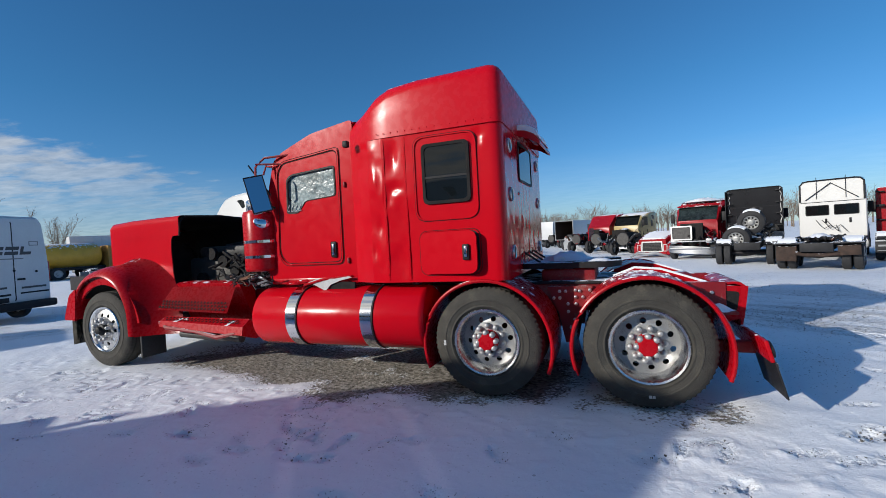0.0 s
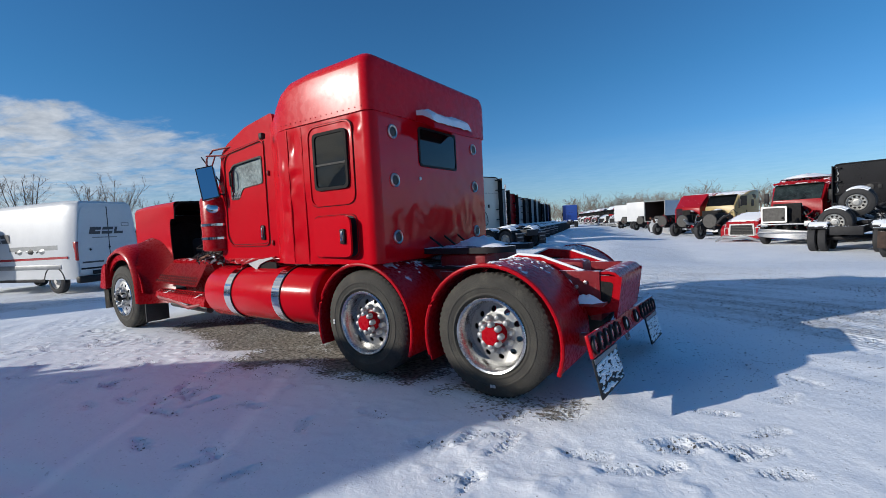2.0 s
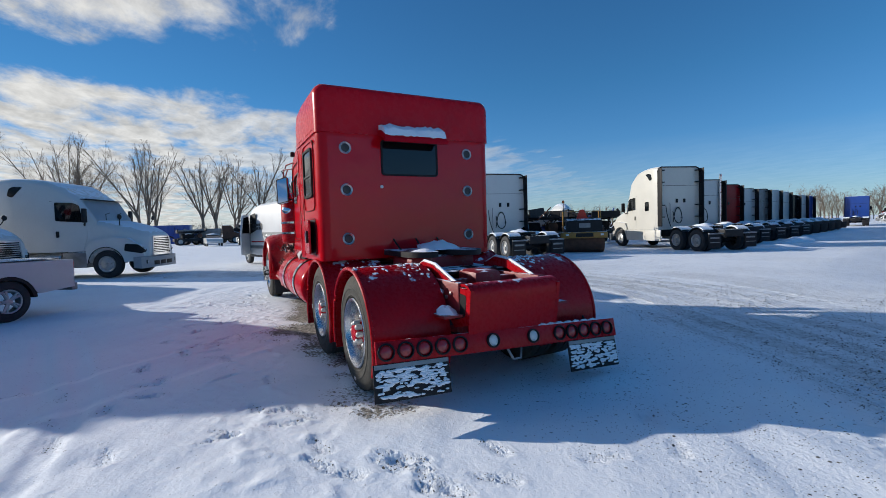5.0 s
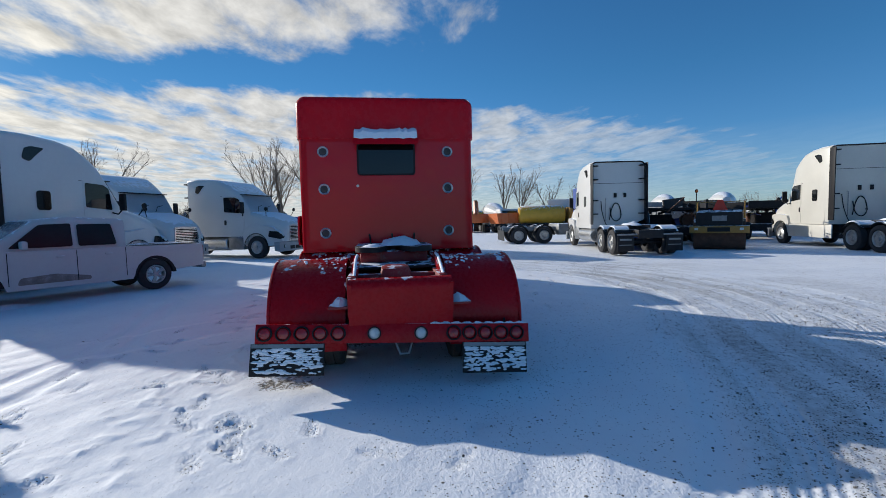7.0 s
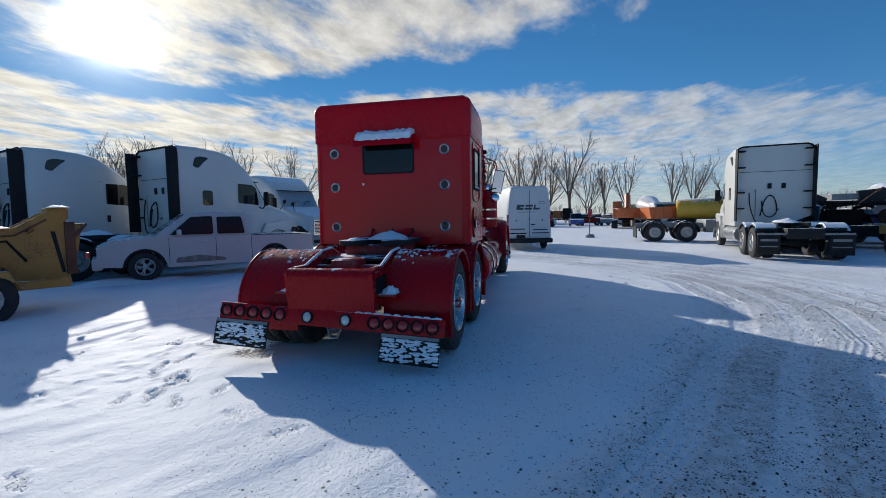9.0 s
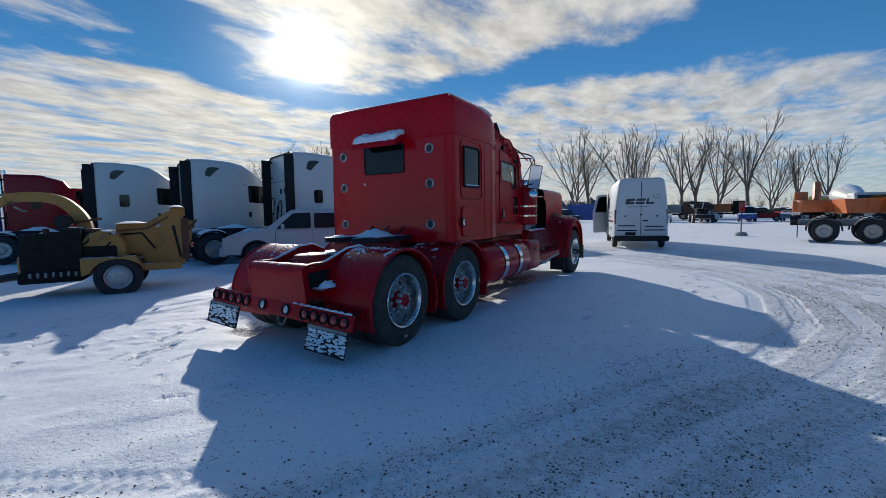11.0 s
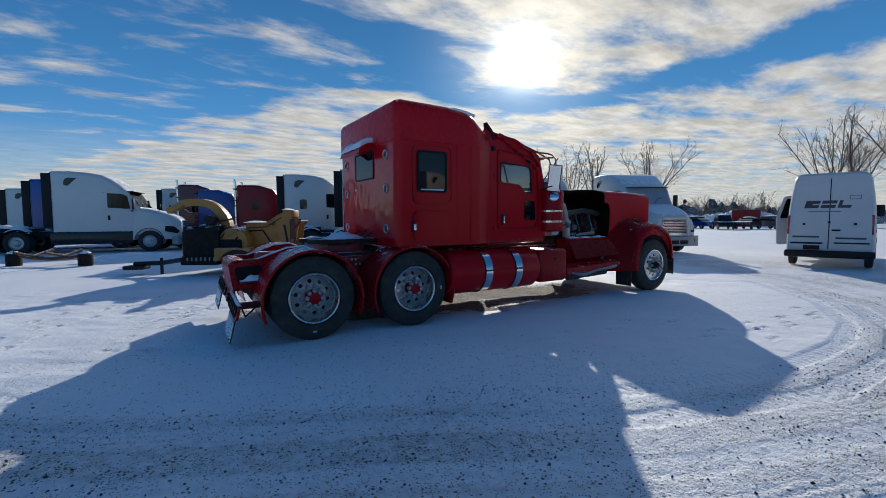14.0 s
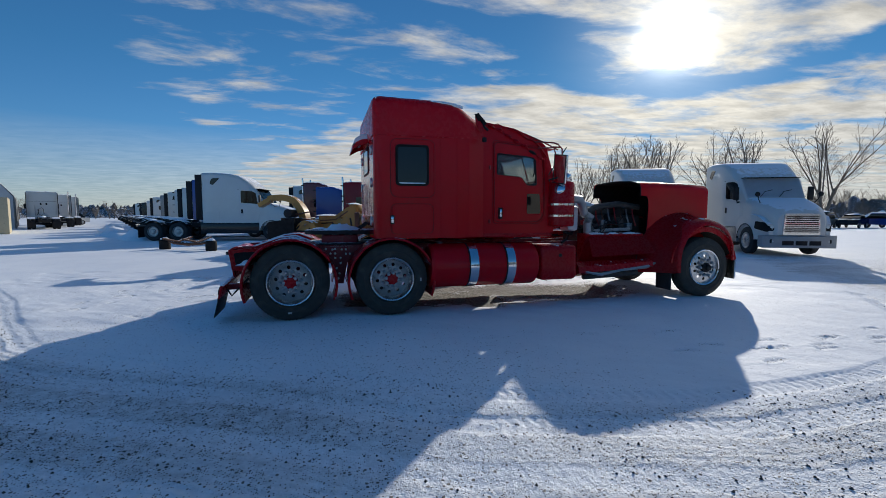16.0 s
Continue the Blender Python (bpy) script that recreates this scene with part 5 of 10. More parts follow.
        if s < 0:
            for j in range(3):
                for i in range(20):
                    u, v = (i + 0.5 * (j % 2) + 0.5) / 20.6, 0.66 + 0.12 * j
                    a = Vector(q[0]).lerp(Vector(q[1]), u).lerp(Vector(q[3]).lerp(Vector(q[2]), u), v)
                    part("tread_hole_shade", hole, None, panel, m=Matrix.Translation((a.x, -a.y - 0.012, a.z + 0.008)) @ pose(0, 0, 0, 56, 0, 0))
        bm = loft([(-5.95, [(0.7 * s, 0.52), (0.98 * s, 0.70), (1.08 * s, 0.66), (1.1 * s, 0.58), (0.9 * s, 0.5)]), (-4.5, [(0.7 * s, 0.42), (0.98 * s, 0.68), (1.1 * s, 0.60), (1.12 * s, 0.5), (0.9 * s, 0.42)])])
        ls = part("lower_step", bm, RED_DUSTY, bx)
        if s < 0:
            for j in range(2):
                for i in range(20):
                    u = (i + 0.5 + 0.5 * j) / 21
                    part("tread_hole_shade", hole, None, ls, m=Matrix.Translation((-5.9 + 1.35 * u, -1.035 - 0.03 * j, 0.695 - 0.035 * u - 0.02 * j)) @ pose(0, 0, 0, 22, 0, 0))
        part("step_pipe", tube([(-5.75, 0.92 * s, 0.46), (-4.7, 0.92 * s, 0.42)], 0.055, 12), CAST, bx, "dull exhaust pipe below the step")
        # steel lip; the passenger side's paler metal also paints in its highlight line
        part("crumpled_lip", tube([(-6.05, 1.02 * s, 0.62), (-5.8, 1.1 * s, 0.57), (-5.3, 1.1 * s, 0.53), (-4.9, 1.12 * s, 0.47), (-4.62, 1.1 * s, 0.52)], [0.02, 0.03, 0.022, 0.03, 0.02], 6), RED_FRAME if s < 0 else ALLOY_DULL, bx)
        if s > 0:
            for k, (x, w) in enumerate(((-5.72, 0.2), (-5.38, 0.13), (-5.02, 0.18))):
                part("snow", lump(x, 0.75, 1.125, w, 0.075, 0.03, 610 + k), SNOW, bx)
    # fuel tanks with polished straps
    for s in (-1, 1):
        r, cy, cz = 0.335, 0.945 * s, 0.735 if s < 0 else 0.69
        x0, x1 = (-4.2, -2.02) if s < 0 else (-3.72, -1.98)
        tk = part("fuel_tank", lathe([(0.06, x0), (r - 0.04, x0 + 0.005), (r - 0.01, x0 + 0.03), (r, x0 + 0.06), (r, x1 - 0.06), (r - 0.01, x1 - 0.03), (r - 0.04, x1 - 0.005), (0.06, x1)], 48, "x"), RED, T, "red cylindrical fuel tank with polished straps", m=pose(0, cy, cz))
        for bx in ((-3.62, -2.66) if s < 0 else (-3.24, -2.64)):
            part("tank_strap", lathe([(r + 0.002, bx - 0.07), (r + 0.008, bx - 0.065), (r + 0.008, bx + 0.065), (r + 0.002, bx + 0.07)], 48, "x", close=True), CHROME, tk, "polished strap")
            part("strap_edge", lathe([(r + 0.002, bx + 0.07), (r + 0.012, bx + 0.072), (r + 0.012, bx + 0.084), (r + 0.002, bx + 0.086)], 48, "x", close=True), BLACK, tk)
        part("filler_cap", lathe([(0.05, 0.0), (0.05, 0.03), (0.04, 0.04), (0.004, 0.042)], 16, "z"), STEEL, tk, m=pose(-2.25 if s < 0 else -2.2, -0.1 * s, r - 0.02))
        if s > 0:
            part("battery_box", box((-4.42, 0.62, 0.42), (-3.76, 1.2, 0.98), 0.08, seg=4), RED_DUSTY, T, "rounded red battery box")
            part("box_lamp", lathe([(0.03, 0.0), (0.028, 0.012), (0.004, 0.014)], 12), BLACK, T, m=pose(-4.1, 1.2, 0.82) @ mirrored(1))
    # frame, cross-members, deck plates
    for s in (-1, 1):
        rail = part("frame_rail", box((-7.3, 0.43 * s - 0.04, 0.72), (0.72, 0.43 * s + 0.04, 1.0), 0.01), RED_FRAME, T, "red-painted frame rail dotted with bolts")
        bolt = finish(lathe([(0.018, 0.0), (0.018, -0.014), (0.004, -0.018)], 6))
        bolt.materials.append(ALLOY)
        for bx, bz in [(-0.78, 0.93), (-0.72, 0.93), (-0.62, 0.87), (-0.62, 0.94), (-0.55, 0.87), (-0.48, 0.94), (-0.42, 0.94), (-0.84, 0.86), (-0.62, 0.80), (-0.5, 0.80), (-2.0, 0.92), (-1.92, 0.92), (-2.0, 0.84), (-0.70, 0.80), (-0.70, 0.72), (-0.64, 0.64), (-0.68, 0.56), (-0.66, 0.48), (-0.58, 0.93), (-0.78, 0.86), (0.45, 0.9), (0.52, 0.86), (0.6, 0.9), (0.48, 0.78)]:
            part("bolt", bolt, None, rail, m=Matrix.Translation((bx, (0.522 if -0.9 < bx < -0.44 else 0.472) * s, bz)) @ Matrix.Diagonal((1, -s, 1, 1)))
        # gusset between the twin axles
        part("gusset", plate([(-0.9, 0.98), (-0.45, 0.98), (-0.55, 0.72), (-0.62, 0.40), (-0.74, 0.40), (-0.8, 0.72)], [], 0.47 * s, 0.52 * s), RED_FRAME, T)
        # ramp rails sloping to the tail
        rp = [(-0.25, 1.06), (-0.05, 1.14), (0.18, 1.12), (0.72, 0.93), (0.72, 0.88), (0.18, 1.03), (-0.02, 1.05), (-0.25, 1.0)]
        ramp = part("ramp_rail", plate(rp, [], 0.40 * s + 0.02, 0.46 * s + 0.02), RED_DUSTY, T)
        bm = bmesh.new()
        tube([(-0.25, 0.43 * s + 0.02, 1.065), (-0.05, 0.43 * s + 0.02, 1.145), (0.18, 0.43 * s + 0.02, 1.125), (0.72, 0.43 * s + 0.02, 0.935)], 0.016, 8, bm)
        part("snow", bm, SNOW, ramp)
        # tail side cheek
        ck = [(0.3, 0.98), (0.72, 0.96), (0.90, 0.95), (0.86, 0.66), (0.62, 0.6), (0.45, 0.72)]
        part("tail_cheek", plate(ck, [], 0.44 * s + 0.02, 0.475 * s + 0.02), RED_DUSTY, T)
        # the cheek is uncut; a dark plate carries the opening's shade
        part("cheek_opening_shade", plate(rounded([(0.50, 0.92), (0.70, 0.915), (0.83, 0.90), (0.80, 0.72), (0.63, 0.67), (0.53, 0.75)], 0.03), [], 0.47 * s + 0.02, 0.478 * s + 0.02), SOOT, T)
        part("snow", lump(0.62, 0.56 * s + 0.02, 0.74, 0.13, 0.09, 0.06, 60 + s), SNOW, T)
        part("cheek_shelf", box((0.46, min(0.48 * s, 0.66 * s) + 0.02, 0.72), (0.78, max(0.48 * s, 0.66 * s) + 0.02, 0.74)), RED_FRAME, T)
    for x in (-5.5, -3.4, -2.2, -0.7, 0.3):
        part("cross_member", box((x - 0.06, -0.42, 0.74), (x + 0.06, 0.42, 0.98), 0.01), RED_FRAME, T)
    # axle humps and housings, springs
    for x in (0.0, -1.41):
        ax = part("axle", tube([(x, -0.95, 0.53), (x, -0.25, 0.53), (x, -0.15, 0.56), (x, 0.15, 0.56), (x, 0.25, 0.53), (x, 0.95, 0.53)], [0.07, 0.075, 0.17, 0.17, 0.075, 0.07], 14), RED_FRAME, T)
        part("air_spring", lathe([(0.12, 0.0), (0.14, 0.04), (0.13, 0.09), (0.14, 0.14), (0.12, 0.18)], 16, "z"), RUBBER_DARK, ax, m=pose(x + 0.2, -0.33, 0.55))
        part("air_spring", lathe([(0.12, 0.0), (0.14, 0.04), (0.13, 0.09), (0.14, 0.14), (0.12, 0.18)], 16, "z"), RUBBER_DARK, ax, m=pose(x + 0.2, 0.33, 0.55))
    part("front_axle", box((-7.08, -1.0, 0.42), (-6.92, 1.0, 0.56), 0.02), CAST, T)
    part("drive_shaft", tube([(-4.2, 0, 0.85), (-1.5, 0, 0.6)], 0.06, 10), CAST, T)
    part("tow_housing", box((0.15, -0.16, 0.78), (0.5, 0.14, 1.06), 0.05), RED_FRAME, T)
    # fifth wheel
    fw = part("fifth_wheel", plate(rounded([(-1.2, -0.45), (-0.3, -0.45), (-0.12, -0.2), (-0.62, -0.04), (-0.62, 0.04), (-0.12, 0.2), (-0.3, 0.45), (-1.2, 0.45)], 0.12, 5), [], 1.16, 1.22, "xy"), BLACK_SNOWY, T, "greasy fifth wheel plate carrying snow")
    part("coupling_base", box((-0.98, -0.4, 1.0), (-0.42, 0.4, 1.16), 0.04), RED_FRAME, fw)
    part("snow", lump(-0.75, 0.08, 1.22, 0.3, 0.27, 0.09, 71), SNOW, fw)
    part("snow", lump(-0.4, -0.25, 1.22, 0.14, 0.12, 0.03, 72), SNOW, fw)
    part("slider_plate", box((-1.4, -0.5, 1.0), (0.1, 0.5, 1.03), 0.008), BLACK_SNOWY, T)
    part("deck_plate", box((-2.3, -0.46, 1.0), (-1.2, 0.46, 1.02), 0.005), BLACK_SNOWY, T)
    for k in range(3):
        part("air_line", tube([(-1.18, -0.3 + 0.3 * k, 1.35), (-1.0, -0.28 + 0.28 * k, 1.22), (-0.95, -0.2 + 0.2 * k, 1.1)], 0.012, 6), BLACK, T)
    # mudguards over the drive wheels
    for s in (-1, 1):
        for x, a0, a1, back in ((-1.41, -22, 202, 0.0), (0.0, -20, 202, 0.0)):
            ya, yb = (-1.2, -0.5) if s < 0 else (0.5, 1.2)
            gd = part("mudguard", arch(x, 0.50, 0.615, 0.627, a0, a1, ya, yb, 30), RED_DUSTY, T, "rounded red mudguard with a rolled edge")
            pts = [(x + 0.622 * math.cos(radians(t)), 1.2 * s, 0.50 + 0.622 * math.sin(radians(t))) for t in range(a0, a1 + 1, 7)]
            part("rolled_edge", tube(pts, 0.018, 8), RED_DUSTY, gd)
            flecks, rq = bmesh.new(), random.Random(int(x * 10 + 77 + s))
            for k in range(70):
                t, yy = radians(rq.gauss(88, 16)), s * rq.uniform(0.55, 1.17)
                if rq.random() < 0.6:
                    yy = s * rq.uniform(0.5, 0.75)
                n0 = len(flecks.verts)
                lump(0, 0, 0, rq.uniform(0.006, 0.03), rq.uniform(0.006, 0.022), rq.uniform(0.003, 0.009), k, flecks, 6)
                flecks.verts.ensure_lookup_table()
                turn_m = Matrix.Translation((x + 0.628 * math.cos(t), yy, 0.50 + 0.628 * math.sin(t))) @ Matrix.Rotation(math.pi / 2 - t, 4, "Y")
                for v in flecks.verts[n0:]:
                    v.co = turn_m @ v.co
            tagged(part("snow_flecks", flecks, SNOW, gd), kind="stuff")
    # tail panel, lamp bar, flaps
    bm = bmesh.new()
    prof = [(0.66, 0.965), (0.72, 0.99), (0.79, 0.998), (0.845, 0.985), (0.88, 0.955), (0.893, 0.91), (0.885, 0.85), (0.84, 0.54), (0.82, 0.54), (0.865, 0.86), (0.87, 0.905), (0.86, 0.94), (0.835, 0.962), (0.79, 0.975), (0.72, 0.968), (0.66, 0.945)]
    a = [bm.verts.new((x, -0.45, z)) for x, z in prof]
    b = [bm.verts.new((x, 0.49, z)) for x, z in prof]
    for k in range(len(prof)):
        bm.faces.new((a[k], a[(k + 1) % len(prof)], b[(k + 1) % len(prof)], b[k]))
    bm.faces.new(a)
    bm.faces.new(b[::-1])
    part("tail_panel", bm, RED_DUSTY, T, "folded red tail panel")
    bar_m = Matrix.Translation((0.87, -0.03, 0.498)) @ pose(0, 0, 0, -2.6, -14, -0.5)
    bar = part("lamp_bar", box((-0.03, -1.23, -0.085), (0.0, 1.23, 0.085), 0.008), RED_DUSTY, T, "sagging red lamp bar with ten round tail lamps", m=bar_m)
    for k in range(5):
        for y in (-1.15 + 0.158 * k, 0.52 + 0.148 * k):
            lp = part("tail_lamp", lathe([(0.068, 0.0), (0.068, 0.018), (0.058, 0.024), (0.054, 0.01), (0.054, 0.0)], 22, "x", close=True), BLACK, bar, m=pose(0, y, 0))
            part("lens", lathe([(0.054, 0.004), (0.04, 0.014), (0.002, 0.018)], 18, "x"), LENS_RED, lp)
    for y in (-0.2, 0.22):
        lp = part("reverse_lamp", lathe([(0.062, 0.0), (0.062, 0.02), (0.052, 0.026), (0.05, 0.01), (0.05, 0.0)], 22, "x", close=True), BLACK, bar, m=pose(0, y, 0))
        part("lens", lathe([(0.05, 0.006), (0.03, 0.02), (0.002, 0.024)], 18, "x"), LENS_WHITE, lp)
    for k in range(9):
        part("snow", lump(-0.01, 0.35 + 0.1 * k, 0.083, 0.03, 0.06, 0.02, 90 + k, n=8), SNOW, bar)
    for y0, y1, tl in ((-1.26, -0.63, -8), (0.6, 1.2, -24)):
        fl = part("mud_flap", box((-0.012, y0, -0.36), (0.0, y1, -0.085), 0.003), BLACK, bar, "black flap crusted with snow")
        part("flap_strip", box((0.001, y0 + 0.01, -0.12), (0.008, y1 - 0.01, -0.088)), STEEL, fl)
        bm = bmesh.new()
        rg = random.Random(int(y0 * 10))
        for k in range(190):
            yy, zz = rg.uniform(y0 + 0.03, y1 - 0.03), -0.13 - 0.21 * rg.random() ** 1.3
            lump(0, 0, 0, rg.uniform(0.012, 0.045), rg.uniform(0.006, 0.013), 0.010, k, bm, 6)
            for v in bm.verts[-25:]:
                v.co = Vector((0.0015 + v.co.z, yy + v.co.x, zz + v.co.y))
        tagged(part("snow_crust", bm, SNOW, fl), kind="stuff")
    part("bar_bracket", box((0.5, -0.8, 0.42), (0.86, -0.72, 0.52), 0.01), RED_FRAME, T)
    part("bar_bracket", box((0.5, 0.76, 0.42), (0.86, 0.84, 0.5), 0.01), RED_FRAME, T)
    part("tail_cross_beam", box((0.62, -0.44, 0.56), (0.72, 0.48, 0.7), 0.01), RED_FRAME, T)
    part("wire_loom", tube([(0.8, -0.05, 0.42), (0.84, 0.0, 0.30), (0.84, 0.08, 0.30), (0.8, 0.12, 0.42)], 0.012, 6), STEEL, T)
    part("wire_loom", tube([(0.55, 1.05, 0.6), (0.72, 1.02, 0.42), (0.78, 0.98, 0.36), (0.82, 1.05, 0.46)], 0.012, 6), BLACK, T)
    # air cleaners
    for s in (-1, 1):
        ac = part("air_cleaner", lathe([(0.10, 1.27), (0.2, 1.28), (0.215, 1.30), (0.215, 1.95), (0.2, 1.99), (0.16, 2.0), (0.155, 2.12), (0.13, 2.14), (0.01, 2.14)], 36, "z"), RED_DUSTY, T, "red cylindrical air cleaner with chrome bands", m=pose(-4.22, 0.97 * s, 0))
        for z in (1.45, 1.63):
            part("band", lathe([(0.216, z - 0.018), (0.222, z - 0.016), (0.222, z + 0.016), (0.216, z + 0.018)], 36, "z", close=True), CHROME, ac)
        part("intake_screen", lathe([(0.158, 2.0), (0.164, 2.01), (0.164, 2.11), (0.15, 2.13)], 24, "z"), CHROME, ac)
        part("cleaner_bracket", box((-0.02, -0.2 if s > 0 else 0.0, 1.5), (0.12, 0.0 if s > 0 else 0.2, 1.56)), RED_FRAME, ac)
    # mirrors on tubular arms
    for s in (-1, 1):
        y = 1.27 * s
        mx, my, mz = (0.25, 0.12, -0.03) if s < 0 else (0.26, -0.06, -0.02)
        m = Matrix.Translation((-4.33 + mx, y + my, 2.2 + mz)) @ (pose(0, 0, 0, 12, -13, -47) if s < 0 else pose(0, 0, 0, -9, 8, 26))
        mr = part("mirror", box((-0.04, -0.11, -0.225), (0.03, 0.11, 0.225), 0.02), CHROME, T, "tall rectangular west-coast mirror in a chrome case", m=m)
        part("mirror_glass", box((0.031, -0.098, -0.21), (0.034, 0.098, 0.21)), MIRROR, mr)
        part("mirror_edge", ring_plate([(-0.11, -0.225), (0.11, -0.225), (0.11, 0.225), (-0.11, 0.225)], 0.012, 0.03, 0.038, "yz"), BLACK, mr)
        part("spot_mirror", lathe([(0.004, -0.06), (0.06, -0.05), (0.09, -0.02), (0.095, 0.01), (0.085, 0.02), (0.05, 0.035), (0.004, 0.04)], 22, "x"), CHROME, T, "round convex mirror", m=Matrix.Translation((-4.27 + mx * 0.7, 1.22 * s + my, 1.9 + mz)) @ pose(0, 0, 0, 0, -20, 40 * s))
        part("mirror_arm", tube([(-3.72, 1.0 * s, 2.62), (-4.0, 1.1 * s, 2.6), (-4.3 + mx, 1.22 * s + my, 2.57), (-4.36 + mx, 1.25 * s + my, 2.5), (-4.36 + mx, 1.26 * s + my, 2.38)], 0.013, 8), RED_FRAME, T, "bent tubular mirror arm")
        part("mirror_arm", tube([(-3.78, 1.0 * s, 2.52), (-4.1, 1.14 * s, 2.53), (-4.24 + mx, 1.2 * s + my, 2.53), (-4.26 + mx, 1.24 * s + my, 2.40)], 0.011, 8), RED_FRAME, T)
        part("mirror_stay", tube([(-4.0, 0.98 * s, 2.0), (-4.2 + mx, 1.15 * s + my, 2.02), (-4.3 + mx, 1.24 * s + my, 2.05)], 0.011, 8), BLACK, T)
        part("mirror_stay", tube([(-4.2, 1.15 * s, 2.53), (-3.98, 0.98 * s, 2.1)], 0.009, 8), BLACK, T)
    part("antenna_stub", tube([(-3.6, 0.9, 2.75), (-3.85, 1.02, 2.62), (-4.1, 1.05, 2.5)], 0.012, 6), RED_FRAME, T)
    # wheels
    for x in (0.0, -1.41):
        hero_wheel(T, x, -1.17)
        hero_wheel(T, x, 1.17)
    hero_wheel(T, -7.0, -1.14, True)
    hero_wheel(T, -7.0, 1.14, True)
    return T


red_tractor()

# ---- other vehicles ----
FAR_RIM = finish(lathe([(0.31, 0.13), (0.31, 0.0), (0.3, -0.008), (0.285, 0.01), (0.27, 0.07), (0.16, 0.075), (0.13, 0.03), (0.09, 0.02), (0.085, -0.02), (0.02, -0.024)], 18))
FAR_RIM.materials.append(RIM_GREY)
FAR_RIM_F = finish(lathe([(0.31, 0.13), (0.31, 0.0), (0.3, -0.008), (0.285, 0.005), (0.24, 0.03), (0.16, -0.01), (0.09, -0.015), (0.085, -0.06), (0.02, -0.065)], 18))
FAR_RIM_F.materials.append(RIM_GREY)


def place(anchor, world, heading, z=0.0):
    """The pose that puts a vehicle's own point anchor (x ahead, y left) over the ground point world."""
    return Matrix.Translation((world[0], world[1], z)) @ pose(0, 0, 0, 0, 0, heading) @ Matrix.Translation((-anchor[0], -anchor[1], 0))


def far_wheel(parent, x, y, twin=False, r=0.5, rim=None, tyre=None):
    sgn = 1 if y < 0 else -1
    k = r / 0.53
    w = part("wheel", tyre or TYRE_FAR, None, parent, m=Matrix.Translation((x, y, r)) @ Matrix.Diagonal((k, sgn * k, k, 1)))
    part("rim", rim or (FAR_RIM if twin else FAR_RIM_F), None, w)
    if twin:
        part("inner_tyre", TYRE_FAR, None, w, m=Matrix.Translation((0, 0.33, 0)))


def slope_pane(x0, z0, w0, x1, z1, w1, lift=0.012):
    """A raked pane across a vehicle, from its upper edge (x0, z0) to its lower edge (x1, z1)."""
    n = Vector((z0 - z1, 0, x1 - x0)).normalized()
    bm = bmesh.new()
    a = [bm.verts.new((x + n.x * q, y, z + n.z * q)) for q in (-0.004, lift) for x, y, z in ((x0, -w0, z0), (x0, w0, z0), (x1, w1, z1), (x1, -w1, z1))]
    for q in ((0, 1, 2, 3), (7, 6, 5, 4), (0, 4, 5, 1), (1, 5, 6, 2), (2, 6, 7, 3), (3, 7, 4, 0)):
        bm.faces.new([a[i] for i in q])
    return bm


def side_patch(poly, wat, s, a, b):
    """A panel on a body's flank: (x, z) outline, laid on half-width wat(x), from a to b proud."""
    bm = plate(poly, [], a, b)
    for v in bm.verts:
        v.co.y = s * (wat(v.co.x) + v.co.y)
    return bm


GRIME = material("brown_road_grime", (0.22, 0.18, 0.16), 0.8, var=0.35, scale=6.0, dirt=0.4, dirt_col=(0.36, 0.34, 0.34))
BUMPER_GREY = material("grey_moulded_bumper", (0.30, 0.31, 0.315), 0.5, var=0.15, scale=3.0, dirt=0.3, dirt_col=(0.2, 0.19, 0.18))


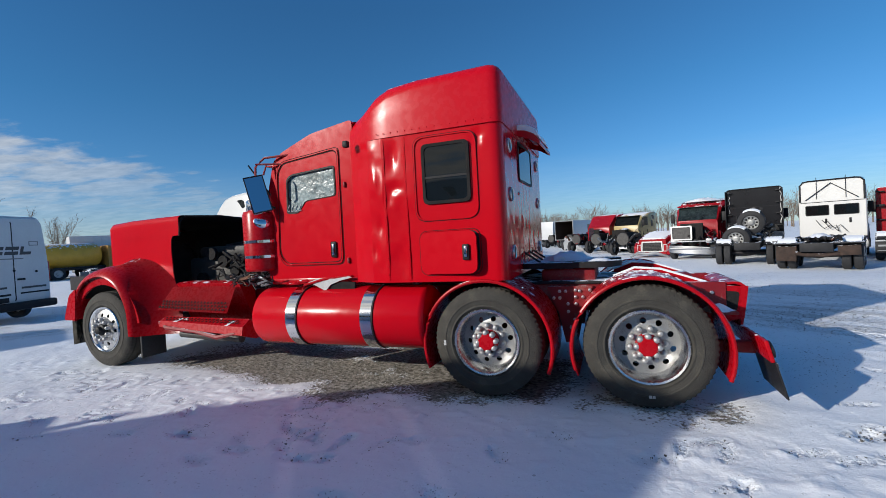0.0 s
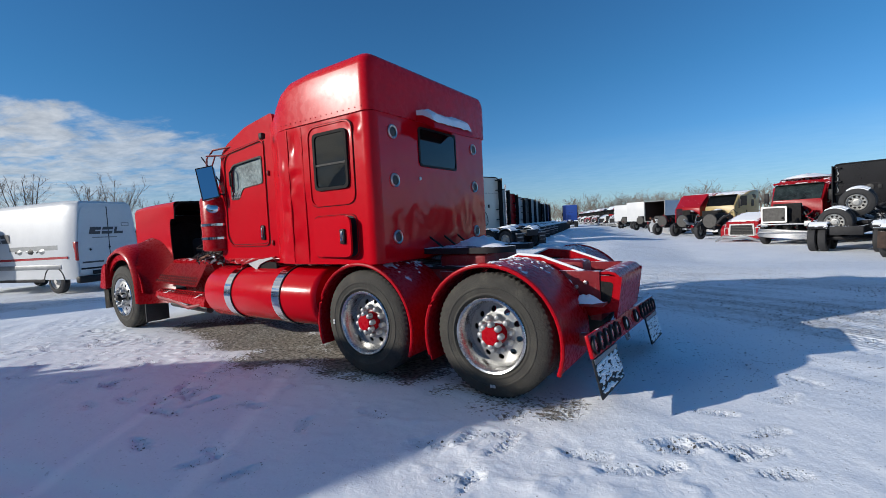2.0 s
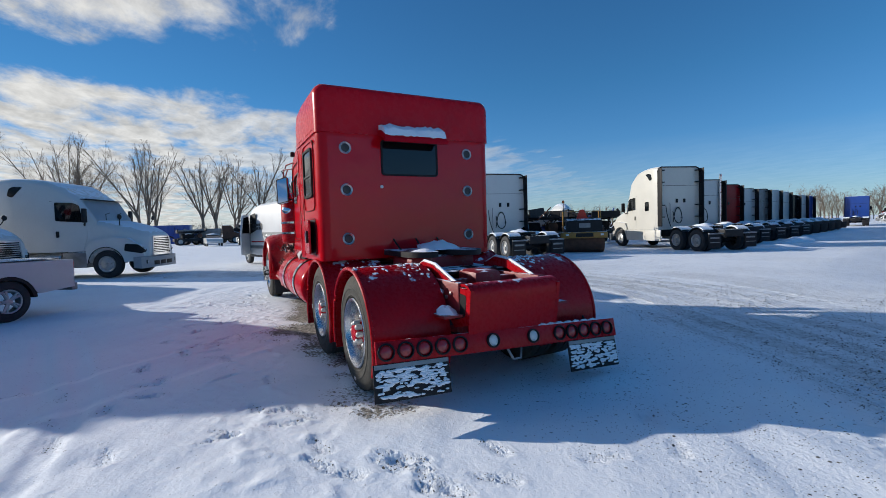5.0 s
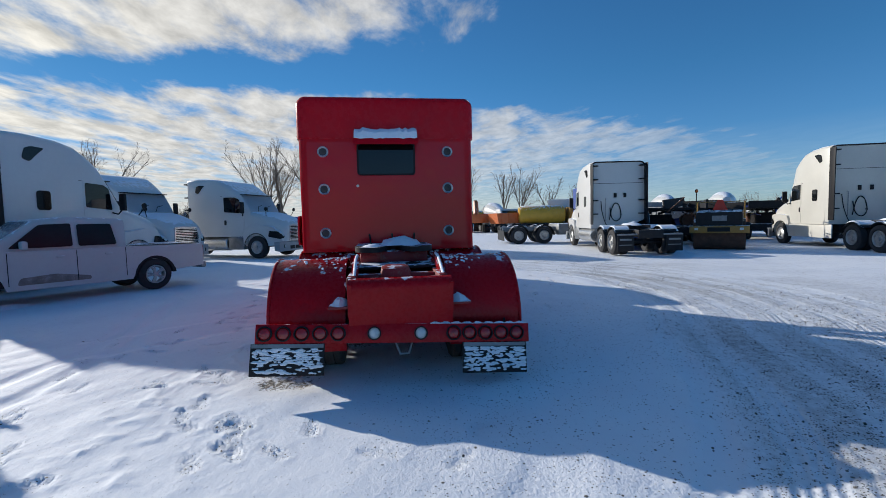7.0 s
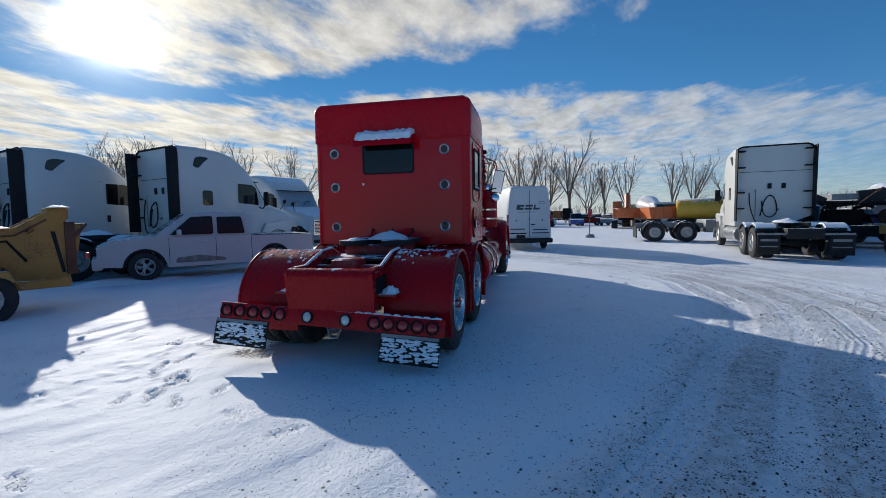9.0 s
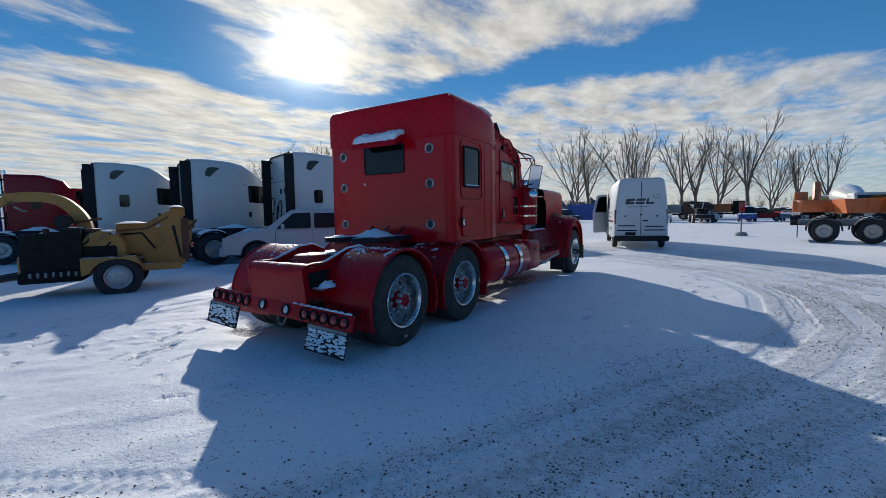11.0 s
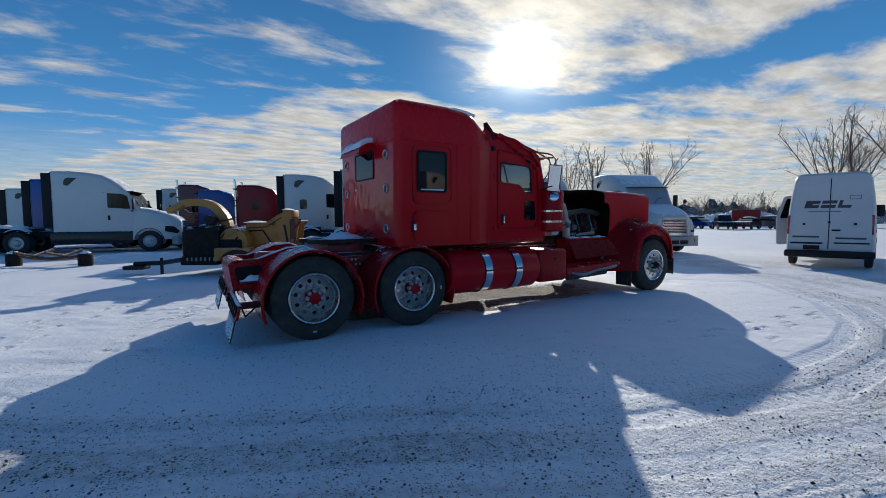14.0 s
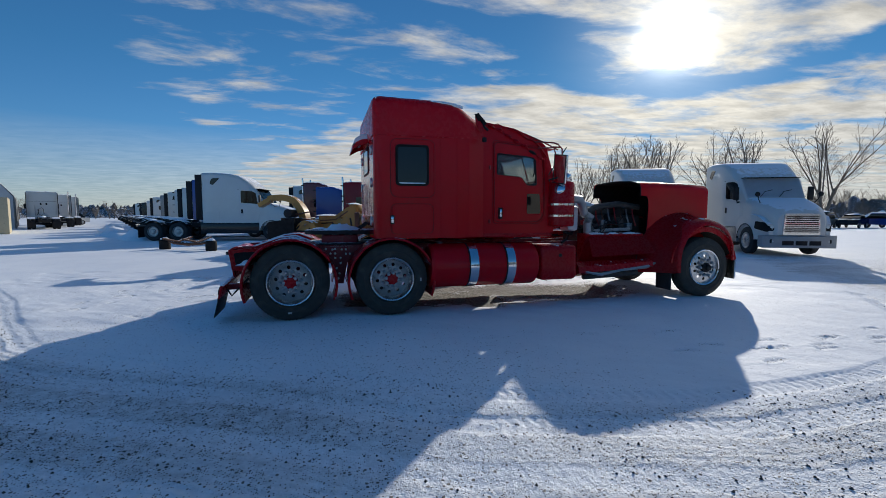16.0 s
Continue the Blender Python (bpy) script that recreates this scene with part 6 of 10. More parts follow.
def bare_nose(T, x0, paint):
    """What is left in front of a cab that lost its hood: engine, radiator, hoses, a bent wing and the bumper."""
    rg = random.Random(int(abs(T.matrix_basis.translation.y * 37)))
    part("engine", box((x0, -0.35, 0.8), (x0 + 1.15, 0.35, 1.65), 0.06), SOOT, T)
    part("rocker_cover", box((x0 + 0.1, -0.2, 1.65), (x0 + 1.0, 0.2, 1.82), 0.05), CAST, T)
    part("radiator", box((x0 + 1.3, -0.55, 0.75), (x0 + 1.42, 0.55, 1.75), 0.02), SOOT, T, m=pose(0, 0, 0, 0, rg.uniform(-3, 3), 0))
    for k in range(14):
        a = Vector((x0 + rg.uniform(0.0, 1.4), rg.uniform(-0.8, 0.8), rg.uniform(0.8, 1.7)))
        pts = [a + Vector((rg.uniform(-0.25, 0.25), rg.uniform(-0.25, 0.25), rg.uniform(-0.2, 0.2))) * j for j in range(4)]
        part("hose", tube(pts, rg.choice((0.02, 0.03, 0.05)), 6), rg.choice((BLACK, SOOT, STEEL, RUST, CAST)), T)
    for s in (-1, 1):
        part("bent_wing", arch(x0 + 0.95, 0.5, 0.58, 0.61, 30 + rg.uniform(0, 20), 150, min(s * 0.75, s * 1.12), max(s * 0.75, s * 1.12), 8), rg.choice((paint, BLACK_SNOWY)), T)
        part("hanging_lamp", box((x0 + 1.42, s * 0.85 - 0.14, 0.85), (x0 + 1.55, s * 0.85 + 0.14, 1.1), 0.03), LENS_WHITE, T)
    part("bumper", loft([(x0 + 1.55, [(-1.15, 0.34), (-1.15, 0.7), (1.15, 0.7), (1.15, 0.34)]), (x0 + 1.75, [(-0.8, 0.32), (-0.8, 0.72), (0.8, 0.72), (0.8, 0.32)])]), ALLOY, T, m=pose(0, 0, 0.0, rg.uniform(-4, 4), 0, 0))
    part("snow", lump(x0 + 0.6, 0.1, 1.8, 0.4, 0.3, 0.1, 77), SNOW, T)


def tractor(label, m, paint, S=1.8, zt=3.72, skirt=True, glass=None, extender=True, day=False, nose="aero", group="parked semi tractors", rear_gear=True, window=True, lower=None, stack=False, hood=True, name="semi_truck", snow_deck=True, flaps=True, axles=None):
    T = thing(name, label, "truck", m, group)
    glass = glass or TINT
    lower = lower or paint
    near_by = math.hypot(m.translation.x, m.translation.y) < 42
    if nose == "long":
        roof = [(0, 1.13, zt - 0.03, 0.12), (0.04, 1.16, zt, 0.14), (S * 0.6, 1.16, zt, 0.16), (S, 1.1, zt - 0.22, 0.2), (S + 0.2, 1.04, zt - 0.5, 0.2), (S + 0.95, 1.0, 2.66, 0.16), (S + 1.15, 0.97, 2.03, 0.12)]
    elif day:
        roof = [(0, 1.13, zt - 0.04, 0.12), (0.04, 1.16, zt, 0.16), (0.5, 1.15, zt - 0.03, 0.2), (0.95, 1.1, zt - 0.2, 0.25), (1.25, 1.06, zt - 0.55, 0.2), (1.75, 1.0, 2.0, 0.15)]
        S = 0.3
    else:
        roof = [(0, 1.17, zt - 0.05, 0.12), (0.05, 1.2, zt - 0.02, 0.16), (S * 0.35, 1.2, zt, 0.18), (S * 0.75, 1.2, zt - 0.05, 0.2), (S, 1.19, zt - 0.14, 0.22), (S + 0.3, 1.17, zt - 0.30, 0.25), (S + 0.65, 1.14, zt - 0.55, 0.28), (S + 0.95, 1.1, 2.88, 0.28), (S + 1.45, 1.02, 2.08, 0.15)]
    xs, ws = [r[0] for r in roof], [r[1] for r in roof]

    def wat(x):
        return float(np.interp(x, xs, ws))

    part("cab", loft([(x, section(w, 0.98, z, r, 4)) for x, w, z, r in roof]), paint, T)
    x_ws0, x_ws1 = roof[-2][0], roof[-1][0]
    z0, z1 = roof[-2][2], roof[-1][2]
    w0, w1 = roof[-2][1] - 0.12, roof[-1][1] - 0.06
    n = Vector((z0 - z1, 0, x_ws1 - x_ws0)).normalized() * 0.012
    bm = bmesh.new()
    rows = []
    for f in (0.06, 0.5, 0.97):
        x, z, w = x_ws0 + (x_ws1 - x_ws0) * f, z0 + (z1 - z0) * f, w0 + (w1 - w0) * f
        rows.append([bm.verts.new((x + n.x, y * w, z + n.z)) for y in (-1, -0.5, 0, 0.5, 1)])
    for a, b in zip(rows, rows[1:]):
        for k in range(4):
            bm.faces.new((a[k], a[k + 1], b[k + 1], b[k]))
    bmesh.ops.solidify(bm, geom=bm.faces[:], thickness=0.01)
    part("windscreen", bm, glass, T)
    if near_by:
        for y0 in (-0.55, 0.1):
            part("wiper", tube([(x_ws1 + 0.03, y0, z1 + 0.02), (x_ws1 - 0.12, y0 + 0.22, z1 + 0.24), (x_ws1 - 0.16, y0 + 0.5, z1 + 0.30)], 0.012, 5), BLACK, T)
        if hood and nose == "aero" and not day:
            for q in (-1, 1):
                part("hood_mirror", lathe([(0.01, -0.05), (0.07, -0.04), (0.09, 0.0), (0.07, 0.03), (0.01, 0.04)], 14, "x"), BLACK, T, m=pose(S + 2.25, q * 1.02, 2.18))
                part("hood_mirror_arm", tube([(S + 2.15, q * 0.88, 1.88), (S + 2.2, q * 0.96, 2.0), (S + 2.25, q * 1.01, 2.14)], 0.016, 5), BLACK, T)
    part("visor", box((x_ws0 - 0.05, -w0, z0 - 0.04), (x_ws0 + 0.2, w0, z0 - 0.012), 0.008), BLACK, T)
    # the front wheel sits back under the door's front edge
    fr = S + 2.2
    fx = S + 1.78 if hood and nose == "aero" else fr
    for s in (-1, 1):
        # door with its window and seams
        dx0, dx1 = S + 0.12, S + 1.05
        win = rounded([(dx0 + 0.06, 2.08), (dx1 + 0.0, 2.02), (dx1 - 0.10, 2.62), (dx1 - 0.3, 2.72), (dx0 + 0.06, 2.74)], 0.05)
        door = part("door", side_patch(rounded([(dx0, 1.02), (dx1 - 0.05, 1.02), (dx1 + 0.1, 1.5), (dx1 + 0.08, 2.1), (dx1 - 0.12, 2.72), (dx1 - 0.3, 2.82), (dx0, 2.84)], 0.06), wat, s, -0.03, 0.008), paint, T)
        part("door_window", side_patch(win, wat, s, 0.0, 0.016), TINT, door)
        if near_by:
            part("door_handle", side_patch(rounded([(dx0 + 0.05, 1.50), (dx0 + 0.15, 1.50), (dx0 + 0.15, 1.72), (dx0 + 0.05, 1.72)], 0.03), wat, s, 0.0, 0.02), BLACK, door)
        part("mirror", box((-0.05, -0.1, -0.25), (0.04, 0.1, 0.25), 0.03), BLACK, T, m=pose(dx1 + 0.18, s * (wat(dx1) + 0.2), 2.25))
        if near_by:
            part("mirror_arm", tube([(dx1, s * (wat(dx1) - 0.02), 1.95), (dx1 + 0.1, s * (wat(dx1) + 0.1), 1.9), (dx1 + 0.18, s * (wat(dx1) + 0.18), 2.05)], 0.025, 6), BLACK, T)
        if not day and S > 1.2 and nose != "long":
            vent = rounded([(0.45, zt - 0.62), (0.52, zt - 0.36), (0.68, zt - 0.3), (0.98, zt - 0.32), (0.8, zt - 0.48), (0.62, zt - 0.68)], 0.06)
            part("roof_vent_window", side_patch(vent, wat, s, -0.02, 0.014), TINT, T)
        if window and not day:
            part("sleeper_window", side_patch(rounded([(0.72, 1.98), (1.05, 1.98), (1.05, 2.46), (0.72, 2.46)], 0.08), wat, s, -0.02, 0.016), TINT, T)
        if not day:
            part("body_seam", side_patch([(0.02, 2.78), (S + 0.1, 2.78), (S + 0.1, 2.792), (0.02, 2.792)], wat, s, -0.01, 0.006), BLACK, T)
            if near_by:
                part("locker_door", side_patch(rounded([(0.2, 1.1), (0.9, 1.1), (0.9, 1.6), (0.2, 1.6)], 0.06), wat, s, -0.02, 0.007), paint, T)
        if extender and not day:
            part("side_extender", box((-0.34, s * 1.19 - 0.02, 1.15), (0.0, s * 1.19 + 0.02, zt - 0.12), 0.012), BLACK, T, "black rubber-edged side extender")
        if skirt:
            part("side_skirt", box((-0.15, s * 1.13 - 0.03, 0.40), (fx - 0.66, s * 1.13 + 0.03, 0.97), 0.03), lower, T)
        else:
            tk = part("fuel_tank", lathe([(0.05, 0.05), (0.28, 0.06), (0.31, 0.1), (0.31, S + 0.2), (0.28, S + 0.24), (0.05, S + 0.25)], 24, "x"), ALLOY, T, "polished cylindrical fuel tank", m=pose(0, s * 0.9, 0.66))
            part("step", box((S + 0.3, s * 0.95 - 0.2, 0.4), (fx - 0.66, s * 0.95 + 0.2, 0.96), 0.03), STEEL, T)
    # nose
    if nose == "long":
        fx = fr = S + 2.75
        part("hood", loft([(S + 1.1, section(0.82, 0.9, 2.02, 0.14)), (S + 2.2, section(0.66, 0.85, 1.94, 0.16)), (S + 3.3, section(0.58, 0.8, 1.86, 0.14)), (S + 3.34, section(0.55, 0.82, 1.82, 0.12))]), paint, T)
        gx, gw, gz0, gz1 = S + 3.35, 0.5, 0.85, 1.75
    elif hood:
        part("hood", loft([(S + 1.3, section(1.04, 0.8, 2.1, 0.2, 6)), (S + 1.7, section(1.03, 0.78, 2.04, 0.26, 6)), (S + 2.15, section(1.01, 0.76, 1.93, 0.32, 6)), (S + 2.55, section(0.96, 0.74, 1.80, 0.34, 6)), (S + 2.82, section(0.88, 0.72, 1.68, 0.36, 6)), (S + 2.98, section(0.80, 0.72, 1.58, 0.34, 6)), (S + 3.05, section(0.72, 0.74, 1.50, 0.3, 6))]), paint, T)
        gx, gw, gz0, gz1 = S + 3.06, 0.58, 0.76, 1.46
    if hood:
        aero = nose == "aero"
        ends = [(fx - 0.66, 0.55), (fx - 0.66, 1.08), (fx - 0.5, 1.36), (fr - 0.1, 1.46), (fr + 0.35, 1.40), (fr + 0.72, 1.12), (fr + 0.8, 0.6), (fx + 0.62, 0.56)]
        ends += [(fx + 0.6 * math.cos(t), 0.5 + 0.6 * math.sin(t)) for t in [radians(a) for a in range(10, 171, 16)]]

        def swept(bm):
            """The front corners draw in towards the grille."""
            for v in bm.verts:
                if aero and v.co.x > fr + 0.1:
                    v.co.y *= 1 - 0.2 * ((v.co.x - fr - 0.1) / 0.7) ** 2
            return bm

        for s in (-1, 1):
            bm = plate(ends, [], 0.60 * s, 1.16 * s)
            bmesh.ops.bevel(bm, geom=[e for e in bm.edges if abs(e.verts[0].co.y) > 1.1 and abs(e.verts[1].co.y) > 1.1 and len(e.link_faces) == 2 and e.calc_face_angle(0) > 1.0], offset=0.09, segments=3, affect="EDGES")
            part("front_wing", swept(bm), paint, T)
            hl = part("headlamp", swept(plate(rounded([(fr + 0.22, 0.96), (fr + 0.74, 0.84), (fr + 0.80, 0.98), (fr + 0.62, 1.18), (fr + 0.26, 1.22)], 0.05), [], 0.72 * s, 1.172 * s)), DIM_GLASS, T)
            part("lamp_lens", lathe([(0.08, 0.0), (0.06, 0.02), (0.01, 0.03)], 14, "x"), LENS_WHITE, hl, m=pose(fr + 0.76, 0.86 * s, 0.99))
            if near_by:
                part("lamp_lens", lathe([(0.06, 0.0), (0.045, 0.02), (0.01, 0.025)], 12, "x"), CHROME, hl, m=pose(fr + 0.74, 0.72 * s, 1.03))
                part("arch_lip", arch(fx, 0.5, 0.6, 0.625, 5, 175, min(1.12 * s, 1.175 * s), max(1.12 * s, 1.175 * s), 16), BLACK, T)
                fog = part("fog_lamp", plate(rounded([(0.74 * s, 0.46), (0.95 * s, 0.46), (0.95 * s, 0.6), (0.74 * s, 0.6)][::s], 0.04), [], fr + 0.78, fr + 0.86, "yz"), BLACK, T)
                part("lamp_lens", lathe([(0.05, 0.0), (0.04, 0.012), (0.005, 0.016)], 10, "x"), LENS_WHITE, fog, m=pose(fr + 0.86, 0.84 * s, 0.53))
        gr = part("grille", ring_plate(rounded([(-gw, gz0), (gw, gz0), (gw * 0.92, gz1), (-gw * 0.92, gz1)], 0.05), 0.05, gx - 0.06, gx + 0.03, "yz"), CHROME, T, "chrome grille surround with bars")
        part("grille_back", box((gx - 0.05, -gw * 0.9, gz0 + 0.02), (gx, gw * 0.9, gz1 - 0.02)), BLACK, gr)
        for k in range(10 if near_by else 0):
            z = gz0 + 0.07 + (gz1 - gz0 - 0.12) * k / 9
            part("grille_bar", box((gx, -gw * 0.9, z - 0.016), (gx + 0.025, gw * 0.9, z + 0.016)), CHROME, gr)
        bx = fr + 0.78 if aero else fr + 0.75
        part("bumper", loft([(bx - 0.25, [(-1.18, 0.34), (-1.18, 0.72), (1.18, 0.72), (1.18, 0.34)]), (bx, [(-1.15, 0.3), (-1.15, 0.74), (1.15, 0.74), (1.15, 0.3)]), (bx + 0.14, [(-0.7, 0.32), (-0.7, 0.7), (0.7, 0.7), (0.7, 0.32)])]), STEEL if paint is not WHITE else BUMPER_GREY, T)
        for y in (-0.42, 0.0, 0.42):
            part("bumper_intake", box((bx + 0.13, y - 0.18, 0.40), (bx + 0.146, y + 0.18, 0.55), 0.004), BLACK, T)
    else:
        bare_nose(T, S + 1.25, paint)
    # back wall furniture
    if rear_gear and not day:
        for s in (-1, 1):
            for z in (zt - 0.25, zt - 0.85, 2.2, 1.6) if near_by else ():
                part("extender_hinge", box((-0.2, s * 1.05 - 0.14, z), (-0.01, s * 1.05 + 0.14, z + 0.05), 0.01), BLACK, T)
        part("wall_lamp", box((-0.03, 0.05, 2.35), (-0.005, 0.18, 2.55), 0.01), BLACK, T)
        part("wall_lamp", box((-0.03, -0.38, 2.35), (-0.005, -0.25, 2.55), 0.01), BLACK, T)
        hose = [(-0.03, 0.35, 1.9), (-0.12, 0.3, 1.45), (-0.15, 0.1, 1.3), (-0.12, -0.1, 1.5), (-0.08, -0.05, 1.95), (-0.05, 0.1, 2.1), (-0.1, 0.28, 1.9), (-0.1, 0.4, 1.35)]
        part("air_hose", tube(rounded_run(hose, 26) if near_by else hose, 0.022, 6), BLACK, T)
        if near_by and extender:
            part("roof_rim", tube([(-0.02, -1.19, 2.9), (-0.02, -1.19, zt - 0.24), (-0.02, -1.12, zt - 0.1), (-0.02, -0.98, zt - 0.045), (-0.02, 0.98, zt - 0.045), (-0.02, 1.12, zt - 0.1), (-0.02, 1.19, zt - 0.24), (-0.02, 1.19, 2.9)], 0.03, 6), BLACK, T, "black rubber edge of the roof")
            part("cable", tube(rounded_run([(-0.03, 0.75, 2.2), (-0.1, 0.72, 1.7), (-0.14, 0.6, 1.25), (-0.1, 0.5, 1.1)], 14), 0.018, 6), BLACK, T)
            part("wall_hook", box((-0.04, -0.2, 1.55), (-0.005, -0.1, 1.62), 0.01), STEEL, T)
        part("grab_rail", tube([(-0.01, 0.55, 1.3), (-0.08, 0.55, 1.32), (-0.08, 0.55, 2.3), (-0.01, 0.55, 2.32)], 0.015, 6), STEEL, T)
        part("wall_seam", box((-0.012, -1.12, zt - 1.0), (0.002, 1.12, zt - 0.985)), BLACK, T)
    if stack:
        for s in (-1, 1):
            part("exhaust_stack", tube([(-0.12, 0.95 * s, 1.0), (-0.12, 0.95 * s, zt + 0.1), (-0.16, 0.95 * s, zt + 0.3)], 0.07, 12), CHROME, T)
    if day:
        for y in (-0.5, 0.5):
            rwn = part("rear_window", ring_plate(rounded([(y - 0.42, 1.95), (y + 0.42, 1.95), (y + 0.42, 2.42), (y - 0.42, 2.42)], 0.06), 0.03, -0.012, 0.004, "yz"), BLACK, T)
            part("pane", plate(rounded([(y - 0.40, 1.97), (y + 0.40, 1.97), (y + 0.40, 2.40), (y - 0.40, 2.40)], 0.05), [], -0.006, 0.002, "yz"), TINT, rwn)
        part("roof_fairing", loft([(-0.02, section(1.1, zt - 0.72, zt + 0.25, 0.2)), (0.25, section(1.12, zt - 0.5, zt + 0.28, 0.2)), (0.9, section(1.0, zt - 0.4, zt + 0.05, 0.2))]), paint, T)
        part("fairing_brace", tube([(-0.06, -0.9, zt - 0.62), (-0.08, 0.0, zt + 0.1), (-0.06, 0.9, zt - 0.62)], 0.02, 6), BLACK, T)
        part("wall_seam", box((-0.012, -1.1, zt - 0.75), (0.002, 1.1, zt - 0.73)), BLACK, T)
        rim = [(-0.04, -1.1, zt - 0.7), (-0.04, -1.1, zt + 0.08), (-0.04, -0.98, zt + 0.22), (-0.04, -0.8, zt + 0.25), (-0.04, 0.8, zt + 0.25), (-0.04, 0.98, zt + 0.22), (-0.04, 1.1, zt + 0.08), (-0.04, 1.1, zt - 0.7)]
        part("fairing_rim", tube(rim, 0.035, 6), BLACK, T, "black rubber rim of the fairing")
        for y in (-0.5, 0.5):
            part("air_horn_rod", tube([(-0.05, y, zt - 0.6), (-0.05, y, zt + 0.4)], 0.012, 5), BLACK, T)
        for y, w in ((0.25, 0.5), (-0.1, 0.42), (0.05, 0.3)):
            part("air_hose", tube([(-0.02, y + 0.3, 1.75), (-0.12, y + 0.12, 1.62 - 0.3 * w), (-0.18, y, 1.35), (-0.12, y - 0.2, 1.5), (-0.16, y - w, 1.2)], 0.014, 5), SOOT, T)
        for y in (-0.62, 0.2):
            part("rear_catch", box((-0.02, y - 0.04, 1.58), (0.0, y + 0.04, 1.8), 0.01), BLACK, T)
    # chassis
    ra = axles or ((-1.35, -2.68) if not day else (-1.0, -2.3))
    end = ra[1] - 0.85
    for s in (-1, 1):
        part("frame_rail", box((end, s * 0.42 - 0.04, 0.72), (fx + 0.5, s * 0.42 + 0.04, 0.98), 0.01), BLACK_SNOWY, T)
        if flaps:
            part("mud_flap", box((end + 0.06, s * 0.9 - 0.3, 0.18), (end + 0.085, s * 0.9 + 0.3, 0.78), 0.004), BLACK, T)
            if near_by:
                for q, w in ((0.62, 0.22), (0.42, 0.24)):
                    part("flap_bar", box((end + 0.055, s * 0.9 - w, q - (0.035 if q > 0.6 else 0.014)), (end + 0.059, s * 0.9 + w, q + (0.035 if q > 0.6 else 0.014))), STEEL, T, "pale worn print on the flap")
                part("flap_hanger", box((end + 0.04, s * 0.8 - 0.4, 0.78), (end + 0.1, s * 0.8 + 0.4, 0.84), 0.01), STEEL, T)
        for x in ra:
            far_wheel(T, x, s * 1.2, True)
            if near_by:
                part("wheel_guard", arch(x, 0.5, 0.58, 0.60, 40, 140, min(s * 0.58, s * 1.2), max(s * 0.58, s * 1.2), 8), BLACK_SNOWY, T, "tyre guard capped with snow")
            if snow_deck:
                part("snow", arch(x, 0.5, 0.601, 0.64, 55, 128, min(s * 0.62, s * 1.16), max(s * 0.62, s * 1.16), 8), SNOW, T)
        far_wheel(T, fx, s * 1.13)
        if near_by:
            part("tail_lamp", box((end - 0.01, s * 0.3 - 0.07, 0.74), (end + 0.02, s * 0.3 + 0.07, 0.84), 0.01), LENS_RED, T)
    for x in ra:
        part("axle", tube([(x, -0.9, 0.5), (x, -0.2, 0.5), (x, 0, 0.55), (x, 0.2, 0.5), (x, 0.9, 0.5)], [0.07, 0.08, 0.18, 0.08, 0.07], 10), BLACK, T)
    part("end_beam", box((end - 0.02, -0.46, 0.66), (end + 0.08, 0.46, 0.98), 0.02), BLACK_SNOWY, T)
    fifth = part("fifth_wheel", plate(rounded([(ra[1] + 0.2, -0.45), (ra[0] + 0.4, -0.45), (ra[0] + 0.4, 0.45), (ra[1] + 0.2, 0.45), (ra[1] + 0.7, 0.0)], 0.1), [], 1.02, 1.14, "xy"), BLACK_SNOWY, T)
    if snow_deck:
        part("snow", lump(ra[0] - 0.4, 0.05, 1.12, 0.55, 0.38, 0.14, int(abs(m.translation.x * 31 + m.translation.y * 7))), SNOW, fifth)
    part("deck_plate", box((ra[0] + 0.5, -0.55, 0.98), (-0.1, 0.55, 1.0), 0.004), BLACK_SNOWY, T)
    part("underbody", box((-0.1, -0.85, 0.62), (S + 1.2, 0.85, 0.97), 0.05), SOOT, T)
    return T


TANROOF = material("faded_tan_truck_paint", (0.42, 0.31, 0.13), 0.4, var=0.15, scale=1.5, coat=0.3, snow=0.62, ragged=0.15)
SMASHED = material("crazed_windscreen", (0.035, 0.05, 0.05), 0.25, var=0.9, scale=2.5, coat=0.5)
FROSTED = material("snow_covered_windscreen", (0.56, 0.60, 0.64), 0.5, var=0.08, scale=2.2, coat=0.3)
WL = "white aerodynamic sleeper tractor parked on packed snow"
# beside the roller, back towards the red truck
tractor("white sleeper tractor with black side extenders beside the yellow roller", place((-2.68, 1.15), (-11.55, 8.8), 170), WHITE, 1.9, 3.98, skirt=False)
# the row along the road
tractor("cream-white sleeper tractor with full side skirts at the row's head", place((3.53, 1.13), (-14.5, 19.2), 162), CREAM, 1.75, 4.22, group="road-side row of tractors")
row_p = Vector((-9.9, 19.25))
for k, (paint, zt, lab) in enumerate(((WHITE, 3.9, "tall white sleeper tractor in the road-side row"), (CRIMSON, 3.75, "dark red sleeper tractor in the road-side row"), (WHITE, 3.6, WL), (STEEL, 3.7, "grey stripped sleeper tractor in the road-side row"), (WHITE, 3.75, WL), (WHITE, 3.7, WL), (BLACKP, 3.5, "black sleeper tractor in the road-side row"), (WHITE, 3.6, WL), (BLUE, 3.6, "blue sleeper tractor in the road-side row"))):
    row_p = row_p + Vector((-0.9, 3.55))
    tractor(lab, place((-2.68, 1.15), row_p, 160), paint, 1.75, zt, group="road-side row of tractors", stack=(k == 0))
# facing the yard beyond the red truck's nose
tractor("white sleeper tractor with snow on its windscreen facing the yard", place((4.85, 0), (-16.2, -4.0), 66), WHITE, 1.8, 3.62, skirt=False, glass=FROSTED, extender=False, window=False)
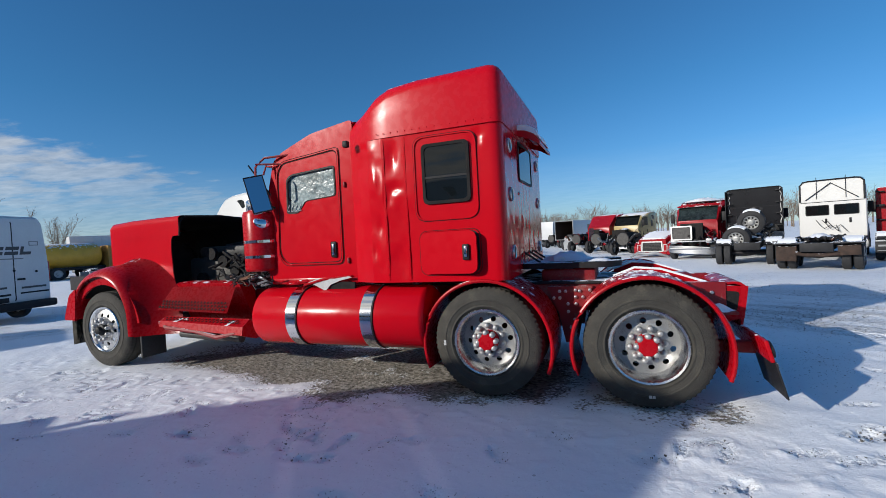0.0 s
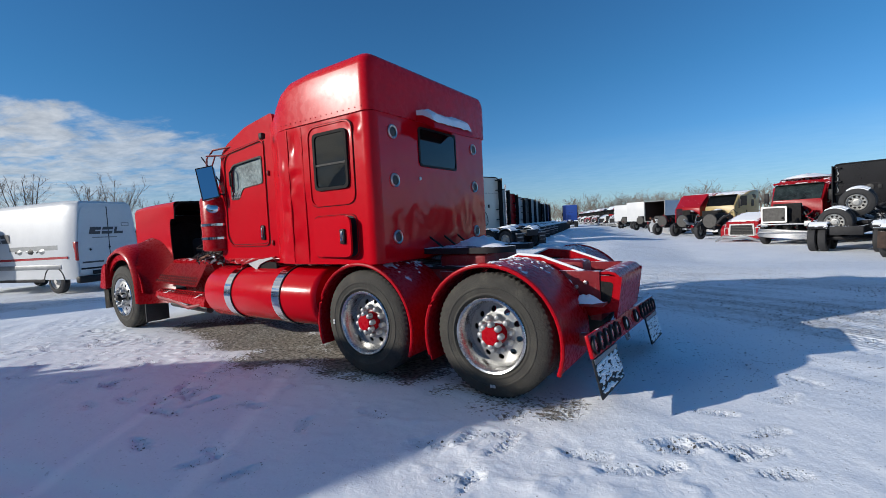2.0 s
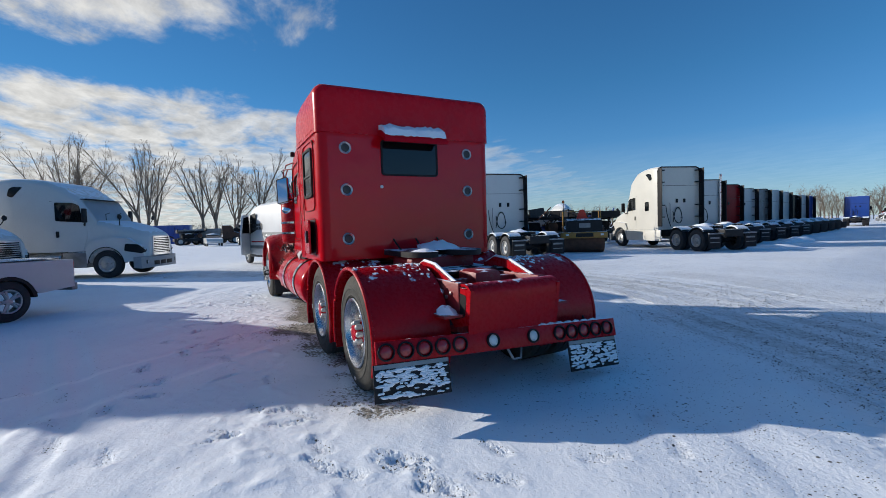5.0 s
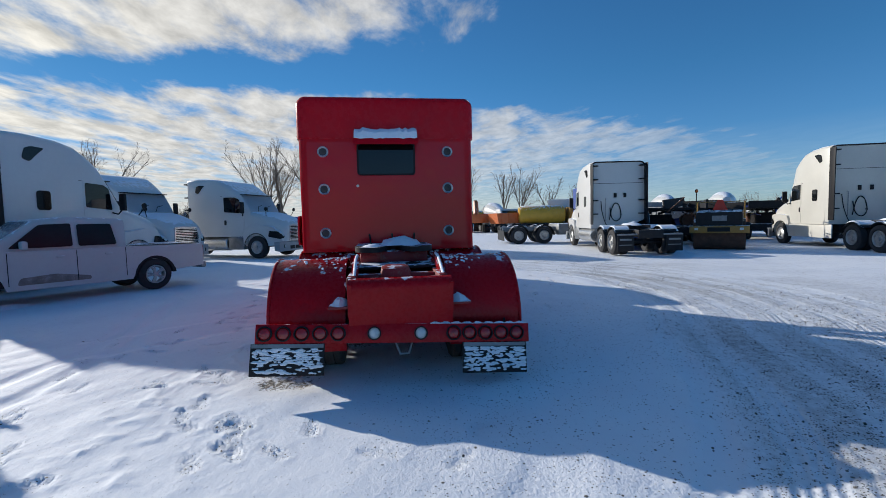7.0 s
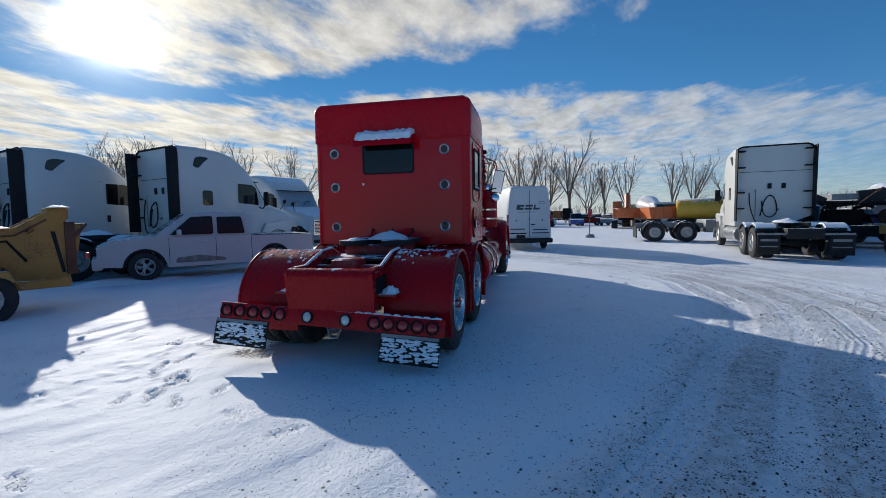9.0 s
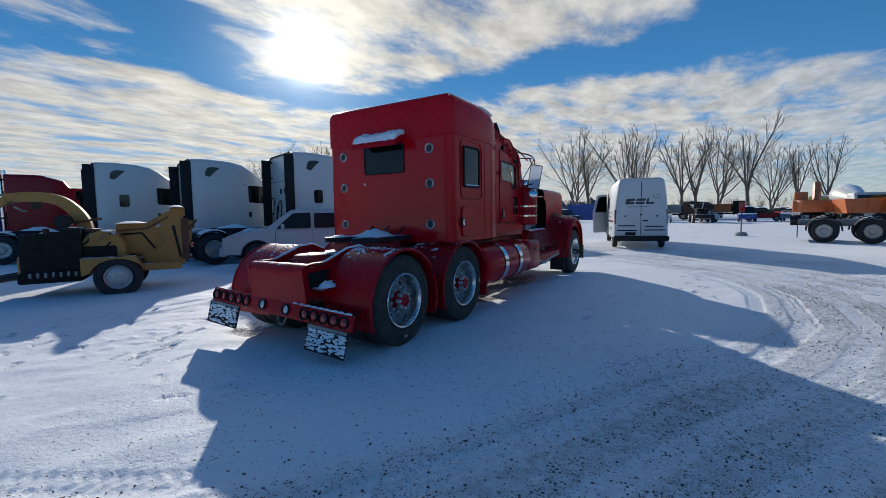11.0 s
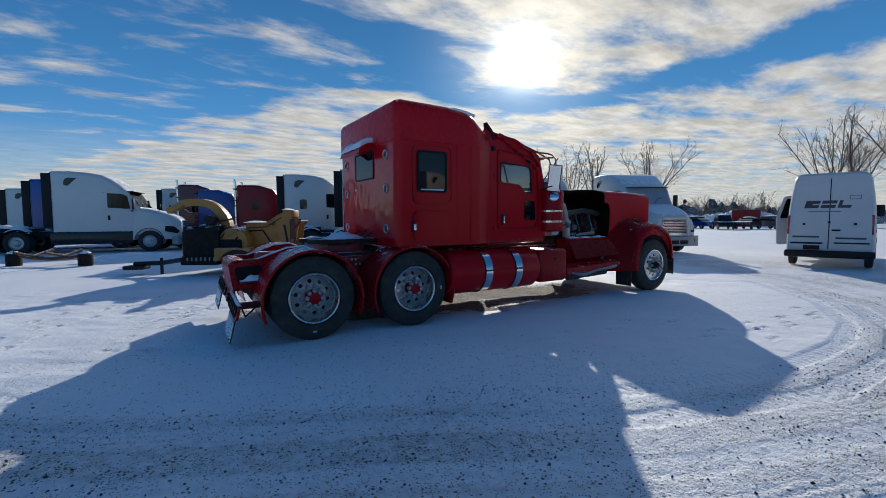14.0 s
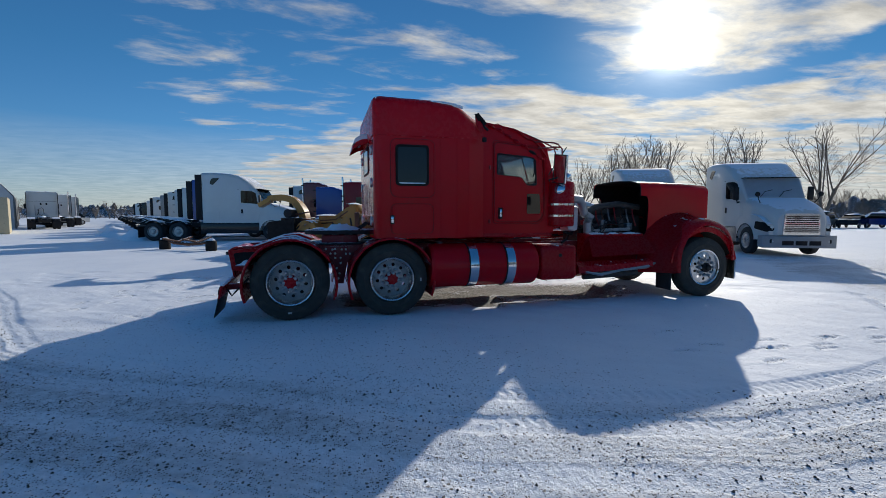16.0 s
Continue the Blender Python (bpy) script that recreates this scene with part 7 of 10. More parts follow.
tractor("white sleeper tractor with a snow-covered hood and windscreen", place((4.85, 0), (-13.95, -7.8), 66), WHITE, 1.8, 3.7, skirt=False, glass=FROSTED, extender=False)
# the shaded row behind the pickup
step = Vector((1.67, -3.6))
v0 = Vector((-7.3, -8.45))
tractor("white sleeper tractor with black side extenders behind the pickup", place((0.72, -1.2), v0, 162), WHITE, 1.8, 3.82, group="shaded row of tractors")
tractor("white sleeper tractor behind the yellow wood chipper", place((0.72, -1.2), v0 + step, 162), WHITE, 1.8, 3.7, group="shaded row of tractors", window=False)
tractor("white sleeper tractor with a small side window in the shaded row", place((0.72, -1.2), v0 + step * 2, 162), WHITE, 1.8, 3.7, group="shaded row of tractors")
tractor("dull red sleeper tractor with a tall exhaust stack", place((0.72, -1.2), v0 + step * 3, 162), CRIMSON, 1.8, 3.35, group="shaded row of tractors", nose="long", stack=True, extender=False)
tractor("dark blue sleeper tractor in the shaded row", place((0.72, -1.2), v0 + step * 4, 162), BLUE, 1.8, 3.25, group="shaded row of tractors", nose="long", extender=False, window=False)
tractor("maroon long-nose tractor with chrome stacks", place((0.72, -1.2), v0 + step * 5 + Vector((-0.8, 0.2)), 165), MAROON, 1.7, 3.75, group="shaded row of tractors", nose="long", stack=True, extender=False)
tractor("white sleeper tractor at the end of the shaded row", place((0.72, -1.2), v0 + step * 6 + Vector((-1.5, 0)), 165), WHITE, 1.8, 3.7, group="shaded row of tractors")
# the long row by the lane
for k, (x, y, paint, zt, lab, low) in enumerate((
        (6.3, -19.5, WHITE, 3.72, "white sleeper tractor with a black lower half at the lane", BLACKP), (7.75, -23.3, BLUE, 3.6, "blue sleeper tractor beside a white one", None),
        (10.4, -30.9, WHITE, 3.5, WL, None), (12.1, -35.0, WHITE, 3.5, WL, None), (14.0, -39.6, WHITE, 3.5, WL, None), (17.0, -47.2, STEEL, 3.5, "grey sleeper tractor in the lane row", None),
        (20.6, -56.0, WHITE, 3.55, WL, None), (25.0, -67.0, WHITE, 3.4, WL, None), (30.0, -79.5, BLACKP, 3.4, "black sleeper tractor in the lane row", None), (36.5, -95.0, WHITE, 3.5, WL, None))):
    tractor(lab, place((-0.34, -1.19), (x, y), 168), paint, 1.9, zt, group="lane row of tractors", window=(k > 3), lower=low, extender=(k not in (3, 5, 7)))
# across the lane
for k, (x, y) in enumerate(((26.5, -43), (28.6, -50), (31.5, -58))):
    tractor("white sleeper tractor with its back to the lane", place((-2.68, 1.15), (x, y), -62), WHITE, 1.8, 3.7, group="far lane tractors", stack=(k > 0))
# wrecks on the far side of the road
wr = "wrecked trucks along the road"
day_cab = tractor("white day-cab tractor seen from behind with two rear windows", place((-6.4, 1.2), (5.25, 14.5), 66, DIP), WHITE, 0.3, 3.3, day=True, skirt=False, group=wr, flaps=False, axles=(-4.3, -5.6))
gutted = tractor("black gutted sleeper tractor with its rear panel torn", place((-0.34, 1.19), (5.25, 21.9), 73, DIP), BLACKP, 1.7, 3.6, group=wr, extender=True, flaps=False, hood=False, axles=(-3.1, -4.4))
smashed = tractor("red tractor with a smashed windscreen and bent bumper", place((4.2, 0), (3.5, 21.7), 248, DIP), CRIMSON, 1.2, 3.3, group=wr, skirt=False, extender=False, hood=False, glass=SMASHED, day=False, window=False)
OLD_RUST = material("old_dark_rust", (0.035, 0.02, 0.014), 0.85, var=0.7, scale=7.0, bump=0.5, bscale=30.0, snow=0.35)
# rusty brackets, loose hoses and scrap on the wrecks
rw = random.Random(52)
for s in (-1, 1):
    part("flap_bracket", box((-6.33, s * 0.88 - 0.30, 0.3 if s > 0 else 0.5), (-6.27, s * 0.88 + 0.30, 0.84), 0.02), OLD_RUST, day_cab, "rusty plate at the frame's end", m=pose(0, 0, 0, 2 * s, 0, 0))
    part("quarter_guard", box((-6.4, s * 0.85 - 0.4, 0.93), (-5.1, s * 0.85 + 0.4, 0.985), 0.02), BLACK_SNOWY, day_cab)
part("cross_member", tube([(-6.3, -0.6, 0.60), (-6.33, -0.2, 0.54), (-6.3, 0.3, 0.56), (-6.3, 0.6, 0.62)], 0.07, 7), OLD_RUST, day_cab)
for k in range(16):
    x0, y0 = rw.uniform(-6.3, -3.6), rw.uniform(-0.7, 0.7)
    pts = [(x0 + 0.14 * j + rw.uniform(-0.08, 0.08), y0 + rw.uniform(-0.1, 0.1), 1.02 + rw.uniform(0.0, 0.16)) for j in range(4)]
    part("scrap_bar", tube(pts, rw.choice((0.02, 0.03, 0.045)), 6), rw.choice((RUST, SOOT, CAST, BLACK_SNOWY)), day_cab)
for k in range(44):
    x0, y0, z0 = rw.uniform(-3.6, -0.25), rw.uniform(-1.05, 0.7), rw.uniform(1.0, 1.75)
    z0 = min(z0, 1.15 + 0.3 * (x0 + 3.6))
    pts = [(x0 + rw.uniform(-0.18, 0.18), y0 + 0.13 * j + rw.uniform(-0.1, 0.1), z0 + rw.uniform(-0.16, 0.16)) for j in range(4)]
    part("torn_hose", tube(pts, rw.choice((0.015, 0.03, 0.055)), 6), rw.choice((SOOT, BLACK, CAST, STEEL, BLACK_SNOWY)), gutted)
for k in range(9):
    x0, y0, z0 = rw.uniform(-2.6, -0.3), rw.uniform(-1.0, 0.6), rw.uniform(1.0, 1.5)
    part("torn_panel", box((-0.25, -0.02, -0.16), (0.25, 0.01, 0.16), 0.008), rw.choice((BLACK_SNOWY, CAST, SOOT, ALLOY_DULL)), gutted, m=pose(x0, y0, z0, rw.uniform(-50, 50), rw.uniform(-40, 40), rw.uniform(0, 180)))
for a, b in (((-0.03, -1.12), (3.5, 1.7)), ((-0.03, 1.05), (3.45, 2.3))):
    pts = [(-0.05 + rw.uniform(-0.02, 0.02), a[1] + rw.uniform(-0.05, 0.05), b[0] + (b[1] - b[0]) * j / 11) for j in range(12)]
    part("torn_edge", tube(pts, 0.022, 5), ALLOY_DULL, gutted, "bright torn edge of the sheet metal")
part("vent_cap", lathe([(0.14, 0.0), (0.14, -0.03), (0.11, -0.045), (0.01, -0.05)], 16, "x"), CAST, gutted, m=pose(0.0, 0.0, 2.45))
part("grille_shell", ring_plate(rounded([(-0.95, 1.05), (0.1, 1.05), (0.1, 1.82), (-0.95, 1.82)], 0.06), 0.07, 4.02, 4.1, "yz"), ALLOY, smashed, "bent bright grille surround")
part("grille_mesh", box((4.03, -0.9, 1.1), (4.06, 0.05, 1.78)), CAST, smashed)
part("firewall", box((2.5, -0.98, 1.25), (2.62, 0.98, 2.02), 0.03), CRIMSON, smashed)
part("roof_snow", lump(0.95, 0.0, 3.17, 1.15, 1.02, 0.2, 611, None, 18), SNOW, smashed)
part("visor_rail", tube([(2.2, -1.05, 2.92), (2.34, -0.6, 2.96), (2.36, 0.0, 2.97), (2.34, 0.6, 2.96), (2.2, 1.05, 2.92)], 0.05, 6), CRIMSON, smashed)
part("bent_door_skin", box((1.7, 1.12, 1.0), (2.5, 1.2, 1.35), 0.02), CRIMSON, smashed, m=pose(0, 0.05, 0.0, 6, 0, 0))
for k in range(14):
    x0, y0 = 2.7 + 0.1 * k, rw.uniform(-0.6, 1.1)
    pts = [(x0 + rw.uniform(-0.15, 0.15), y0 + rw.uniform(-0.2, 0.2), 0.85 + 0.22 * j + rw.uniform(-0.1, 0.1)) for j in range(4)]
    part("torn_pipe", tube(pts, rw.choice((0.02, 0.035, 0.06)), 6), rw.choice((SOOT, CAST, CRIMSON, STEEL, BLACK)), smashed)
for z in (0.62, 0.98):
    part("bull_bar", tube([(4.12, -1.1, z - 0.06), (4.3, -0.95, z), (4.36, 0.0, z), (4.3, 0.95, z), (4.12, 1.1, z - 0.06)], 0.035, 8), ALLOY, smashed, "bent bright bull bar")
tractor("blue sleeper tractor with its back to the yard", place((-2.68, 0), (-21.4, 69.0), 108), BLUE, 1.8, 3.8, group="road-side row of tractors")
tractor("red sleeper tractor behind the white day cab", place((-0.3, 1.19), (10.7, 20.3), 66, DIP), CRIMSON, 1.6, 3.1, group=wr, extender=False)
tractor("tan-roofed wrecked tractor missing its grille", place((4.0, 0), (0.1, 32.4), 242, DIP), TANROOF, 1.4, 3.15, group=wr, skirt=False, hood=False, extender=False)
tractor("red wrecked sleeper tractor pushed nose-out", place((4.0, 0), (-2.0, 37.2), 242, DIP), CRIMSON, 1.4, 3.3, group=wr, skirt=False, hood=False, extender=False)
rp = Vector((-13.5, 65.0))
for k, paint in enumerate((STEEL, CRIMSON, WHITE, BLACKP, MAROON, WHITE, CRIMSON, STEEL, WHITE, MAROON, STEEL, CRIMSON)):
    tractor("derelict tractor standing nose-out along the road", place((4.0, 0), rp, 242, DIP), paint, 1.4, 3.3 + 0.1 * (k % 3), group=wr, skirt=False, hood=(k % 2 == 0), extender=False)
    rp = rp + Vector((-2.0, 5.0))


def loose_hood():
    """A truck's tilted front end lying on the ground: bonnet under snow, grille, lamps, one wing, a bent bumper before it."""
    T = thing("truck_hood", "red truck front end under snow lying beside the road", "truck part", place((0, 0), (1.9, 25.0), 243, DIP), wr)
    part("bonnet", loft([(-1.75, section(0.98, 0.25, 1.55, 0.16)), (-0.9, section(0.93, 0.2, 1.38, 0.16)), (-0.1, section(0.86, 0.15, 1.14, 0.12)), (0.0, section(0.82, 0.18, 1.10, 0.1))]), CRIMSON, T)
    part("bonnet_snow", loft([(-1.72, [(-0.86, 1.5), (-0.6, 1.585), (0.6, 1.585), (0.86, 1.5)]), (-0.9, [(-0.82, 1.34), (-0.6, 1.42), (0.6, 1.42), (0.82, 1.34)]), (-0.08, [(-0.76, 1.1), (-0.55, 1.17), (0.55, 1.17), (0.76, 1.1)])]), SNOW, T)
    gr = part("grille", ring_plate(rounded([(-0.66, 0.32), (0.66, 0.32), (0.62, 0.98), (-0.62, 0.98)], 0.05), 0.07, 0.0, 0.05, "yz"), ALLOY, T, "dull bright grille surround")
    part("grille_back", box((-0.01, -0.6, 0.38), (0.012, 0.6, 0.92)), BLACK, gr)
    for k in range(6):
        part("grille_bar", box((0.012, -0.58, 0.43 + 0.085 * k), (0.03, 0.58, 0.45 + 0.085 * k)), CAST, gr)
    for q in (-1, 1):
        part("lamp_frame", ring_plate([(q * 0.78 - 0.12, 0.36), (q * 0.78 + 0.12, 0.36), (q * 0.78 + 0.12, 0.78), (q * 0.78 - 0.12, 0.78)], 0.03, -0.04, 0.03, "yz"), ALLOY, T)
        part("wing", plate(rounded([(-1.6, 0.1), (-1.5, 0.75), (-1.1, 0.98), (-0.3, 0.95), (0.0, 0.7), (0.0, 0.12)], 0.12), [], q * 0.84, q * 1.12), CRIMSON, T)
        part("turn_lamp", box((-0.55, q * 1.125 - 0.02, 0.55), (-0.15, q * 1.125 + 0.02, 0.78), 0.01), LENS_WHITE, T)
    part("bent_bumper", tube([(0.45, -1.15, 0.05), (0.7, -0.6, 0.30), (0.75, 0.0, 0.26), (0.66, 0.5, 0.30), (0.4, 1.15, 0.05)], [0.05, 0.09, 0.07, 0.09, 0.05], 8), ALLOY_DULL, T, "bent bright bumper lying in the snow")


loose_hood()


def scrap_heap(x, y, heading, seed, n=26):
    """A stripped chassis: rails, wheels, engine and tangled metal."""
    T = thing("stripped_chassis", "stripped truck chassis with tangled scrap beside the road", "truck part", place((0, 0), (x, y), heading, DIP), wr)
    rg = random.Random(seed)
    for q in (-1, 1):
        part("frame_rail", box((-3.0, q * 0.42 - 0.04, 0.62), (1.2, q * 0.42 + 0.04, 0.86), 0.01), BLACK_SNOWY, T)
        far_wheel(T, 0.4, q * 1.05)
        far_wheel(T, -2.2, q * 1.05, True)
    part("engine_block", box((-0.4, -0.35, 0.8), (0.9, 0.35, 1.6), 0.08), SOOT, T)
    part("radiator_core", lathe([(0.1, -0.05), (0.42, -0.05), (0.45, 0.0), (0.42, 0.06), (0.1, 0.06)], 20, "x"), CAST, T, m=pose(1.05, 0.1, 1.15))
    for k in range(n):
        p = Vector((rg.uniform(-2.6, 1.2), rg.uniform(-1.0, 1.0), rg.uniform(0.7, 1.3)))
        q = p + Vector((rg.uniform(-0.8, 0.8), rg.uniform(-0.6, 0.6), rg.uniform(-0.2, 0.6)))
        part("bent_bar", tube([p, p.lerp(q, 0.5) + Vector((0, 0, rg.uniform(-0.15, 0.2))), q], rg.choice((0.02, 0.035, 0.06, 0.09)), 6), rg.choice((SOOT, STEEL, RUST, BLACK_SNOWY, CRIMSON, BLACK)), T)
    for k in range(5):
        part("torn_panel", box((-0.4, -0.012, -0.2), (0.4, 0.012, 0.2), 0.006), rg.choice((WHITE_FLAT, BLACK_SNOWY, CRIMSON, ALLOY_DULL)), T, m=pose(rg.uniform(-2.2, 1.0), rg.uniform(-0.9, 0.9), rg.uniform(0.7, 1.3), rg.uniform(-60, 60), rg.uniform(-40, 40), rg.uniform(0, 180)))


for k, (x, y, h) in enumerate(((0.7, 28.6, 242), (-1.2, 33.0, 242), (-2.9, 36.5, 238), (-4.0, 41.5, 243), (-7.0, 50.5, 243), (-10.0, 57.0, 243))):
    scrap_heap(x, y, h, 400 + k)
# tall red wind fairing and a curved white wing leaning among the scrap
fair = bmesh.new()
loft([(0.0, [(-1.1, 1.0), (-1.1, 2.95), (-0.9, 3.05), (1.1, 3.05), (1.1, 1.0), (1.05, 1.0), (1.05, 2.98), (-1.02, 2.9), (-1.04, 1.0)]), (0.9, [(-1.0, 1.0), (-1.0, 2.0), (-0.85, 2.15), (1.0, 2.15), (1.0, 1.0), (0.95, 1.0), (0.95, 2.08), (-0.9, 2.05), (-0.95, 1.0)])], fair)
solid("wind_fairing", fair, CRIMSON, "bright red roof wind fairing propped on scrap", "truck part", place((0, 0), (-1.0, 34.8), 240, DIP))
wing = bmesh.new()
rows = [[wing.verts.new((0.25 * math.sin(q * 3.0) + 0.1 * f, -1.1 + 2.2 * q, 0.1 + 1.1 * f * (1 - 0.35 * (2 * q - 1) ** 2) + 0.15 * math.sin(q * 5))) for q in [j / 12 for j in range(13)]] for f in [i / 5 for i in range(6)]]
for a, b in zip(rows, rows[1:]):
    for k in range(12):
        wing.faces.new((a[k], a[k + 1], b[k + 1], b[k]))
bmesh.ops.solidify(wing, geom=wing.faces[:], thickness=0.02)
solid("torn_wing", wing, WHITE_FLAT, "torn white bodywork panel standing in the snow", "truck part", place((0, 0), (-3.9, 38.8), 240, DIP), angle=60)


def box_truck(label, m, body, L=6.0, h=3.2, open_end=False):
    T = thing("box_trailer", label, "trailer", m, "trailers and boxes")
    if open_end:
        bm = bmesh.new()
        for lo, hi in (((0, -1.2, 1.0), (L, -1.16, h)), ((0, 1.16, 1.0), (L, 1.2, h)), ((0, -1.2, h), (L, 1.2, h + 0.05)), ((0, -1.2, 0.95), (L, 1.2, 1.0)), ((0, -1.16, 1.0), (0.05, 1.16, h))):
            part("panel", box(lo, hi, 0.005), body, T)
        # dark inner panels put the box's interior shade into their colour
        for lo, hi in (((0.06, -1.155, 1.005), (L - 0.05, -1.14, h - 0.01)), ((0.06, 1.14, 1.005), (L - 0.05, 1.155, h - 0.01)), ((0.055, -1.13, 1.005), (0.07, 1.13, h - 0.01)), ((0.06, -1.13, h - 0.02), (L - 0.05, 1.13, h - 0.005)), ((0.06, -1.13, 1.002), (L - 0.05, 1.13, 1.012))):
            part("shade_lining", box(lo, hi), OLD_RUST, T)
        part("end_frame", ring_plate([(-1.22, 0.95), (1.22, 0.95), (1.22, h + 0.06), (-1.22, h + 0.06)], 0.08, L, L + 0.06, "yz"), STEEL, T)
    else:
        part("box_body", box((0, -1.2, 1.0), (L, 1.2, h), 0.03), body, T)
        for k in range(int(L / 0.6)):
            for s in (-1, 1):
                part("side_post", box((0.3 + 0.6 * k, s * 1.205 - 0.012, 1.02), (0.36 + 0.6 * k, s * 1.205 + 0.012, h - 0.03)), body, T)
    for s in (-1, 1):
        far_wheel(T, 1.0, s * 1.15, True)
        part("chassis_rail", box((0.2, s * 0.4 - 0.05, 0.7), (L, s * 0.4 + 0.05, 0.95)), BLACK, T)
        part("landing_leg", tube([(L - 1.0, s * 0.6, 0.95), (L - 1.0, s * 0.6, 0.06)], 0.06, 8), STEEL, T)
        part("leg_foot", box((L - 1.15, s * 0.6 - 0.12, 0.0), (L - 0.85, s * 0.6 + 0.12, 0.07)), STEEL, T)
    return T


box_truck("open white box body showing its dark inside", place((6, 0), (-5.6, 47.5), 243, DIP), WHITE_FLAT, 6, 3.1, True)
box_truck("plain white box trailer beyond the wrecks", place((6, 0), (6.0, 33.5), 245, DIP), WHITE, 7, 3.1)
box_truck("white box body with a dark lower edge by the road", place((6, 0), (-8.6, 53.5), 243, DIP), WHITE_FLAT, 6, 3.3)
box_truck("short white box body standing among wrecks", place((6, 0), (-11.5, 60.0), 243, DIP), WHITE_FLAT, 6, 3.2)
box_truck("white box trailer in the far yard", pose(-43.5, 18.6, 0, 0, 0, 66), WHITE_FLAT, 6, 3.5)
box_truck("long white trailer across the lane", pose(33, -40, 0, 0, 0, -62), WHITE, 13, 3.9)


def container(label, m, paint, L=6.0, h=2.6):
    """A ribbed steel box."""
    C = thing("shipping_container", label, "container", m, "containers")
    n = int(L / 0.28)
    for s in (-1, 1):
        bm = bmesh.new()
        ring = []
        for k in range(n + 1):
            x, d = L * k / n, (0.035 if k % 2 else 0.0)
            ring.append((bm.verts.new((x, s * (1.22 - d), 0.15)), bm.verts.new((x, s * (1.22 - d), h))))
        for a, b in zip(ring, ring[1:]):
            bm.faces.new((a[0], b[0], b[1], a[1]))
        part("ribbed_wall", bm, paint, C, angle=5)
    part("roof", box((0, -1.22, h), (L, 1.22, h + 0.06), 0.02), paint, C)
    part("floor_frame", box((0, -1.22, 0.0), (L, 1.22, 0.16), 0.02), paint, C)
    for x in (0, L):
        part("end_wall", box((x - 0.03, -1.22, 0.1), (x + 0.03, 1.22, h), 0.01), paint, C)
    return C


TAN = material("tan_container_paint", (0.5, 0.42, 0.27), 0.5, var=0.15, scale=2.0, dirt=0.25, snow=0.5)
container("tan ribbed shipping container beside the lane", pose(22.6, -31, 0, 0, 0, -62), TAN, 6)
container("tan ribbed shipping container further along", pose(24.4, -34.2, 0, 0, 0, -62), TAN, 6)
container("blue ribbed container in the back lot", pose(-84, -12, 0, 0, 0, 80), BLUE, 7, 3.0)
container("blue ribbed container among the junk", pose(-76, -19, 0, 0, 0, 70), BLUE, 6, 2.6)


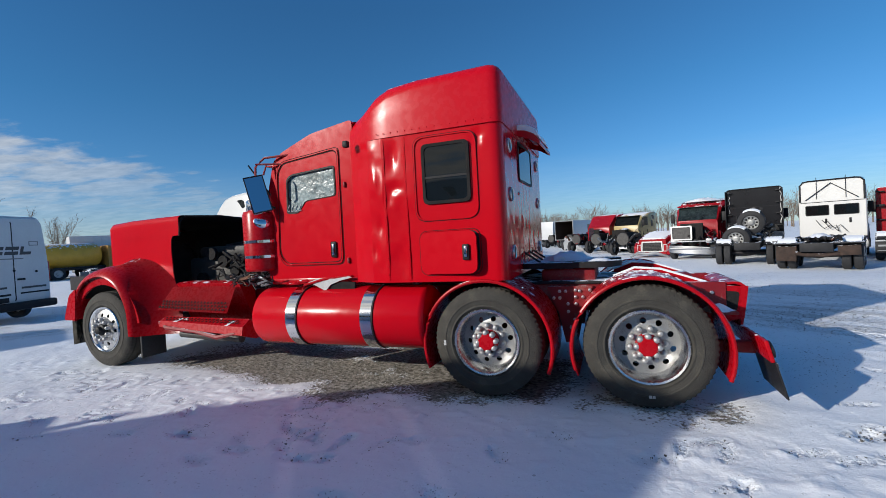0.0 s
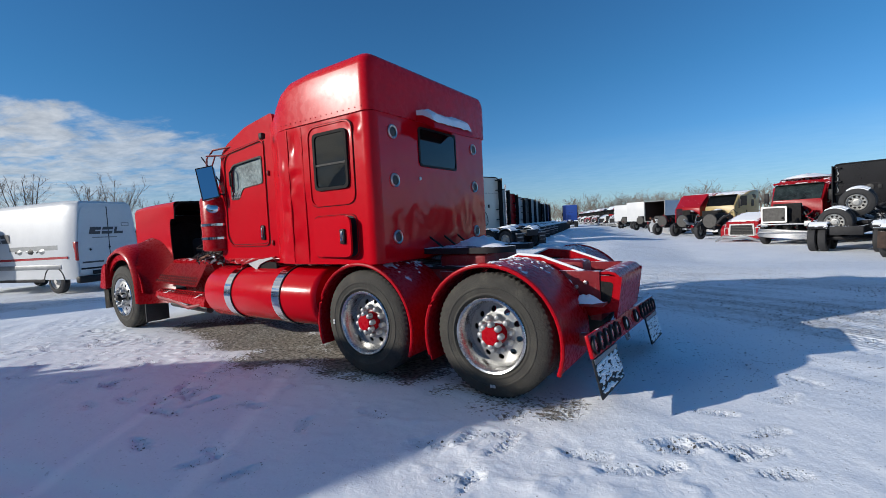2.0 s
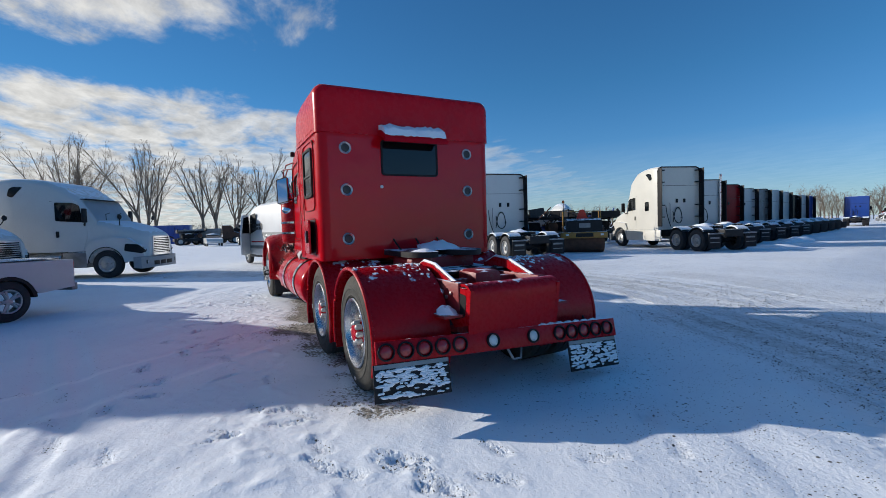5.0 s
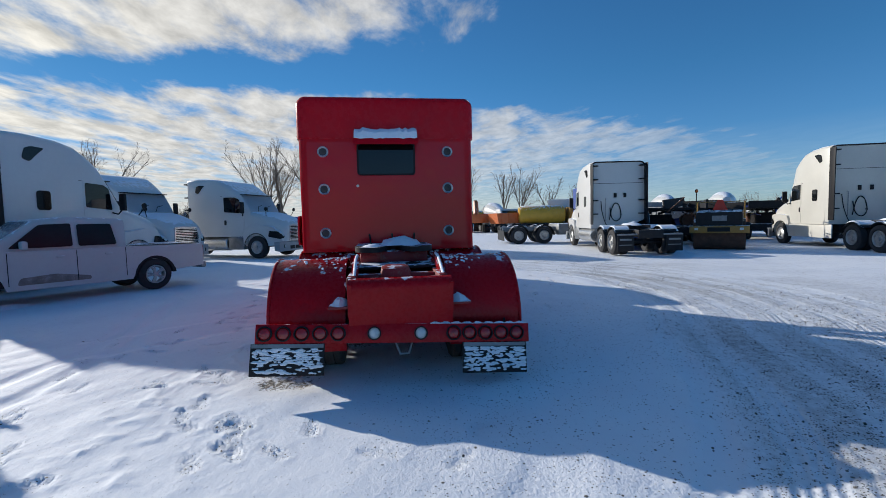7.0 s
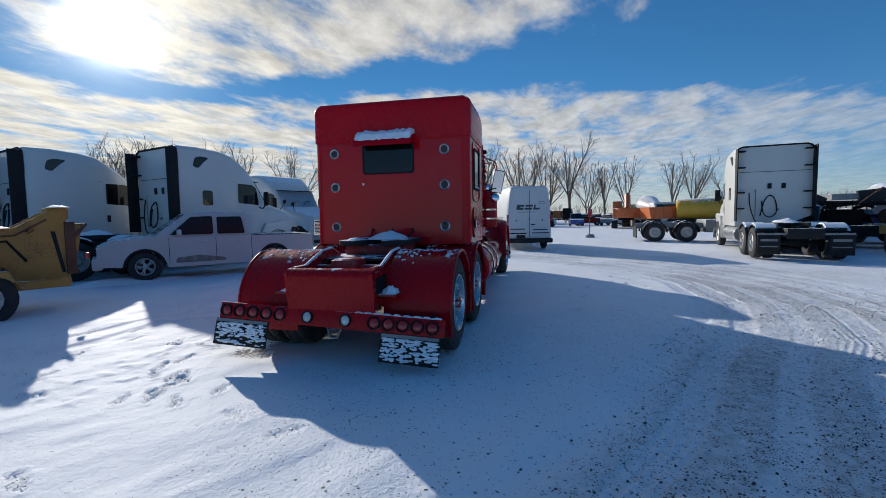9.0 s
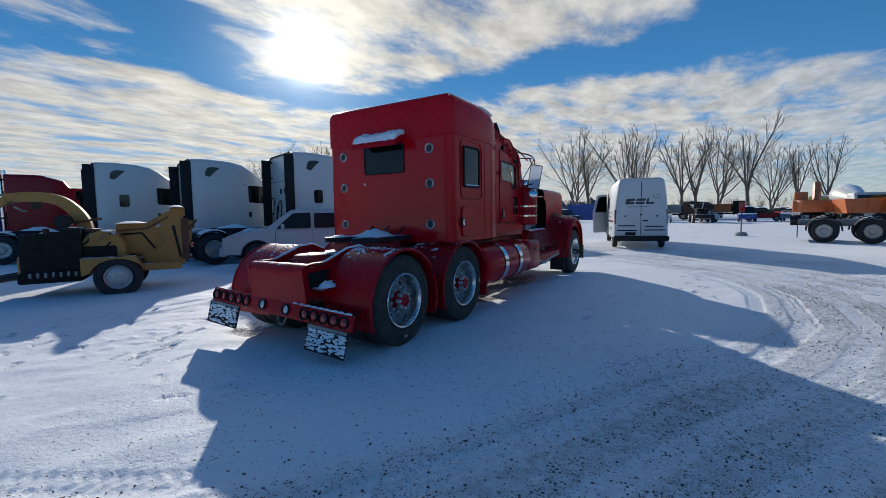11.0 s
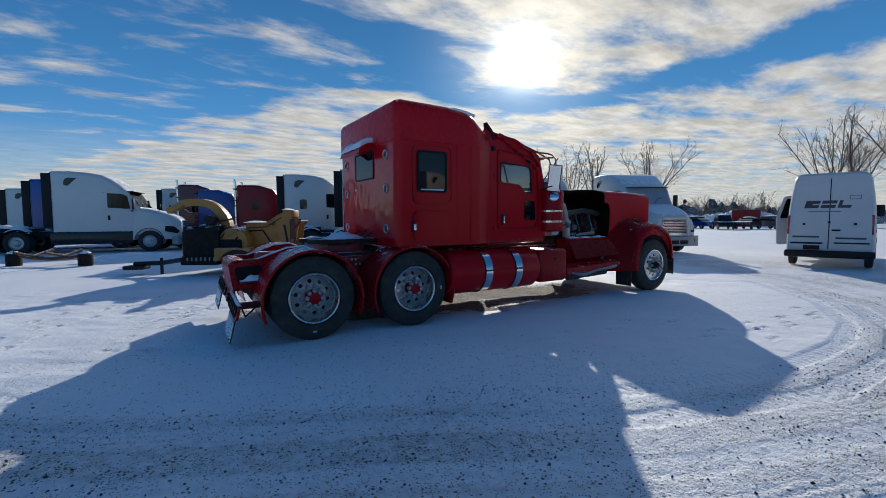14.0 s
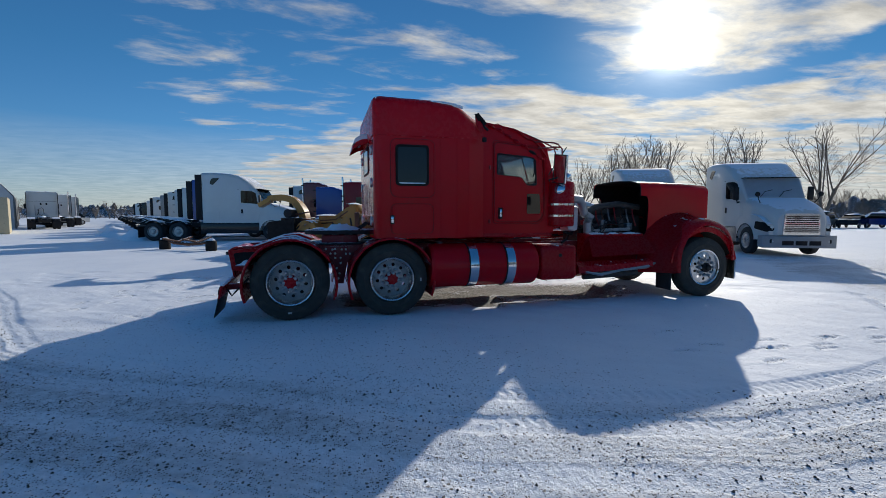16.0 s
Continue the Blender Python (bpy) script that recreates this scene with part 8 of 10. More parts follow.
# ---- delivery van ----
def van():
    T = thing("delivery_van", "white high-roof delivery van with a dented side and open driver's door", "van", Matrix.Translation((-14.8, 1.5, 0)) @ pose(0, 0, 0, 0, 0, 195) @ Matrix.Scale(1.03, 4))
    # x ahead from the rear doors
    secs = [(0.0, 0.90, 2.62, 0.16), (0.06, 0.94, 2.68, 0.18), (0.6, 0.98, 2.72, 0.2), (3.6, 0.98, 2.70, 0.22), (4.3, 0.97, 2.6, 0.25), (4.75, 0.95, 2.25, 0.25), (5.25, 0.93, 1.62, 0.2)]

    def tumble(w, z0, z1, r):
        side = [(w, z) for z in (z0, 1.1, 1.4, 1.7, 2.0) if z < z1 - r - 0.05]
        top = [(w - r + r * math.cos(t), z1 - r + r * math.sin(t)) for t in [math.pi / 2 * k / 5 for k in range(6)]]
        half = [(y * (1 - 0.17 * max(0.0, (z - 1.1) / 1.6) ** 1.7), z) for y, z in side + [(w, (side[-1][1] + z1 - r) / 2)] * (6 - len(side)) + top]
        return [(-y, z) for y, z in half] + half[::-1]

    part("body", loft([(x, tumble(w, 0.42, z, r)) for x, w, z, r in secs]), WHITE_FLAT, T)
    part("bonnet", loft([(5.2, section(0.92, 0.42, 1.55, 0.2)), (5.7, section(0.9, 0.4, 1.3, 0.25)), (5.92, section(0.82, 0.4, 1.05, 0.25))]), WHITE_FLAT, T)
    part("windscreen", slope_pane(4.74, 2.26, 0.74, 5.25, 1.63, 0.82), TINT, T)
    for s in (-1, 1):
        for x in (0.95, 4.85):
            far_wheel(T, x, s * 0.95, r=0.36, rim=FAR_RIM)
            part("arch_trim", arch(x, 0.36, 0.42, 0.46, 0, 180, min(s * 0.93, s * 0.985), max(s * 0.93, s * 0.985), 12), BLACK, T)
        part("side_strip", box((0.6, s * 0.975 - 0.02, 0.72), (4.3, s * 0.975 + 0.02, 0.86), 0.01), STEEL, T)
        part("sill", box((1.4, s * 0.95 - 0.03, 0.34), (4.4, s * 0.95 + 0.03, 0.45), 0.01), BLACK, T)
        part("tail_lamp", box((-0.02, s * 0.86 - 0.06, 0.95), (0.12, s * 0.86 + 0.075, 1.5), 0.02), LENS_RED, T)
        part("red_stripe", side_patch([(0.3, 1.02), (4.2, 0.98), (4.2, 1.05), (0.3, 1.09)], lambda x: 0.975, s, -0.01, 0.006), LENS_RED, T)
        part("rub_rail", side_patch([(0.7, 1.25), (2.9, 1.25), (2.9, 1.42), (0.7, 1.42)], lambda x: 0.97, s, -0.02, 0.004), STEEL, T)
    # torn flank on the driver's side
    for k in range(8):
        bm = lump(1.4 + 0.17 * k, 0, 1.22 - 0.03 * (k % 3), 0.16, 0.10, 0.05, 500 + k, None, 8)
        for v in bm.verts:
            v.co.y, v.co.z = 0.955 + (v.co.z - 1.2) * 0.6, 1.25 + v.co.y
        part("torn_panel", bm, (STEEL, BLACK)[k % 2], T, "torn and crumpled side panel")
    # rear doors, seams, fittings
    for y0, y1 in ((-0.88, -0.012), (0.012, 0.88)):
        q = 1 if y1 > 0.1 else -1
        pts = [(0.012 * q, 0.55), (0.88 * q, 0.55), (0.88 * q, 1.2), (0.86 * q, 1.6), (0.815 * q, 2.05), (0.74 * q, 2.42), (0.68 * q, 2.5), (0.012 * q, 2.52)][::q]
        part("rear_door", plate(rounded(pts, 0.05), [], -0.025, 0.0, "yz"), WHITE_FLAT, T)
    part("door_seam", box((-0.03, -0.011, 0.55), (0.0, 0.011, 2.52)), BLACK, T)
    part("door_handle", box((-0.045, -0.25, 1.05), (-0.02, -0.06, 1.10), 0.008), BLACK, T)
    part("trim_strip", box((-0.04, 0.12, 0.68), (-0.02, 0.85, 0.73), 0.006), BLACK, T)
    part("trim_strip", box((-0.04, -0.85, 0.70), (-0.02, -0.12, 0.74), 0.006), BLACK, T)
    part("number_plate", box((-0.05, 0.18, 0.52), (-0.028, 0.55, 0.64), 0.005), BLACK, T)
    part("rear_bumper", box((-0.14, -0.98, 0.30), (0.05, 0.98, 0.5), 0.05), BLACK, T)
    for y in (-0.55, 0.55, 0.0):
        part("door_badge", lathe([(0.035, 0.0), (0.03, -0.01), (0.01, -0.012)], 12, "x"), BLACK, T, m=pose(-0.026, y, 1.25 if y else 1.3))
    # company mark as plain shapes, and lines too small to read as bars
    def mark(place_m):
        def slant(*pts):
            return plate([(y - 0.25 * z, z) for y, z in pts], [], 0.0, 0.004, "yz")
        holder = part("company_mark", slant((0.47, 0.0), (0.14, 0.0), (0.14, 0.09), (0.30, 0.09), (0.30, 0.13), (0.14, 0.13), (0.14, 0.22), (0.47, 0.22)), TEXTINK, T, m=place_m)
        part("mark_shape", slant((0.09, 0.0), (-0.24, 0.0), (-0.24, 0.09), (0.09, 0.09)), TEXTINK, holder)
        part("mark_shape", slant((0.09, 0.13), (-0.24, 0.13), (-0.24, 0.22), (0.09, 0.22)), TEXTINK, holder)
        part("mark_shape", slant((-0.29, 0.22), (-0.37, 0.22), (-0.37, 0.08), (-0.58, 0.08), (-0.58, 0.0), (-0.29, 0.0)), TEXTINK, holder)
        part("mark_shape", ring_plate([(-0.80, 0.24), (-0.55, 0.24), (-0.55, 0.36), (-0.80, 0.36)], 0.02, 0.0, 0.004, "yz"), STEEL, holder)
        part("text_bar", box((0.0, -0.38, -0.12), (0.004, 0.38, -0.09)), STEEL, holder)
    mark(pose(-0.031, 0.12, 1.70) @ Matrix.Scale(0.95, 4))
    mark(Matrix.Translation((3.4, 0.965, 1.55)) @ pose(0, 0, 0, 0, 0, 90) @ Matrix.Diagonal((-1, 1.2, 1.2, 1)))
    part("text_bar", box((-0.032, -0.78, 0.83), (-0.028, -0.15, 0.88)), TEXTINK, T)
    part("text_bar", box((-0.032, 0.2, 0.86), (-0.028, 0.8, 0.91)), TEXTINK, T)
    # driver's door swung open
    dr = part("front_door", plate(rounded([(0, 0.45), (1.0, 0.45), (1.05, 1.4), (0.75, 2.2), (0.1, 2.25)], 0.08), [], 0.0, 0.06), WHITE_FLAT, T, "white driver's door standing ajar", m=Matrix.Translation((4.45, 0.98, 0)) @ pose(0, 0, 0, 0, 0, 140))
    part("door_glass", plate(rounded([(0.12, 1.4), (0.95, 1.4), (0.7, 2.1), (0.14, 2.15)], 0.05), [], 0.061, 0.066), TINT, dr)
    # black panel on the closed flank paints the doorway's dark interior
    part("doorway_shade", side_patch(rounded([(3.6, 0.5), (4.5, 0.5), (4.55, 1.4), (4.3, 2.2), (3.62, 2.3)], 0.08), lambda x: 0.95, 1, 0.0, 0.012), BLACK, T)
    part("door_mirror", box((4.5, -1.2, 1.45), (4.62, -0.98, 1.85), 0.04), BLACK, T)
    return T


van()


# ---- pickup ----
def spoked_rim():
    """A five-spoke alloy rim on the y axis, its outer face near y = 0."""
    bm = lathe([(0.31, 0.2), (0.315, 0.0), (0.30, -0.012), (0.275, 0.0), (0.265, 0.06), (0.265, 0.2)], 30, close=True)
    lathe([(0.09, 0.08), (0.09, 0.0), (0.06, -0.015), (0.01, -0.018)], 16, bm=bm)
    for k in range(5):
        t = 2 * math.pi * k / 5
        for q in (-0.16, 0.16):
            a, b = (0.07 * math.cos(t), 0.02, 0.07 * math.sin(t)), (0.275 * math.cos(t + q), 0.012, 0.275 * math.sin(t + q))
            tube([a, b], [0.04, 0.026], 6, bm)
    me = finish(bm)
    me.materials.append(RIM_GREY)
    return me


def pickup():
    rim5 = spoked_rim()
    silver = material("dusty_silver_paint", (0.50, 0.485, 0.475), 0.45, var=0.06, scale=1.5, coat=0.12, dirt=0.06, dirt_col=(0.3, 0.27, 0.25), snow=0.3)
    T = thing("pickup_truck", "dirty silver crew-cab pickup parked before the white tractors", "pickup", place((0, 0.86), (-6.65, -5.55), -40))
    low = [(-1.15, 0.80, 1.02), (-1.12, 0.86, 1.06), (-0.9, 0.88, 1.08), (0.55, 0.88, 1.08), (2.6, 0.88, 1.08), (3.7, 0.86, 1.03), (4.05, 0.8, 0.95), (4.15, 0.72, 0.85)]
    body = plate([(-1.15, 0.5), (-1.15, 1.05), (0.55, 1.07), (2.65, 1.08), (3.3, 1.06), (3.85, 0.98), (4.08, 0.86), (4.12, 0.42), (3.62, 0.38)] + [(3.15 + 0.46 * math.cos(t), 0.36 + 0.46 * math.sin(t)) for t in [radians(a) for a in range(8, 175, 14)]] + [(2.65, 0.32), (0.5, 0.32)] + [(0.46 * math.cos(t), 0.36 + 0.46 * math.sin(t)) for t in [radians(a) for a in range(8, 175, 14)]] + [(-0.5, 0.45)], [], -0.88, 0.88)
    bmesh.ops.bevel(body, geom=[e for e in body.edges if len(e.link_faces) == 2 and abs(abs(e.verts[0].co.y) - 0.88) < 1e-4 and abs(e.verts[0].co.y - e.verts[1].co.y) < 1e-4 and e.calc_face_angle(0) > 1.0], offset=0.04, segments=2, affect="EDGES")
    part("body", body, silver, T)
    cab = [(0.60, 0.80, 1.68, 0.06), (0.68, 0.76, 1.72, 0.08), (1.6, 0.76, 1.76, 0.1), (2.15, 0.75, 1.70, 0.1), (2.95, 0.80, 1.1, 0.05)]
    part("cabin", loft([(x, [(y * (1.0 if z < 1.2 else (0.93 + 0.07 * (1.75 - z) / 0.55)), z) for y, z in section(w + 0.06, 1.05, zz, r)]) for x, w, zz, r in cab]), silver, T)
    for s in (-1, 1):
        w = lambda x: 0.845
        def flank(poly):
            bm = plate(poly, [], 0.0, 0.012)
            for v in bm.verts:
                v.co.y = s * (0.868 - 0.085 * max(0, (v.co.z - 1.1)) / 0.6 + v.co.y - 0.006)
            return bm
        part("rear_window", flank(rounded([(0.78, 1.14), (1.48, 1.14), (1.48, 1.60), (0.86, 1.60)], 0.05)), DIM_GLASS, T)
        part("front_window", flank(rounded([(1.58, 1.14), (2.6, 1.14), (2.1, 1.60), (1.58, 1.62)], 0.05)), DIM_GLASS, T)
        for x in (0.62, 1.53, 2.62):
            part("door_seam", box((x - 0.006, s * 0.884 - 0.003, 0.42), (x + 0.006, s * 0.884 + 0.003, 1.06)), BLACK, T)
        for x in (0.9, 1.75):
            part("door_handle", box((x - 0.02, s * 0.89 - 0.012, 0.92), (x + 0.12, s * 0.89 + 0.018, 0.96), 0.008), silver, T)
        part("dent_streak", side_patch(rounded([(1.3, 0.42), (2.5, 0.42), (2.45, 0.56), (1.9, 0.6), (1.3, 0.5)], 0.05), lambda x: 0.88, s, -0.01, 0.003), GRIME, T)
        part("wing_mirror", box((2.35, s * 0.9 if s > 0 else -1.1, 1.12), (2.45, 1.1 if s > 0 else -0.9, 1.28), 0.03), silver, T)
        part("tail_lamp", box((-1.17, s * 0.80 - 0.06, 0.72), (-1.08, s * 0.80 + 0.075, 1.02), 0.015), LENS_RED, T)
        part("head_lamp", box((3.88, s * 0.66 - 0.18, 0.74), (4.1, s * 0.66 + 0.17, 0.9), 0.03), LENS_WHITE, T)
        part("turn_lamp", box((3.9, s * 0.68 - 0.16, 0.64), (4.1, s * 0.68 + 0.165, 0.73), 0.02), ORANGE, T)
        for x in (0.0, 3.15):
            far_wheel(T, x, s * 0.86, r=0.37, rim=rim5)
            part("arch_lining", arch(x, 0.36, 0.40, 0.47, 4, 176, min(s * 0.6, s * 0.872), max(s * 0.6, s * 0.872), 14), BLACK, T)
    part("bonnet_bulge", loft([(2.88, section(0.80, 1.0, 1.10, 0.05)), (3.3, section(0.78, 1.0, 1.10, 0.07)), (3.75, section(0.72, 0.9, 1.04, 0.08)), (4.02, section(0.62, 0.8, 0.93, 0.06))]), silver, T)
    part("hub_plate", box((4.12, -0.16, 0.50), (4.20, 0.16, 0.60), 0.01), BLACK, T)
    part("windscreen", slope_pane(2.2, 1.665, 0.64, 2.9, 1.14, 0.74), PALE_GLASS, T)
    part("tonneau", box((-1.08, -0.8, 1.075), (0.55, 0.8, 1.085)), BLACK_SNOWY, T)
    part("rear_bumper", box((-1.25, -0.84, 0.42), (-1.12, 0.84, 0.58), 0.03), STEEL, T)
    part("front_bumper", box((3.98, -0.84, 0.34), (4.2, 0.84, 0.62), 0.05), silver, T)
    part("grille", box((4.08, -0.45, 0.66), (4.14, 0.45, 0.86), 0.02), BLACK, T)
    return T


pickup()


# ---- wood chipper on its trailer ----
def chipper():
    T = thing("wood_chipper", "worn yellow towed wood chipper with a curved discharge chute", "wood chipper", Matrix.Translation((-0.282, -6.906, -0.067)) @ pose(0, 0, 0, 0, 0, -28) @ Matrix.Scale(1.043, 4))
    # x towards the drawbar
    for s in (-1, 1):
        far_wheel(T, -0.13, s * 0.87, r=0.4)
        guard = plate([(0.43, 0.46), (0.43, 0.79), (-0.43, 0.79), (-0.54, 0.54), (-0.60, 0.52)] + [(-0.13 + 0.46 * math.cos(t), 0.40 + 0.36 * math.sin(t)) for t in [radians(a) for a in range(160, 15, -18)]], [], 0.58 * s, 0.9 * s)
        part("mudguard", guard, YELLOW, T, "boxy yellow mudguard")
        part("chassis_rail", box((-1.2, s * 0.5 - 0.05, 0.46), (1.4, s * 0.5 + 0.05, 0.60), 0.01), YELLOW, T)
    part("axle", box((-0.19, -0.85, 0.36), (-0.07, 0.85, 0.46), 0.01), BLACK, T)
    part("drawbar", tube([(1.3, -0.45, 0.5), (2.2, 0, 0.36), (2.9, 0, 0.34)], 0.06, 8), BLACK, T)
    part("drawbar", tube([(1.3, 0.45, 0.5), (2.2, 0, 0.36)], 0.06, 8), BLACK, T)
    part("hitch_plate", box((2.6, -0.2, 0.2), (3.1, 0.2, 0.3), 0.02), BLACK, T)
    part("jack_leg", tube([(2.2, 0.0, 0.5), (2.2, 0.0, 0.0)], 0.04, 8), BLACK, T)
    bm = loft([(0.44, [(-0.6, 0.55), (-0.6, 1.34), (0.6, 1.34), (0.6, 0.55)]), (1.26, [(-0.6, 0.55), (-0.6, 1.25), (0.6, 1.25), (0.6, 0.55)]), (1.34, [(-0.58, 0.55), (-0.58, 1.2), (0.58, 1.2), (0.58, 0.55)])])
    part("engine_cover", bm, SOOT, T, "black engine enclosure with louvres")
    part("engine_lid", box((0.42, -0.62, 1.33), (0.80, 0.62, 1.37), 0.015), BLACK_SNOWY, T)
    part("radiator_guard", box((0.44, -0.66, 0.35), (1.39, 0.66, 0.56), 0.04), SOOT, T)
    for k in range(7):
        for s in (-1, 1):
            part("louvre", box((0.52 + 0.11 * k, s * 0.66 - 0.012, 0.46), (0.56 + 0.11 * k, s * 0.66 + 0.012, 0.55), 0.004), STEEL, T)
    part("front_plate", box((1.36, -0.5, 0.55), (1.4, 0.5, 0.85), 0.01), YELLOW, T)
    part("drum_housing", lathe([(0.1, -0.5), (0.36, -0.5), (0.38, -0.46), (0.38, 0.46), (0.36, 0.5), (0.1, 0.5)], 28), YELLOW, T, m=pose(0.12, 0, 0.92))
    part("machine_deck", box((-0.1, -0.55, 0.6), (0.46, 0.55, 1.0), 0.04), SOOT, T)
    # infeed: side plates that rise to the hopper's mouth
    side = [(0.0, 0.80), (-0.06, 1.37), (-0.10, 1.40), (-0.58, 1.42), (-0.96, 1.66), (-1.24, 1.76), (-1.26, 1.5), (-1.46, 1.45), (-1.40, 1.04), (-1.24, 0.50), (-0.56, 0.56), (-0.46, 0.80)]
    for s in (-1, 1):
        pl = part("infeed_side", plate(side, [rounded([(-0.72, 1.36), (-0.80, 1.42), (-0.86, 1.38), (-0.78, 1.31)], 0.01)], 0.52 * s, 0.58 * s), YELLOW, T, "yellow infeed side plate with worn rusty edges")
        part("edge_rib", tube([(-0.1, 0.59 * s, 1.28), (-0.6, 0.59 * s, 1.31), (-1.0, 0.59 * s, 1.56)], 0.018, 6), RUST, pl)
        part("edge_rib", tube([(-0.12, 0.59 * s, 1.2), (-0.5, 0.59 * s, 1.22), (-0.72, 0.59 * s, 0.88)], 0.022, 6), SOOT, pl)
        part("hopper_decal", plate([(-1.10, 1.36), (-1.04, 1.36), (-1.16, 0.66), (-1.21, 0.66)], [], 0.575 * s, 0.588 * s), BLACK, pl)
        part("mouth_post", box((-1.36, s * 0.6 - 0.05, 0.62), (-1.22, s * 0.6 + 0.06, 1.52), 0.015), RUST, T)
        for k in range(4):
            part("bolt", lathe([(0.014, 0.0), (0.014, 0.012), (0.003, 0.014)], 6), STEEL, pl, m=pose(-0.2 - 0.25 * k, 0.58 * s, 1.36) @ mirrored(s))
    part("infeed_floor", box((-1.40, -0.54, 0.62), (0.0, 0.54, 0.68), 0.01), RUST, T)
    part("infeed_roof", box((-0.58, -0.54, 1.38), (-0.06, 0.54, 1.43), 0.01), YELLOW, T)
    part("snow", lump(-0.32, 0.0, 1.43, 0.26, 0.45, 0.04, 931), SNOW, T)
    part("lamp_box", box((-1.30, -0.52, 1.56), (-1.02, 0.52, 1.76), 0.03), YELLOW, T)
    part("snow", lump(-1.16, 0.0, 1.76, 0.13, 0.45, 0.04, 932), SNOW, T)
    part("feed_bar", tube([(-1.3, -0.66, 1.2), (-1.5, -0.66, 1.46), (-1.5, 0.66, 1.46), (-1.3, 0.66, 1.2)], 0.03, 8), RUST, T)
    part("tail_lamp", box((-1.44, 0.56, 0.9), (-1.38, 0.64, 1.0), 0.01), LENS_RED, T)
    # curved discharge chute of square section
    pts = [Vector((x, 0, z)) for x, z in ((0.46, 1.05), (0.46, 1.42), (0.58, 1.66), (0.78, 1.87), (1.04, 1.945), (1.3, 1.95), (1.62, 1.92))]
    for _ in range(2):
        pts = [pts[0]] + [q for a, b in zip(pts, pts[1:]) for q in (a.lerp(b, 0.25), a.lerp(b, 0.75))] + [pts[-1]]
    bm = bmesh.new()
    rings = []
    for i, p in enumerate(pts):
        d = (pts[min(i + 1, len(pts) - 1)] - pts[max(i - 1, 0)]).normalized()
        nrm = Vector((-d.z, 0, d.x))
        w = 0.15 - 0.05 * i / len(pts)
        rings.append([bm.verts.new(p + nrm * a + Vector((0, b, 0))) for a, b in ((w, -w), (w, w), (-w * 0.6, w), (-w * 0.6, -w))])
    for a, b in zip(rings, rings[1:]):
        for k in range(4):
            bm.faces.new((a[k], a[(k + 1) % 4], b[(k + 1) % 4], b[k]))
    bm.faces.new(rings[0])
    bm.faces.new(rings[-1][::-1])
    ch = part("discharge_chute", bm, YELLOW, T, "curved yellow discharge chute with a drooping flap", angle=50)
    part("chute_flap", box((0.0, -0.12, -0.09), (0.42, 0.12, 0.05), 0.01), YELLOW, ch, m=pose(1.58, 0, 1.93, 0, 25, 0))
    part("flap_crank", tube([(1.5, 0.14, 1.88), (1.46, 0.16, 1.78), (1.34, 0.16, 1.70), (1.28, 0.16, 1.70)], 0.015, 6), STEEL, ch)
    part("chute_ring", lathe([(0.2, -0.04), (0.26, -0.03), (0.26, 0.03), (0.2, 0.04)], 20, "z"), RUST, ch, m=pose(0.46, 0, 1.30))
    part("chute_handle", tube([(0.75, 0.2, 1.46), (0.45, 0.25, 1.48), (0.2, 0.25, 1.53), (0.14, 0.25, 1.53)], 0.025, 6), RUST, ch)
    part("air_filter", lathe([(0.05, -0.2), (0.12, -0.19), (0.12, 0.19), (0.05, 0.2)], 16), BLACK, T, m=pose(0.72, 0.25, 1.49))
    part("filter_lid", lathe([(0.13, 0.0), (0.13, 0.04), (0.11, 0.05), (0.01, 0.05)], 16), BLACK_SNOWY, T, m=pose(0.72, 0.44, 1.49))
    part("exhaust", tube([(1.0, 0.3, 1.2), (1.0, 0.3, 1.36)], 0.05, 8), RUST, T)
    rg = random.Random(44)
    for k in range(10):
        x0 = rg.uniform(-0.05, 0.42)
        q = [(x0 + rg.uniform(-0.1, 0.1), 0.3 + rg.uniform(0, 0.25), 1.0 + 0.08 * j + rg.uniform(-0.04, 0.04)) for j in range(4)]
        part("hydraulic_hose", tube(q, 0.018, 6), rg.choice((BLACK, SOOT, STEEL)), T)
    # the infeed is narrower than the axle and sits to one side
    for ob in T.children:
        if ob.name.split(".")[0] in ("infeed_side", "mouth_post", "infeed_floor", "infeed_roof", "lamp_box", "feed_bar"):
            ob.matrix_basis = Matrix.Translation((0, -0.28, 0)) @ Matrix.Diagonal((1, 0.6, 1, 1)) @ ob.matrix_basis
    return T


chipper()


# ---- soil compactor ----
TRIANGLE_RED = material("bright_orange_red_sheet", (0.85, 0.045, 0.02), 0.4, var=0.08, scale=6.0)


